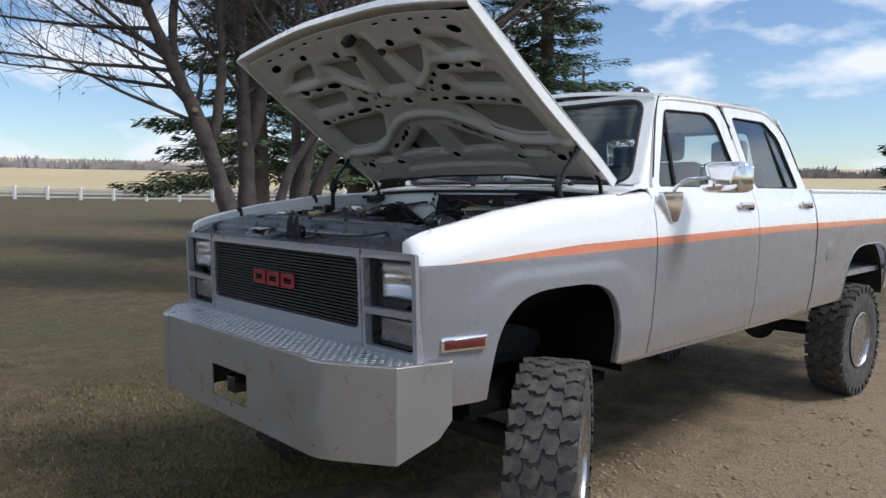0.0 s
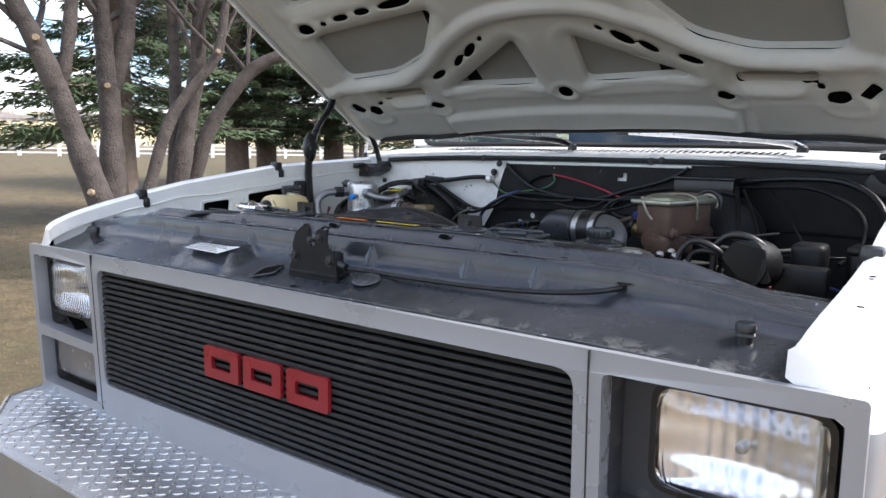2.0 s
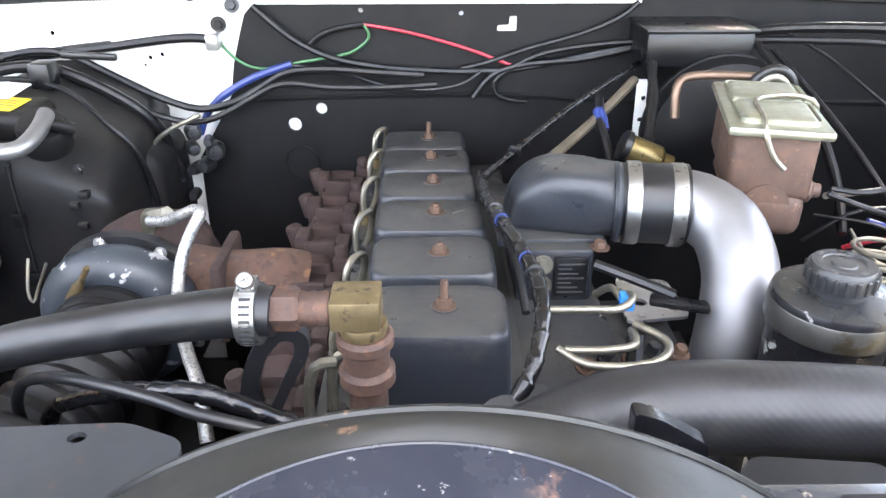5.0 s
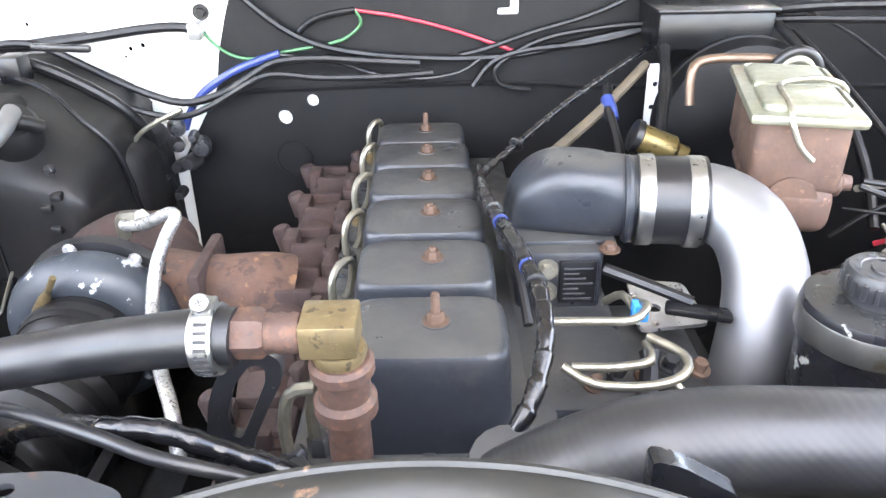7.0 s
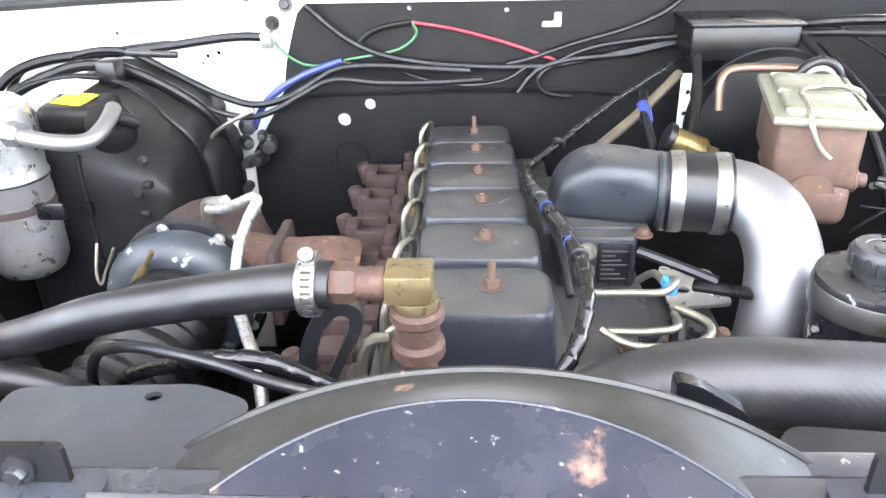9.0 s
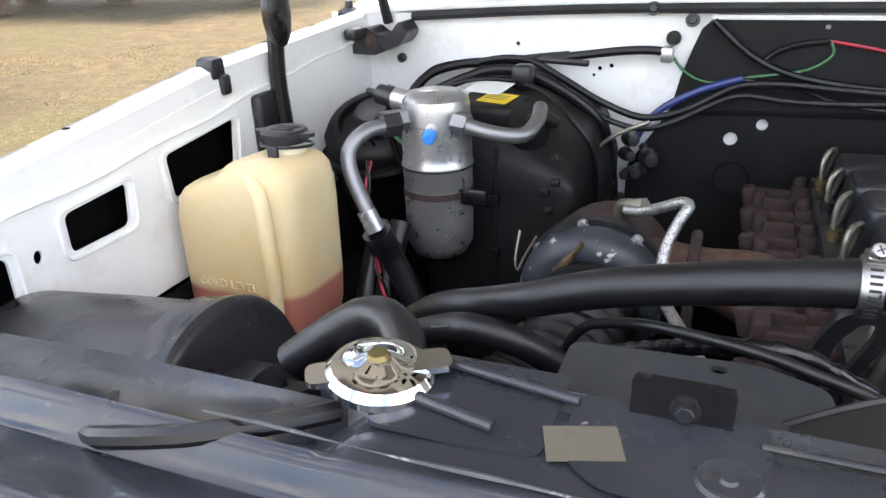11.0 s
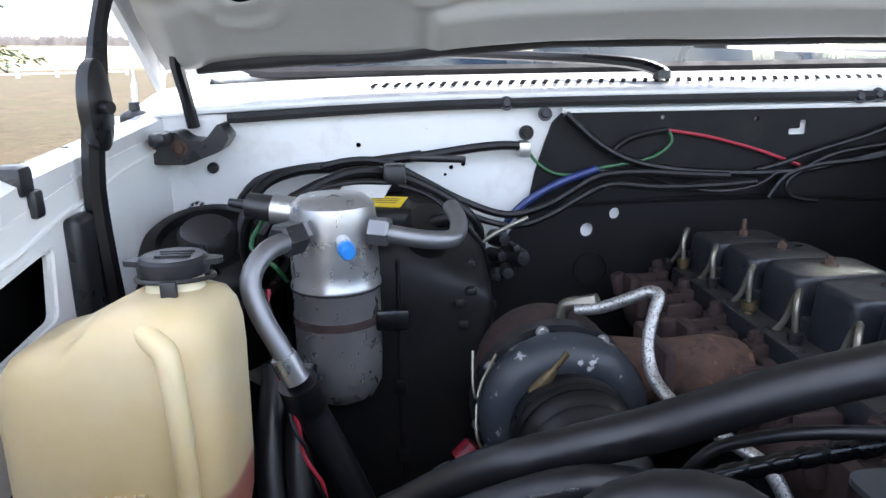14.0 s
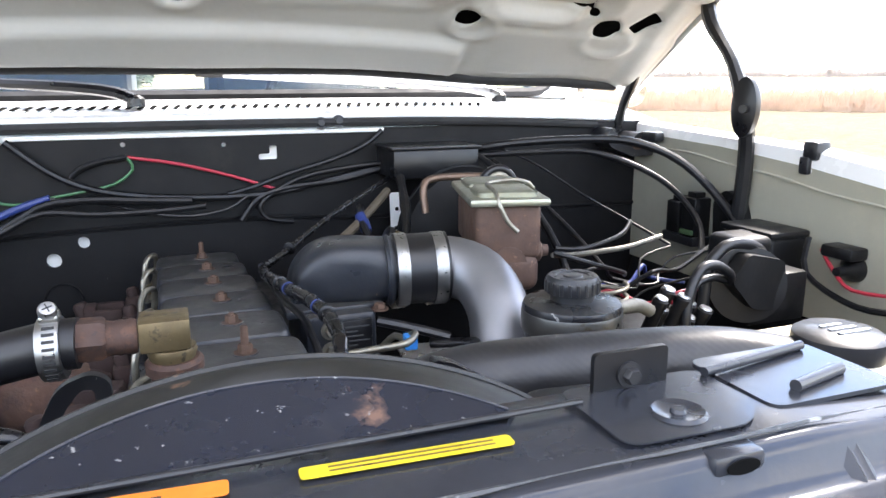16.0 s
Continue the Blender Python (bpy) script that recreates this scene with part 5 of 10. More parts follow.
def extrude_profile(profile, x0, x1, thick=0.003, nx=150):
    def fun(u, v):
        y, z = profile[min(int(round(v * (len(profile) - 1))), len(profile) - 1)]
        x = x0 + (x1 - x0) * u
        bulge = 0.010 * math.exp(-((x - 0.172) / 0.040) ** 6) * math.exp(-((y - 0.074) / 0.030) ** 4)
        bulge += 0.022 * math.exp(-((x + 0.285 + 0.6 * (y - 0.08)) / 0.105) ** 8) * math.exp(-((y - 0.088) / 0.046) ** 6)
        bulge += 0.004 * math.exp(-((x - 0.41) / 0.05) ** 4) * math.exp(-((y - 0.060) / 0.028) ** 4)
        if 0.13 < y < 0.20 and abs(x) > 0.62:
            z = z - (z - 1.385) * min(1, (abs(x) - 0.62) / 0.38)
        elif y >= 0.24 and abs(x) > 0.40 and z > 1.39:
            z = z - (z - 1.392) * min(1, (abs(x) - 0.40) / 0.025)
        elif y >= 0.20 and abs(x) > 0.30 and z > 1.39:
            z = z - 0.006 * min(1, (abs(x) - 0.30) / 0.12) - (z - 1.412) * min(1, max(0, abs(x) - 0.68) / 0.12)
        return (x, y, z - 0.05 * max(0, abs(x) - 0.62) ** 1.3 + bulge)
    return grid(fun, nx, len(profile) - 1, thick)


panel = part("support_panel", extrude_profile(PROFILE, -0.895, 0.895), SUPPORT_PAINT, support, smooth=50)


def deck_z(y):
    return float(np.interp(y, [p[0] for p in PROFILE[:10]], [p[1] for p in PROFILE[:10]]))


def gusset(x, face, foot, w, h, out):
    """A pressed web with a sharp ridge, from a point on the upright face down to a spread foot."""
    bm = bmesh.new()
    a, b, c, d, e = [bm.verts.new(p) for p in ((x - w, face + 0.004, foot), (x + w, face + 0.004, foot), (x, face + 0.002, foot + h), (x, face - out, foot - 0.001), (x, face + 0.004, foot))]
    for f in ((a, d, c), (d, b, c), (a, e, d), (e, b, d), (a, c, e), (e, c, b)):
        bm.faces.new(f)
    bmesh.ops.bevel(bm, geom=[k for k in bm.edges if c in k.verts and d in k.verts], offset=0.004, segments=3, affect="EDGES")
    return bm


for x in (-0.42, -0.22, -0.04, 0.123, 0.34, 0.474):
    part("gusset", gusset(x, 0.1435, 1.3800, 0.036, 0.042, 0.0165), SUPPORT_PAINT, support)
for x in (-0.34, -0.115, 0.106, 0.318):
    part("gusset", gusset(x, 0.2175, 1.4160, 0.026, 0.021, 0.0200), SUPPORT_PAINT, support)
for x in (-0.050, 0.238):
    tab = part("slotted_tab", box(x - 0.017, x + 0.017, 0.2135, 0.230, 1.4285, 1.4410, 0.004), SUPPORT_PAINT, support)
    part("slot", lathe([(1, 0), (0.96, 0.0006)], Matrix.Translation((x, 0.2122, 1.4345)) @ Matrix.Rotation(radians(90), 4, "X") @ Matrix.Diagonal((0.011, 0.0045, 1, 1)), 18), VOID_SHADE, tab)
# flat black discs stand in for the shade in the punched holes
for x, y, z, a, b in ((0.036, 0.026, 1.3400, 0.007, 0.005), (0.018, 0.2170, 1.4255, 0.008, 0.0045), (0.245, 0.2170, 1.4255, 0.011, 0.006), (-0.09, 0.2170, 1.4255, 0.011, 0.006), (0.62, 0.138, 1.400, 0.011, 0.011), (0.41, 0.178, 1.422, 0.006, 0.004), (-0.29, 0.185, 1.4205, 0.006, 0.004), (-0.36, 0.18, 1.421, 0.005, 0.003), (-0.43, 0.18, 1.421, 0.005, 0.003), (0.50, 0.18, 1.421, 0.006, 0.003)):
    part("punched_hole", lathe([(1, 0), (0.97, 0.0008)], Matrix.Translation((x, y, z + 0.0035)) @ Matrix.Rotation(radians(12 if y < 0.1 else 55 if y > 0.21 else 0), 4, "X") @ Matrix.Diagonal((a, b, 1, 1)), 16), VOID_SHADE, support)
SLOT = rounded([(-0.092, 0.034), (-0.056, 0.060), (-0.064, 0.094), (-0.098, 0.072)], 0.008)
# flat black patch for the dark of the slot
part("cut_slot", plate(SLOT, (), 0.0005, lambda a, b, c: (a, b, deck_z(b) + 0.0052 + c)), VOID_SHADE, support, smooth=0)
part("slot_lip", tube([(a, b, deck_z(b) + 0.0042) for a, b in SLOT + SLOT[:1]], 0.0022, 6, curved=False), SUPPORT_PAINT, support)
for x, y in ((-0.205, 0.262), (0.235, 0.262)):
    part("locating_boss", lathe([(0.017, 0), (0.015, 0.0022), (0.011, 0.001), (0.005, 0.001), (0.004, 0.003), (0, 0.003)], Matrix.Translation((x, y, 1.4430)), 24), BLACK_PAINT, support)
part("round_emboss", lathe([(0.030, 0), (0.027, 0.004), (0.020, 0.003), (0.016, 0.0055), (0.008, 0.005), (0, 0.003)], Matrix.Translation((0.172, 0.074, 1.3655)) @ Matrix.Rotation(radians(19), 4, "X") @ Matrix.Diagonal((0.95, 0.75, 0.6, 1)), 28), RUBBED_EMBOSS, support)
# pale tubes draw the highlights along the two pressed ridges
for y, z in ((0.1485, 1.4258), (0.2275, 1.4410)):
    part("worn_edge_glint", tube([(-0.49 + 0.98 * i / 24, y + 0.0008 * math.sin(i * 1.7), z + 0.0012) for i in range(25)], lambda t, l: 0.0011 + 0.0008 * math.sin(l * 47) * math.sin(l * 13), 5, 0.03), WORN_GLINT, support)
# pale worn line along the front lip
part("worn_edge_glint", tube([(-0.88 + 1.76 * i / 40, 0.0205 + 0.001 * math.sin(i * 2.1), 1.3405 - 0.05 * max(0, abs(-0.88 + 1.76 * i / 40) - 0.62) ** 1.3) for i in range(41)], 0.0013, 5, 0.04), WORN_GLINT, support)
# raised mounting plates on top
for s in (1, -1):
    part("mounting_plate", plate(rounded([(s * 0.185, 0.238), (s * 0.265, 0.236), (s * 0.288, 0.258), (s * 0.288, 0.312), (s * 0.185, 0.314)], 0.012), (), 0.001, lambda a, b, c: (a, b, 1.4422 + c)), BLACK_PAINT, support)
    part("side_plate", plate(rounded([(s * 0.296, 0.250), (s * 0.398, 0.250), (s * 0.398, 0.330), (s * 0.296, 0.330)], 0.010), (), 0.003, lambda a, b, c: (a, b, 1.4385 + c)), BLACK_PAINT, support)
    part("stiffener", tube([(s * 0.285, 0.300, 1.446), (s * 0.385, 0.318, 1.445)], 0.0034, 12), BLACK_PAINT, support)
    part("stiffener", tube([(s * 0.325, 0.264, 1.4445), (s * 0.375, 0.276, 1.4445)], 0.0042, 12), BLACK_PAINT, support)
    x0 = s * 0.231 - 0.027
    br = part("radiator_bracket", plate(rounded([(x0, 1.437), (x0 + 0.054, 1.437), (x0 + 0.054, 1.4675), (x0, 1.4675)], 0.004), (), 0.004, lambda a, b, c: (a, 0.303 + c, b)), BLACK_SATIN, support, "black radiator hold down bracket")
    part("bracket_bolt", bolt_bm((s * 0.229, 0.303, 1.452), (0, -1, 0), 0.0055, 0.007), BLACK_DUSTY, br)
part("manila_tag", box(-0.020, 0.020, -0.014, 0.014, 0, 0.001, m=Matrix.Translation((-0.277, 0.268, 1.4425)) @ Matrix.Rotation(radians(18), 4, "Z")), material("aged manila tag", (0.10, 0.088, 0.062), 0.8, coarse=60, bump=0.05), support)

# hood latch with its cable
latch = thing("hood_latch", "black steel hood latch bolted to the support panel", "latch", at=(0.04, 0.065, 1.36))
LATCH = [(-0.024, 1.352), (0.106, 1.352), (0.104, 1.388), (0.100, 1.400), (0.092, 1.407), (0.082, 1.411), (0.079, 1.424), (0.080, 1.440), (0.083, 1.449), (0.075, 1.444), (0.066, 1.447), (0.056, 1.445), (0.0515, 1.436), (0.0515, 1.420), (0.045, 1.412), (0.037, 1.414), (0.0335, 1.424), (0.0330, 1.440), (0.0370, 1.4475), (0.027, 1.4505), (0.012, 1.447), (-0.003, 1.434), (-0.011, 1.412), (-0.010, 1.388), (-0.018, 1.374)]
part("latch_plate", plate(rounded(LATCH, 0.004, 3), (), 0.0045, lambda a, b, c: (a, 0.068 + c, b)), FIREWALL_BLACK, latch)
part("latch_hook", tube([(0.034, 0.072, 1.428), (0.032, 0.072, 1.449), (0.024, 0.072, 1.4525), (0.016, 0.073, 1.4500)], 0.0026, 8), FIREWALL_BLACK, latch)
part("latch_hook", tube([(0.055, 0.080, 1.430), (0.056, 0.080, 1.445), (0.064, 0.080, 1.450), (0.074, 0.080, 1.449), (0.079, 0.080, 1.452)], 0.0024, 8), FIREWALL_BLACK, latch)
part("latch_pin", lathe([(0.006, 0), (0.006, 0.016), (0.0045, 0.018)], axis_to((0.045, 0.090, 1.4245), (0, -1, 0)), 14), BLACK_DUSTY, latch)
part("return_spring", tube([(0.040 + 0.006 * math.cos(1.05 * i), 0.086 + 0.0016 * i, 1.407 + 0.006 * math.sin(1.05 * i)) for i in range(26)], 0.0011, 5, curved=False), WORN_GLINT, latch)
part("latch_back", box(-0.005, 0.095, 0.074, 0.100, 1.352, 1.405, 0.006), FIREWALL_BLACK, latch)
part("latch_foot", box(-0.02, 0.104, 0.066, 0.112, 1.358, 1.366, 0.002), FIREWALL_BLACK, latch)
for x, z, m in ((-0.004, 1.392, BLACK_DUSTY), (0.088, 1.390, BLACK_DUSTY), (0.037, 1.424, BLACK_DUSTY), (0.061, 1.430, BLACK_DUSTY)):
    part("latch_bolt", bolt_bm((x, 0.068, z), (0, -1, 0), 0.007 if z < 1.4 else 0.005, 0.006), m, latch)
cable = thing("hood_cable", "thin black hood release cable lying on the panel", "cable", at=(0.3, 0.09, 1.37))
part("cable_sheath", tube([(0.103, 0.076, 1.385), (0.125, 0.084, 1.378), (0.17, 0.104, 1.374), (0.25, 0.104, 1.373), (0.38, 0.106, 1.374), (0.50, 0.110, 1.380), (0.58, 0.122, 1.389), (0.618, 0.136, 1.398)], 0.0042, 8), WIRE_BLACK, cable)
part("cable_end", tube([(0.100, 0.076, 1.386), (0.122, 0.0755, 1.381)], 0.007, 10), BLACK_SATIN, cable)
spec = thing("specification_label", "white printed paper label on the black panel", "label", at=(-0.278, 0.080, 1.378))
tilt = Matrix.Translation((-0.278, 0.080, 1.3805)) @ Matrix.Rotation(radians(8), 4, "X") @ Matrix.Rotation(radians(-3), 4, "Z")
part("paper", box(-0.062, 0.062, -0.027, 0.027, 0, 0.0008, m=tilt), WHITE_TAG, spec)
for i in range(6):
    part("text_bar", box(-0.055, 0.02 + 0.03 * ((i * 7) % 3) / 2, -0.0012, 0.0012, 0.0008, 0.0011, m=tilt @ Matrix.Translation((0, 0.020 - 0.008 * i, 0))), INK, spec)
for x in (-0.80, 0.80):
    rb = thing("hood_bumper", "black rubber hood bumper post", "rubber bumper", "hood bumpers", at=(x, 0.11, 1.36))
    part("post", lathe([(0.010, 0), (0.010, 0.012), (0.0125, 0.013), (0.0105, 0.017), (0.0130, 0.018), (0.0130, 0.027), (0.011, 0.030), (0, 0.030)], Matrix.Translation((x, 0.10, 1.352)), 18), RUBBER, rb)

# firewall and cowl
fw = thing("firewall", "black and white painted firewall at the back of the engine bay", "firewall", at=(0, 1.27, 0.9))
patch = rounded([(0.118, 1.502), (0.150, 1.502), (0.150, 1.526), (0.137, 1.526), (0.137, 1.512), (0.118, 1.512)], 0.003, 2)
part("black_panel", plate([(-0.405, 0.75), (0.95, 0.75), (0.95, 1.553), (-0.262, 1.553), (-0.285, 1.530), (-0.296, 1.50), (-0.312, 1.45), (-0.322, 1.40), (-0.345, 1.36), (-0.390, 1.29)],
                          [ellipse(-0.221, 1.349, 0.0115, 0.012), ellipse(-0.174, 1.376, 0.0095, 0.010), ellipse(-0.10, 1.535, 0.004, 0.004), ellipse(0.06, 1.530, 0.004, 0.004), patch], 0.006, lambda a, b, c: (a, 1.258 + c, b)), FIREWALL_BLACK, fw)
part("white_panel", plate([(-0.98, 0.75), (0.3, 0.75), (0.3, 1.553), (-0.98, 1.553)], [ellipse(-0.60, 1.50, 0.004, 0.004), ellipse(-0.45, 1.46, 0.004, 0.004), ellipse(-0.43, 1.465, 0.004, 0.004), ellipse(-0.46, 1.448, 0.003, 0.003), ellipse(-0.83, 1.47, 0.006, 0.006)], 0.006, lambda a, b, c: (a, 1.268 + c, b)), WHITE_INNER, fw)
# near-black board: the dark behind the panel's holes as colour
part("backing", box(-0.98, 0.95, 1.29, 1.30, 0.75, 1.55), VOID_SHADE, fw)
# added black board closes off the bright ground below the firewall
part("lower_blackout", box(-0.62, 0.62, 1.27, 1.28, 0.55, 0.752), VOID_SHADE, fw)
part("pressed_ridge", tube([(-0.30, 1.257, 1.392), (-0.1, 1.257, 1.398), (0.15, 1.257, 1.398), (0.33, 1.257, 1.388), (0.9, 1.257, 1.38)], 0.005, 6), FIREWALL_BLACK, fw)
part("pressed_ring", tube([(-0.213 + 0.029 * math.cos(a), 1.256, 1.280 + 0.029 * math.sin(a)) for a in (2 * math.pi * i / 24 for i in range(25))], 0.002, 6, curved=False), FIREWALL_BLACK, fw)
part("white_tab", plate([(0.336, 1.44), (0.362, 1.44), (0.352, 1.34), (0.338, 1.33)], [ellipse(0.349, 1.41, 0.004, 0.004), ellipse(0.347, 1.375, 0.004, 0.004)], 0.003, lambda a, b, c: (a, 1.19 + c, b)), WHITE_INNER, fw)
part("seam_strip", tube([(-0.27, 1.255, 1.549), (0.345, 1.255, 1.549)], 0.0042, 6), WHITE_INNER, fw)
cowl = part("cowl", grid(lambda u, v: (-0.955 + 1.91 * u, 1.258 + 0.20 * v + 0.06 * (2 * u - 1) ** 2 * v, 1.570 + 0.034 * math.sin(v * math.pi / 2) - 0.018 * (2 * u - 1) ** 4), 48, 10, 0.004), WHITE, truck, "white cowl panel with louvre slots")
for i in range(60):
    x = -0.572 + 1.144 * i / 59
    y = 1.332 + 0.02 * (x / 0.95) ** 2
    # thin black bars for the shade in the louvre slots
    part("louvre", box(-0.0036, 0.0036, -0.011, 0.011, 0, 0.0015, m=Matrix.Translation((x, y, 1.5925 - 0.018 * (x / 0.955) ** 4)) @ Matrix.Rotation(radians(14), 4, "X") @ Matrix.Rotation(radians(-22), 4, "Z")), VOID_SHADE, cowl, smooth=0)
part("cowl_seal", tube([(-0.80, 1.254, 1.548), (-0.4, 1.250, 1.563), (0.4, 1.250, 1.563), (0.80, 1.254, 1.548)], 0.008, 8), BLACK_MATT, truck)
part("cowl_lip", tube([(-0.86, 1.262, 1.560), (-0.4, 1.256, 1.574), (0.4, 1.256, 1.574), (0.86, 1.262, 1.560)], 0.0055, 8), WHITE, truck)
for x, z in ((0.228, 1.563), (-0.363, 1.563), (-0.30, 1.545), (0.26, 1.566)):
    part("cowl_bolt", bolt_bm((x, 1.247, z), (0, -1, 0.3), 0.0075, 0.006), BLACK_SATIN, truck)
for x, far in ((-0.076, -0.62), (0.618, 0.08)):
    wiper = part("wiper_arm", tube([(x, 1.335, 1.606), (x - 0.10, 1.365, 1.628), (far, 1.430, 1.650)], lambda t, l: 0.011 - 0.005 * t, 8), BLACK_SATIN if x < 0 else ALU_DULL, truck, "wiper arm resting on the windscreen")
    part("wiper_pivot", lathe([(0.016, 0), (0.015, 0.014), (0.008, 0.020), (0, 0.020)], Matrix.Translation((x, 1.338, 1.594)), 16), BLACK_SATIN, wiper)
    part("wiper_blade", tube([(x - 0.12, 1.395, 1.632), (far - 0.05, 1.452, 1.652)], 0.006, 6), BLACK_MATT, wiper)

for s in (1, -1):
    wins = [rounded([(0.055, 1.24), (0.235, 1.24), (0.235, 1.355), (0.055, 1.325)], 0.02), rounded([(0.29, 1.285), (0.42, 1.326), (0.422, 1.402), (0.29, 1.385)], 0.014), rounded([(0.50, 1.371), (0.59, 1.372), (0.597, 1.425), (0.50, 1.418)], 0.010), rounded([(0.674, 1.377), (0.806, 1.385), (0.818, 1.452), (0.669, 1.438)], 0.010), ellipse(0.457, 1.385, 0.006, 0.008), rounded([(0.90, 1.38), (0.94, 1.385), (0.942, 1.47), (0.905, 1.465)], 0.015)] if s < 0 else [ellipse(0.80, 1.495, 0.004, 0.004), ellipse(0.62, 1.36, 0.018, 0.018)]
    inner = part("inner_fender", plate([(0.045, 1.172), (0.40, 1.172), (0.45, 1.255), (0.50, 1.264), (1.27, 1.264), (1.27, 1.530), (1.0, 1.518), (0.8, 1.500), (0.44, 1.453), (0.20, 1.405), (0.045, 1.372)], wins, 0.004, lambda a, b, c, s=s: (s * (0.905 - c), a, b)), WHITE_INNER if s < 0 else SHADED_INNER, truck, "white inner fender panel with openings" if s < 0 else "dusty cream inner fender panel with shade in its colour")
    for w in wins:
        if len(w) > 20:
            part("pressed_lip", tube([(s * 0.899, y, z) for y, z in grown(w, 0.014)] + [(s * 0.8995, *grown(w, 0.014)[0])], 0.0028, 6, curved=False), WHITE_INNER, inner)
    # added black plate stands in for the dark gap behind the openings
    part("inner_fender_shade", plate([(0.05, 1.185), (1.27, 1.185), (1.27, 1.50), (0.44, 1.42), (0.05, 1.34)], (), 0.003, lambda a, b, c, s=s: (s * (0.945 - c), a, b)), VOID_SHADE, truck)
    part("apron", grid(lambda u, v, s=s: (s * (0.903 - 0.46 * v), 0.05 + 1.20 * u, 1.166 + 0.096 * max(0, min(1, (u - 0.28) * 12)) * (1 - min(1, v * 14)) - 0.30 * v + 0.006 * math.sin(u * 9)), 48, 28, 0.004), BLACK_DEEP, truck, "black inner fender apron")
    part("flange_seam", tube([(s * 0.899, y, float(np.interp(y, (0.05, 0.40, 0.50, 0.66, 0.97, 1.25), (1.372, 1.438, 1.442, 1.456, 1.490, 1.512))) + 0.002 * math.sin(y * 31)) for y in [0.05 + 0.04 * k for k in range(30)]], 0.0028, 6), WHITE_INNER if s < 0 else SHADED_INNER, truck)
    for y in (0.30, 0.80):
        clip = part("fender_clip", join_into(box(s * 0.912 - 0.017, s * 0.912 + 0.014, y - 0.015, y + 0.015, fender_top(y) - 0.022, fender_top(y) + 0.009, 0.007), box(s * 0.898 - 0.005, s * 0.898 + 0.005, y - 0.002, y + 0.017, fender_top(y) - 0.044, fender_top(y) - 0.016, 0.004)), BLACK_DUSTY, truck, "black rubber fender bump stop")
    for y in (0.10, 0.20, 0.55, 0.95, 1.1):
        # small black discs for the dark of the fender holes
        part("fender_hole", lathe([(0.005, 0), (0.004, 0.001)], axis_to((s * 0.9235, y, fender_top(y) + 0.0008), (0, 0, 1)), 10), VOID_SHADE, truck, smooth=0)

# ---------------------------------------------------------------- engine
engine = thing("engine", "black inline six diesel engine with six separate valve covers", "engine", at=(0.02, 0.9, 0.8))
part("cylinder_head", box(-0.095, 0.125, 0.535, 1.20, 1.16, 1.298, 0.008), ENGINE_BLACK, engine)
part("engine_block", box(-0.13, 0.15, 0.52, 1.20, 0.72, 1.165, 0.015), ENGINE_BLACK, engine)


COVER_Y = [0.603 + 0.1165 * i - 0.0010 * i * i for i in range(6)]


def cover_bm(xc, yc, zt):
    def fun(u, v):
        a = 2 * math.pi * u
        shape = [(1.035, -0.092), (1.025, -0.070), (0.995, -0.020), (0.985, -0.0105), (0.962, -0.0045), (0.925, -0.0012), (0.86, 0.0), (0.0, 0.0006)]
        k, h = shape[int(round(v * 7))]
        c, sn = math.cos(a), math.sin(a)
        q = 0.34
        return (xc + 0.0655 * k * math.copysign(abs(c) ** q, c), yc + 0.001 + (0.0462 + (0.003 if h < -0.03 else 0)) * k * math.copysign(abs(sn) ** q, sn), zt + h)
    return grid(fun, 80, 7)


for i, yc in enumerate(COVER_Y):
    zt, xc = 1.386 - 0.0064 * i, 0.016 - 0.0032 * i
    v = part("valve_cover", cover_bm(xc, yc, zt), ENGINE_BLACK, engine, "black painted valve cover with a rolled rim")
    nut = part("cover_bolt", bolt_bm((xc + 0.007, yc + 0.004, zt - 0.001), r=0.0070, h=0.010, stud=0.026 if i in (0, 5) else 0.011), BOLT_RUST, v, "rusty cover bolt")
    part("bolt_washer", lathe([(0.0125, 0), (0.012, 0.0018), (0.006, 0.002)], Matrix.Translation((xc + 0.007, yc + 0.004, zt - 0.0005)), 22), ENGINE_BLACK, v)
    for sx in (1, -1):
        part("rocker_pedestal", box(xc + sx * 0.050 - 0.012, xc + sx * 0.050 + 0.012, yc + 0.046, yc + 0.066, 1.26, 1.318, 0.004), ENGINE_BLACK, engine)
part("front_bolt", bolt_bm((0.016, 0.535, 1.296), (0, 0, 1), 0.009, 0.014), BLACK_DUSTY, engine)
part("front_bolt", bolt_bm((-0.082, 0.528, 1.300), (0, 0, 1), 0.010, 0.014), BLACK_DUSTY, engine)
part("gear_cover", box(-0.16, 0.19, 0.465, 0.54, 0.85, 1.255, 0.02), ENGINE_BLACK, engine)
part("thermostat_housing", lathe([(0.05, 0), (0.05, 0.03), (0.035, 0.045), (0.034, 0.09)], axis_to((0.06, 0.50, 1.27), (0.2, -0.25, 1)), 20), ENGINE_BLACK, engine)

# intake side
part("intake_manifold", box(0.092, 0.205, 0.60, 1.12, 1.235, 1.300, 0.014), ENGINE_BLACK, engine)
cov = part("intake_cover", box(0.104, 0.190, 0.757, 0.90, 1.298, 1.364, 0.006), ENGINE_BLACK, engine, "black cast intake heater block")
part("data_plate", box(0.146, 0.183, 0.753, 0.7575, 1.308, 1.356, 0.001), BLACK_SATIN, cov)
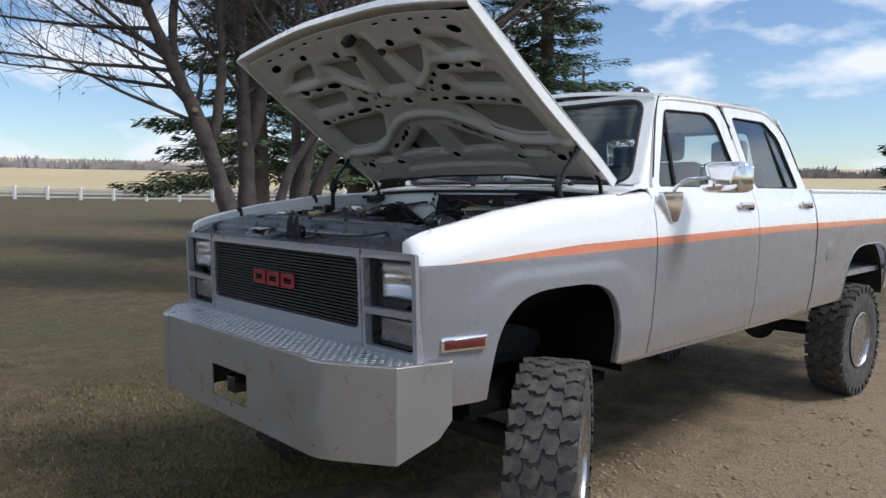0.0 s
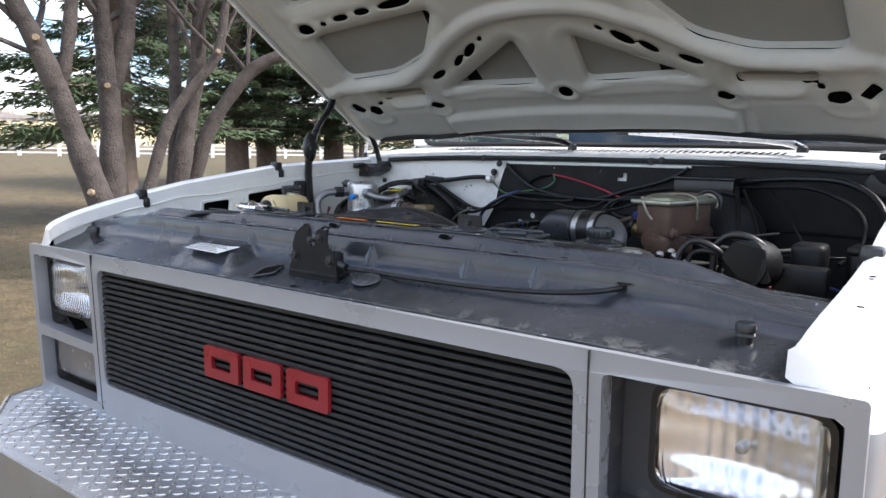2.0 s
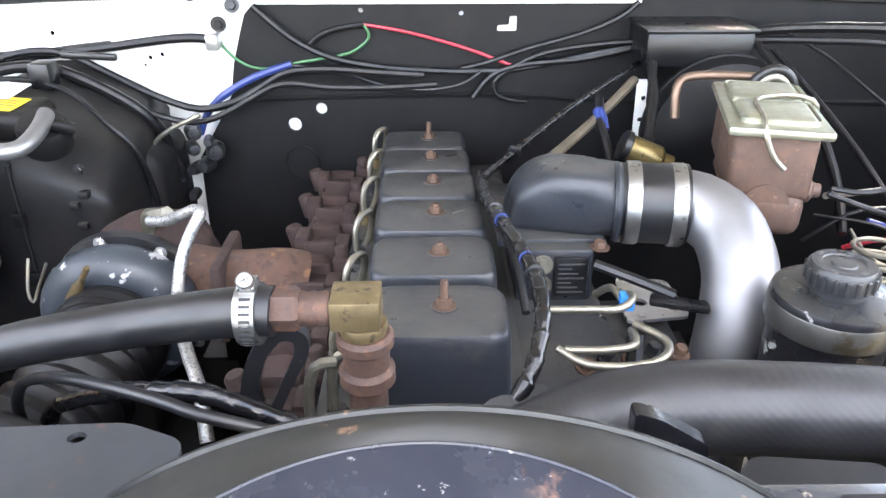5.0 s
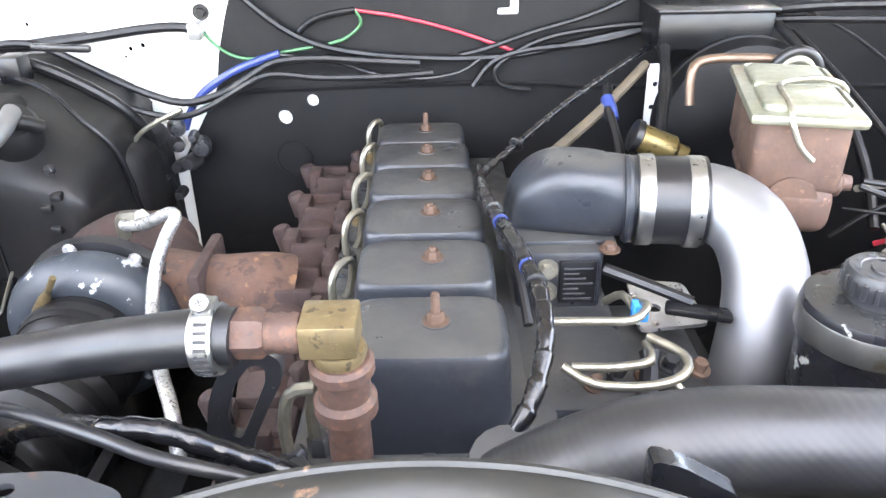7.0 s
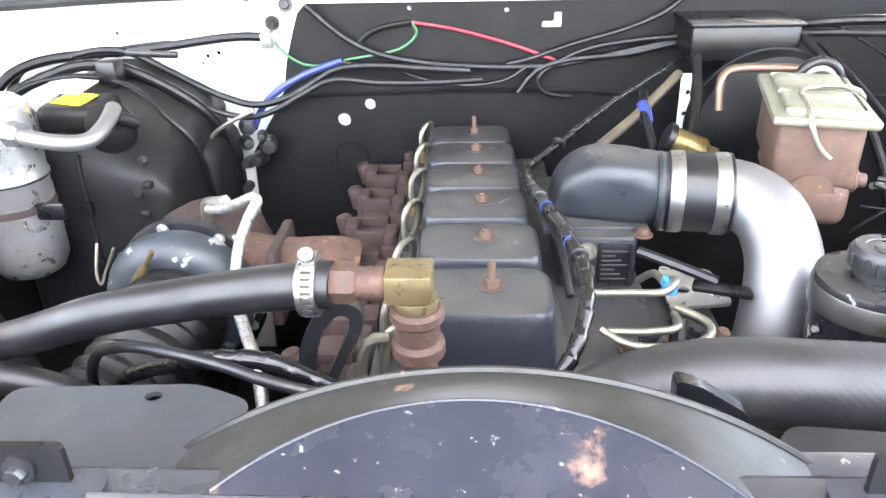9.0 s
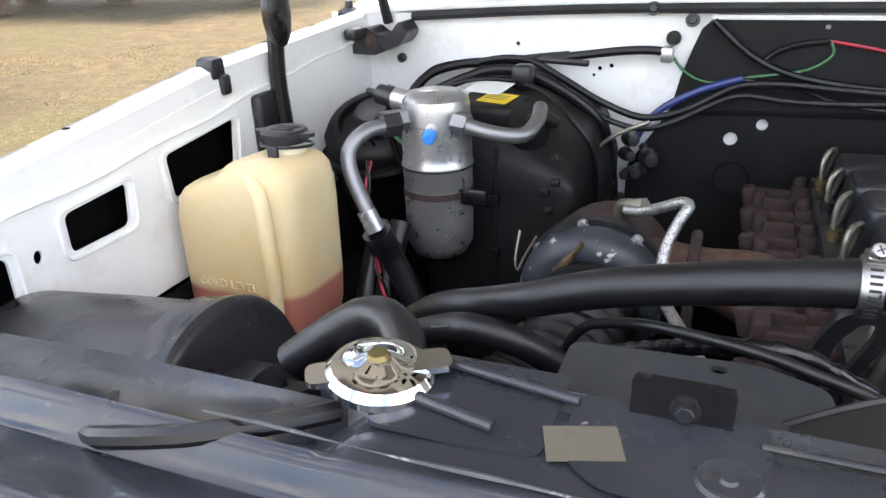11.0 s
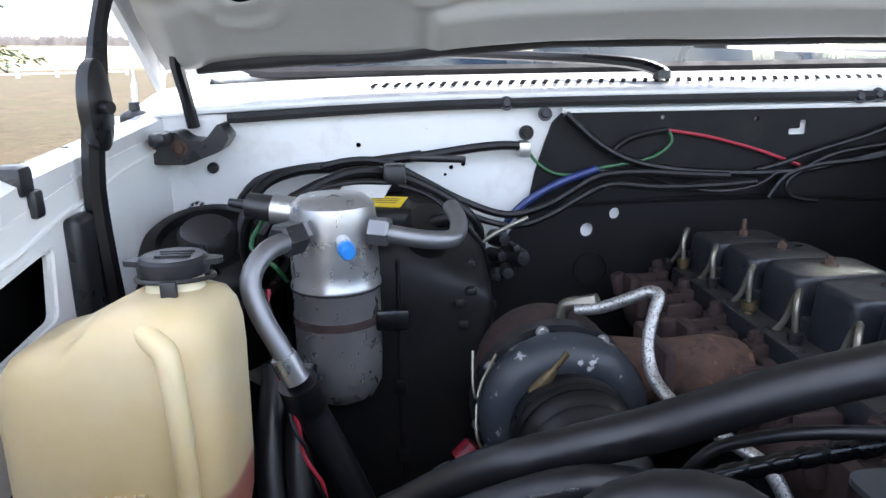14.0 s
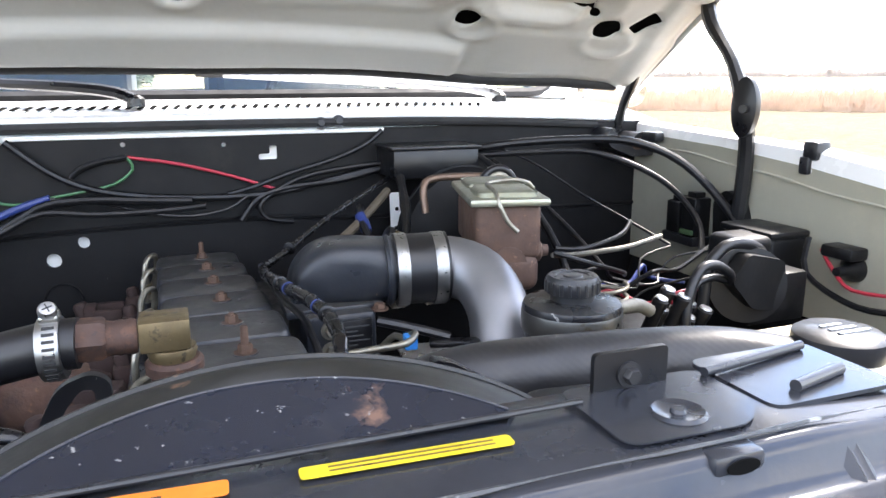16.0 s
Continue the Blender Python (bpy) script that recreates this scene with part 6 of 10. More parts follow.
for i in range(7):
    part("text_bar", box(0.150, 0.179 - 0.007 * (i % 3), 0.7522, 0.7532, 1.3125 + 0.0058 * i, 1.3143 + 0.0058 * i), PLATE_TEXT, cov, smooth=0)
for z in (1.346, 1.320):
    part("block_bolt", bolt_bm((0.133, 0.757, z), (0, -1, 0.1), 0.0075, 0.009), DULL_LINE, cov)
    part("bolt_washer", lathe([(0.0115, 0), (0.0115, 0.002), (0.006, 0.0022)], axis_to((0.133, 0.7568, z), (0, -1, 0)), 20), DULL_LINE, cov)


def elbow_bm():
    """A cast elbow: a rounded box that rises from its flange and turns into a round spigot."""
    def fun(u, v):
        x = 0.098 + 0.142 * u
        k = min(1.0, max(0.0, (x - 0.098) / 0.062))
        rise = math.sqrt(max(0.0, 1 - (1 - k) ** 2))
        spigot = min(1.0, max(0.0, (x - 0.185) / 0.035))
        half_y = 0.030 + 0.013 * rise
        top = 1.364 + 0.078 * (0.10 + 0.90 * rise)
        low = 1.362 - 0.003 * spigot
        q = 0.55 + 0.45 * spigot
        a = 2 * math.pi * v
        c, s = math.cos(a), math.sin(a)
        yc = 0.838 - 0.24 * max(0.0, x - 0.11)
        return (x, yc + half_y * math.copysign(abs(c) ** q, c), (top + low) / 2 + (top - low) / 2 * math.copysign(abs(s) ** q, s))
    bm = grid(fun, 30, 40)
    bmesh.ops.remove_doubles(bm, verts=bm.verts, dist=0.0004)
    bmesh.ops.holes_fill(bm, edges=[e for e in bm.edges if len(e.link_faces) == 1], sides=0)
    return bm


elbow = part("intake_elbow", elbow_bm(), ENGINE_BLACK, engine, "black cast intake elbow", smooth=50)
part("cast_mark", tube([(0.158 + 0.004 * math.cos(a), 0.789, 1.418 + 0.005 * math.sin(a)) for a in (0.4 + 0.45 * i for i in range(12))], 0.0008, 5, curved=False), ENGINE_BLACK, elbow)
part("elbow_flange", box(0.085, 0.205, 0.775, 0.91, 1.358, 1.368, 0.003), ENGINE_BLACK, elbow)
part("elbow_bead", lathe([(0.0430, -0.004), (0.0455, 0), (0.0430, 0.004)], axis_to((0.218, 0.803, 1.4005), (1, -0.16, 0.02)), 28), ENGINE_BLACK, elbow)
part("elbow_bolt", bolt_bm((0.196, 0.765, 1.362), (0, 0, 1), 0.007, 0.008), BOLT_RUST, elbow)

pipe = thing("charge_air_pipe", "aluminium charge pipe with a black rubber coupler and steel clamps", "pipe", at=(0.3, 0.7, 1.3))
part("coupler", tube([(0.227, 0.8015, 1.4005), (0.292, 0.7905, 1.402)], 0.0448, 28), RUBBER, pipe)
for a in (0.234, 0.281):
    part("clamp_band", lathe([(0.0460, -0.0075), (0.0466, -0.006), (0.0466, 0.006), (0.0460, 0.0075)], axis_to((a, 0.8003 - 0.166 * (a - 0.234), 1.4008), (1, -0.166, 0.02)), 34), STEEL, pipe)
    part("clamp_screw", box(-0.010, 0.010, -0.006, 0.006, -0.006, 0.006, 0.002, m=Matrix.Translation((a, 0.815, 1.352))), ZINC, pipe)
part("metal_pipe", tube([(0.280, 0.792, 1.402), (0.303, 0.785, 1.401), (0.326, 0.757, 1.390), (0.332, 0.717, 1.362), (0.326, 0.690, 1.322), (0.317, 0.674, 1.26), (0.310, 0.66, 1.14)], 0.0385, 28, 0.012), ALU, pipe)

# exhaust manifold, stepped cast ports
mani = part("exhaust_manifold", tube([(-0.142, 1.195, 1.232), (-0.146, 1.05, 1.236), (-0.150, 0.90, 1.240), (-0.150, 0.75, 1.236), (-0.142, 0.62, 1.226)], lambda t, l: 0.031 + 0.005 * math.sin(l * 56), 18), RUSTY, engine, "purple brown rusted exhaust manifold")


def port_bm(yc):
    """One cast port: a sloping runner, a raised pad with a recessed slot, and two lugs."""
    bm = tube([(-0.090, yc, 1.232), (-0.112, yc + 0.002, 1.240), (-0.142, yc + 0.010, 1.242)], lambda t, l: 0.027 + 0.006 * t, 16, 0.01)
    for dx, dy, w, d, z1 in ((-0.140, -0.026, 0.036, 0.011, 1.287), (-0.140, 0.026, 0.036, 0.011, 1.285), (-0.166, 0.0, 0.011, 0.036, 1.290), (-0.112, 0.0, 0.012, 0.036, 1.279)):
        join_into(bm, box(dx - w / 2 - 0.004, dx + w / 2 + 0.004, yc + dy - d / 2, yc + dy + d / 2, 1.238, z1, 0.0045, 2))
    join_into(bm, box(-0.168, -0.108, yc - 0.030, yc + 0.030, 1.236, 1.272, 0.005, 2))
    join_into(bm, lathe([(0.0125, 0), (0.012, 0.030), (0.009, 0.034), (0, 0.034)], axis_to((-0.176, yc + 0.022, 1.255), (-0.25, 0, 1)), 12))
    return bm


for i, yc in enumerate(COVER_Y):
    part("port", port_bm(yc + 0.018), RUSTY, mani)
    clampy = yc + 0.066
    part("port_lug", join_into(box(-0.118, -0.090, clampy - 0.016, clampy + 0.016, 1.225, 1.286, 0.006), lathe([(0.010, 0), (0.010, 0.012), (0.007, 0.016), (0, 0.016)], axis_to((-0.104, clampy, 1.284), (-0.2, 0, 1)), 8)), RUSTY, mani)
part("turbo_branch", tube([(-0.160, 0.865, 1.255), (-0.195, 0.860, 1.268), (-0.245, 0.868, 1.268), (-0.30, 0.885, 1.255)], lambda t, l: 0.044 + 0.006 * math.cos(t * 6), 20), RUST_ORANGE, mani, "orange scaled manifold branch", smooth=60)
part("branch_flange", box(-0.255, -0.240, 0.815, 0.925, 1.205, 1.312, 0.006), RUSTY, mani)
part("exhaust_front", box(-0.165, -0.10, 0.525, 0.60, 1.16, 1.27, 0.012), RUSTY, mani)
# injectors and their looping return lines
for i, yc in enumerate(COVER_Y):
    part("injector", lathe([(0.010, 0), (0.010, 0.022), (0.0075, 0.026), (0.0075, 0.034), (0.010, 0.036), (0.010, 0.046)], Matrix.Translation((-0.080, yc + 0.024, 1.268)), 10), BRASS if i % 2 else BLACK_DUSTY, engine)
    part("return_line", tube([(-0.080, yc + 0.024, 1.305), (-0.0815, yc + 0.026, 1.338), (-0.076, yc + 0.034, 1.354), (-0.066, yc + 0.048, 1.356), (-0.064, yc + 0.060, 1.342), (-0.070, yc + 0.068, 1.310), (-0.082, yc + 0.078, 1.288)], 0.0042, 8, 0.008), ZINC if i % 3 else DULL_LINE, engine)
    part("line_nut", lathe([(0.0090, 0), (0.0090, 0.014), (0.006, 0.017)], axis_to((-0.0845, yc + 0.080, 1.282), (0.1, -0.1, 1)), 6), BLACK_DUSTY, engine)
part("lifting_eye", plate(rounded([(-0.152, 1.235), (-0.122, 1.235), (-0.118, 1.318), (-0.103, 1.352), (-0.086, 1.384), (-0.086, 1.402), (-0.100, 1.410), (-0.124, 1.402), (-0.141, 1.372), (-0.150, 1.330)], 0.018), [rounded([(-0.130, 1.332), (-0.123, 1.330), (-0.108, 1.362), (-0.098, 1.384), (-0.098, 1.396), (-0.108, 1.397), (-0.122, 1.380), (-0.131, 1.352)], 0.008)], 0.010, lambda a, b, c: (a, 0.540 + c, b)), BLACK_DUSTY, engine, "worn black steel lifting eye")
for k, (x, y) in enumerate(((-0.088, 0.545), (-0.070, 0.560))):
    part("oil_line", tube([(x, y, 1.27), (x - 0.004, y, 1.33), (x + 0.004, y - 0.002, 1.368), (x + 0.022, y, 1.372)], 0.005, 8), ZINC, engine)
    part("line_nut", lathe([(0.0105, 0), (0.0105, 0.022), (0.007, 0.026)], Matrix.Translation((x, y, 1.288)), 6), BLACK_DUSTY, engine)
# high pressure pump lines and linkage
pump = part("injection_pump", box(0.19, 0.29, 0.56, 0.82, 1.09, 1.27, 0.02), ENGINE_BLACK, engine, "black injection pump")
for k, pts in enumerate((
        [(0.115, 0.655, 1.352), (0.155, 0.645, 1.358), (0.190, 0.640, 1.362), (0.205, 0.655, 1.366), (0.203, 0.685, 1.352)],
        [(0.125, 0.600, 1.345), (0.150, 0.585, 1.338), (0.195, 0.580, 1.340), (0.222, 0.590, 1.344), (0.226, 0.612, 1.346), (0.205, 0.640, 1.345)],
        [(0.135, 0.612, 1.335), (0.170, 0.608, 1.337), (0.200, 0.612, 1.340), (0.203, 0.640, 1.338)],
        [(0.185, 0.720, 1.330), (0.195, 0.700, 1.350), (0.200, 0.672, 1.352)],
        [(0.215, 0.600, 1.33), (0.232, 0.585, 1.31), (0.240, 0.575, 1.27)])):
    part("fuel_line", tube(pts, 0.0040, 10, 0.008), ZINC, pump)
part("line_clip", box(0.196, 0.210, 0.660, 0.674, 1.345, 1.362, 0.002), BLUE_CAP, pump)
part("throttle_lever", tube([(0.185, 0.735, 1.358), (0.225, 0.715, 1.350), (0.262, 0.700, 1.340)], 0.006, 8), BLACK_SATIN, pump)
part("lever_pad", box(-0.030, 0.030, -0.009, 0.009, -0.004, 0.004, 0.003, m=Matrix.Translation((0.265, 0.690, 1.336)) @ Matrix.Rotation(radians(-18), 4, "Z")), BLACK_SATIN, pump)
part("side_cover", plate(rounded([(0.225, 0.73), (0.30, 0.74), (0.295, 0.82), (0.235, 0.83)], 0.01), [ellipse(0.25, 0.77, 0.008, 0.008), ellipse(0.275, 0.79, 0.005, 0.005)], 0.004, lambda a, b, c: (a, b, 1.285 + c)), ALU_DULL, pump)
part("yellow_solenoid", lathe([(0.0, -0.004), (0.016, -0.004), (0.0185, 0), (0.0185, 0.05), (0.012, 0.056), (0.012, 0.07)], axis_to((0.278, 1.01, 1.394), (0.9, -0.1, -0.35)), 18), GOLD_PART, pump)
part("solenoid_ring", lathe([(0.0185, -0.006), (0.0215, -0.004), (0.0215, 0.004), (0.0185, 0.006)], axis_to((0.278, 1.01, 1.394), (0.9, -0.1, -0.35)), 22), BLACK_SATIN, pump)
for k in range(5):
    part("banjo_bolt", bolt_bm((0.16 + 0.022 * k, 0.63 + 0.01 * (k % 2), 1.30 + 0.004 * k), (0.2, -0.2, 1), 0.007, 0.010), BLACK_DUSTY if k % 2 else BOLT_RUST, pump)

# turbocharger
turbo = thing("turbocharger", "black turbocharger with a chipped compressor housing", "turbocharger", at=(-0.37, 0.82, 1.24))
CHIPPED = material("chipped dark blue cast paint", (0.022, 0.028, 0.036), 0.45, coarse=12, vary=0.3, bump=0.3, spots=[(30, 0.60, 0.025, (0.34, 0.345, 0.35)), (90, 0.68, 0.03, (0.32, 0.32, 0.32))])
part("compressor_housing", tube([(-0.370 + (0.066 + 0.004 * math.sin(a)) * math.cos(a), 0.825, 1.240 + 0.066 * math.sin(a)) for a in (math.pi * 2 * i / 40 for i in range(41))], lambda t, l: 0.0335 - 0.006 * t, 18, curved=False), CHIPPED, turbo)
part("compressor_back", lathe([(0.03, 0), (0.098, 0.004), (0.100, 0.018), (0.07, 0.026), (0.05, 0.06)], axis_to((-0.370, 0.848, 1.240), (0, 1, 0)), 36), BLACK_DUSTY, turbo)
part("compressor_throat", lathe([(0.040, -0.02), (0.058, -0.02), (0.058, 0.03), (0.040, 0.03)], axis_to((-0.370, 0.80, 1.240), (0, 1, 0)), 28), CHIPPED, turbo)
part("turbine_housing", lathe([(0.03, 0), (0.078, 0.006), (0.092, 0.04), (0.085, 0.075), (0.05, 0.09), (0.045, 0.16)], axis_to((-0.365, 0.892, 1.240), (0, 1, 0)), 32), RUSTY, turbo)
for a in range(8):
    t = a * math.pi / 4 + 0.2
    part("housing_bolt", bolt_bm((-0.370 + 0.094 * math.cos(t), 0.846, 1.240 + 0.094 * math.sin(t)), (0, -1, 0), 0.005, 0.006), ALU_DULL, turbo)
part("oil_feed_elbow", tube([(-0.352, 0.905, 1.295), (-0.352, 0.905, 1.330), (-0.345, 0.900, 1.345), (-0.320, 0.885, 1.350)], 0.0085, 10), ZINC, turbo)
part("brass_probe", tube([(-0.410, 0.790, 1.285), (-0.395, 0.785, 1.305), (-0.376, 0.780, 1.334)], lambda t, l: 0.007 if t < 0.5 else 0.0035, 10), BRASS, turbo)
part("wire_clip", tube([(-0.470, 0.830, 1.320), (-0.472, 0.815, 1.285), (-0.468, 0.812, 1.270), (-0.462, 0.820, 1.285), (-0.445, 0.822, 1.318)], 0.0018, 6), ZINC, turbo)
part("wire_clip", tube([(-0.466, 0.830, 1.255), (-0.468, 0.815, 1.225), (-0.460, 0.812, 1.208), (-0.448, 0.820, 1.225), (-0.430, 0.815, 1.18)], 0.0018, 6), ZINC, turbo)
braid = thing("oil_feed_hose", "braided steel oil hose looping over the turbocharger", "hose", at=(-0.27, 0.8, 1.3))
part("braided_hose", tube([(-0.340, 0.884, 1.343), (-0.313, 0.870, 1.350), (-0.285, 0.853, 1.366), (-0.268, 0.845, 1.375), (-0.259, 0.836, 1.374), (-0.268, 0.824, 1.358), (-0.279, 0.808, 1.330), (-0.281, 0.785, 1.302), (-0.270, 0.745, 1.285), (-0.245, 0.69, 1.278), (-0.222, 0.645, 1.268), (-0.21, 0.61, 1.23)], 0.0072, 12, 0.01), BRAID, braid)
part("ferrule", lathe([(0.0105, 0), (0.0105, 0.026)], axis_to((-0.336, 0.893, 1.346), (0.8, -0.5, 0.3)), 6), ZINC, braid)

# air intake tract
bellows = thing("intake_hose", "black corrugated rubber intake hose from the turbocharger", "hose", at=(-0.42, 0.6, 1.2))
part("corrugated_hose", tube([(-0.370, 0.800, 1.240), (-0.367, 0.74, 1.237), (-0.374, 0.67, 1.226), (-0.402, 0.60, 1.213), (-0.455, 0.545, 1.205), (-0.52, 0.49, 1.208), (-0.57, 0.435, 1.232), (-0.60, 0.408, 1.252)], lambda t, l: 0.060 + (0.0035 * math.cos(l * 2 * math.pi / 0.022) if 0.10 < t < 0.95 else 0.004), 32, 0.0045), BLACK_DEEP, bellows)
part("hose_cuff", lathe([(0.0655, -0.016), (0.067, -0.012), (0.067, 0.012), (0.0655, 0.016)], axis_to((-0.3685, 0.775, 1.239), (0, 1, 0.05)), 36), BLACK_DEEP, bellows)
part("cuff_band", lathe([(0.0675, -0.006), (0.068, 0), (0.0675, 0.006)], axis_to((-0.3685, 0.775, 1.239), (0, 1, 0.05)), 36), BLACK_SATIN, bellows)
AIR_CAN = material("scuffed canister paint", (0.020, 0.020, 0.0225), 0.30, coarse=6, vary=0.35, dust=0.35, dust_colour=(0.055, 0.053, 0.050), bump=0.18, spots=[(60, 0.70, 0.03, (0.14, 0.135, 0.125)), (190, 0.69, 0.03, (0.30, 0.29, 0.27))])
aircan = thing("air_filter_housing", "scuffed black cylindrical air filter housing", "air filter", at=(-0.75, 0.40, 1.2))
can_way = Vector((1, 0.02, 0.085))
part("canister", lathe([(0, 0), (0.085, 0.0), (0.104, 0.006), (0.115, 0.022), (0.116, 0.13), (0.115, 0.20), (0.115, 0.225)], axis_to((-0.898, 0.400, 1.246), can_way), 56), AIR_CAN, aircan)
part("end_cap", lathe([(0.113, 0.226), (0.118, 0.228), (0.1205, 0.231), (0.1195, 0.236), (0.1185, 0.240), (0.1185, 0.258), (0.1200, 0.260), (0.1240, 0.264), (0.1240, 0.272), (0.120, 0.276), (0.112, 0.278), (0.09, 0.280), (0.062, 0.281), (0.06, 0.31), (0, 0.31)], axis_to((-0.898, 0.400, 1.246), can_way), 56), AIR_CAN, aircan, "ribbed end cap")
part("clamp_band", lathe([(0.0655, -0.007), (0.0658, 0.007)], axis_to((-0.580, 0.411, 1.252), (1, -0.3, -0.2)), 30), BLACK_SATIN, aircan)

# accumulator
ACX, ACY = -0.622, 0.918
acc = thing("accumulator", "dull aluminium air conditioning accumulator can with a blue cap", "accumulator", at=(ACX, ACY, 1.23))
can = part("can", lathe([(0.0, 1.230), (0.026, 1.231), (0.042, 1.240), (0.050, 1.256), (0.0515, 1.29), (0.0515, 1.372), (0.0535, 1.376), (0.0535, 1.381), (0.0515, 1.385), (0.052, 1.40), (0.050, 1.43), (0.0505, 1.455), (0.048, 1.474), (0.038, 1.483), (0.0, 1.485)], Matrix.Translation((ACX, ACY, 0)), 40), ALU_DULL, acc)
part("strap", lathe([(0.0528, -0.005), (0.0532, 0.005)], Matrix.Translation((ACX, ACY, 1.338)), 36), RUSTY, can, "rusty mounting strap")
part("rim_groove", lathe([(0.0538, 1.3755), (0.0541, 1.3770), (0.0538, 1.3785)], Matrix.Translation((ACX, ACY, 0)), 40), BLACK_DUSTY, can)
part("strap_ear", box(ACX + 0.045, ACX + 0.085, ACY - 0.03, ACY - 0.024, 1.325, 1.350, 0.004), BLACK_SATIN, can)
part("service_port", tube([(ACX + 0.012, ACY - 0.045, 1.440), (ACX + 0.016, ACY - 0.066, 1.436)], 0.0085, 12), ALU_DULL, can)
part("service_cap", lathe([(0.0098, 0), (0.0098, 0.003), (0.0085, 0.004), (0.0085, 0.014), (0.0065, 0.0165), (0, 0.0165)], axis_to((ACX + 0.0165, ACY - 0.064, 1.436), (0.2, -0.95, -0.15)), 16), BLUE_CAP, can, "blue service port cap")
for dx, way in ((-0.030, (-0.75, -0.65, 0)), (0.044, (0.9, -0.3, -0.05))):
    part("union_nut", lathe([(0.0165, 0), (0.0165, 0.020), (0.013, 0.023)], axis_to((ACX + dx, ACY - 0.034, 1.448), way), 6), ALU, can)
part("switch_ring", lathe([(0.017, 0), (0.018, 0.03), (0.012, 0.032)], axis_to((ACX - 0.040, ACY + 0.01, 1.462), (-0.9, 0.2, 0.12)), 18), ALU_DULL, can)
part("pressure_switch", lathe([(0.014, 0.030), (0.016, 0.035), (0.015, 0.062), (0.006, 0.066), (0.005, 0.085)], axis_to((ACX - 0.040, ACY + 0.01, 1.462), (-0.9, 0.2, 0.12)), 14), BLACK_DUSTY, can)
part("outlet_pipe", tube([(ACX + 0.060, ACY - 0.040, 1.446), (ACX + 0.105, ACY - 0.040, 1.437), (ACX + 0.138, ACY - 0.025, 1.434), (ACX + 0.148, ACY + 0.010, 1.445), (ACX + 0.142, ACY + 0.05, 1.455)], 0.0106, 14, 0.01), ALU, acc)
part("inlet_pipe", tube([(ACX - 0.040, ACY - 0.070, 1.449), (ACX - 0.062, ACY - 0.105, 1.446), (ACX - 0.075, ACY - 0.130, 1.425), (ACX - 0.068, ACY - 0.140, 1.395), (ACX - 0.045, ACY - 0.148, 1.350), (ACX - 0.038, ACY - 0.150, 1.332)], 0.0108, 14, 0.01), ALU, acc)
part("pipe_sleeve", tube([(ACX - 0.046, ACY - 0.149, 1.350), (ACX - 0.034, ACY - 0.148, 1.322)], 0.0132, 12), ALU_DULL, acc)
part("black_union", lathe([(0.019, 0), (0.019, 0.026), (0.015, 0.030)], axis_to((ACX - 0.036, ACY - 0.055, 1.449), (-0.6, -0.8, 0)), 6), BLACK_DUSTY, acc)
suction = thing("suction_hose", "thick black air conditioning hose running down into the bay", "hose", at=(-0.62, 0.72, 1.1))
part("hose_body", tube([(-0.657, 0.772, 1.318), (-0.645, 0.793, 1.272), (-0.618, 0.800, 1.204), (-0.588, 0.800, 1.126), (-0.55, 0.80, 1.02), (-0.53, 0.80, 0.92)], 0.0172, 16), RUBBER, suction)
part("crimp_collar", lathe([(0.0205, -0.014), (0.0212, -0.010), (0.0212, 0.010), (0.0205, 0.014)], axis_to((-0.654, 0.778, 1.306), (0.2, 0.35, -1)), 18), BLACK_SATIN, suction)
part("crimp_collar", lathe([(0.0195, -0.006), (0.0200, 0.0), (0.0195, 0.006)], axis_to((-0.649, 0.787, 1.287), (0.22, 0.35, -1)), 18), BLACK_SATIN, suction)
for k, off in enumerate((0.0, 0.03)):
    lower = thing("coolant_hose", "black rubber hose running down beside the tank", "hose", "hoses beside the tank", at=(-0.69 + off, 0.8, 1.0))
    part("hose_body", tube([(-0.690 + off, 0.86, 1.30), (-0.695 + off, 0.80, 1.20), (-0.675 + off, 0.74, 1.08), (-0.66 + off, 0.70, 0.98)], 0.016, 12), RUBBER, lower)

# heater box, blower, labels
HEATER = material("dusty moulded heater plastic", (0.007, 0.007, 0.0078), 0.5, coarse=7, vary=0.4, dust=0.4, dust_colour=(0.020, 0.018, 0.016), bump=0.3, spec=0.25, top_light_dust=(0.042, 0.041, 0.038), spots=[(40, 0.72, 0.05, (0.10, 0.09, 0.08))])
heater = thing("heater_box", "black moulded heater and evaporator housing on the firewall", "heater box", at=(-0.54, 1.1, 1.0))


def lid_fall(x):
    """The lid is highest in the middle and falls away to both sides."""
    return 0.058 * max(0.0, (x + 0.545) / 0.118) ** 1.15 + 0.030 * max(0.0, (-0.585 - x) / 0.082) ** 1.3


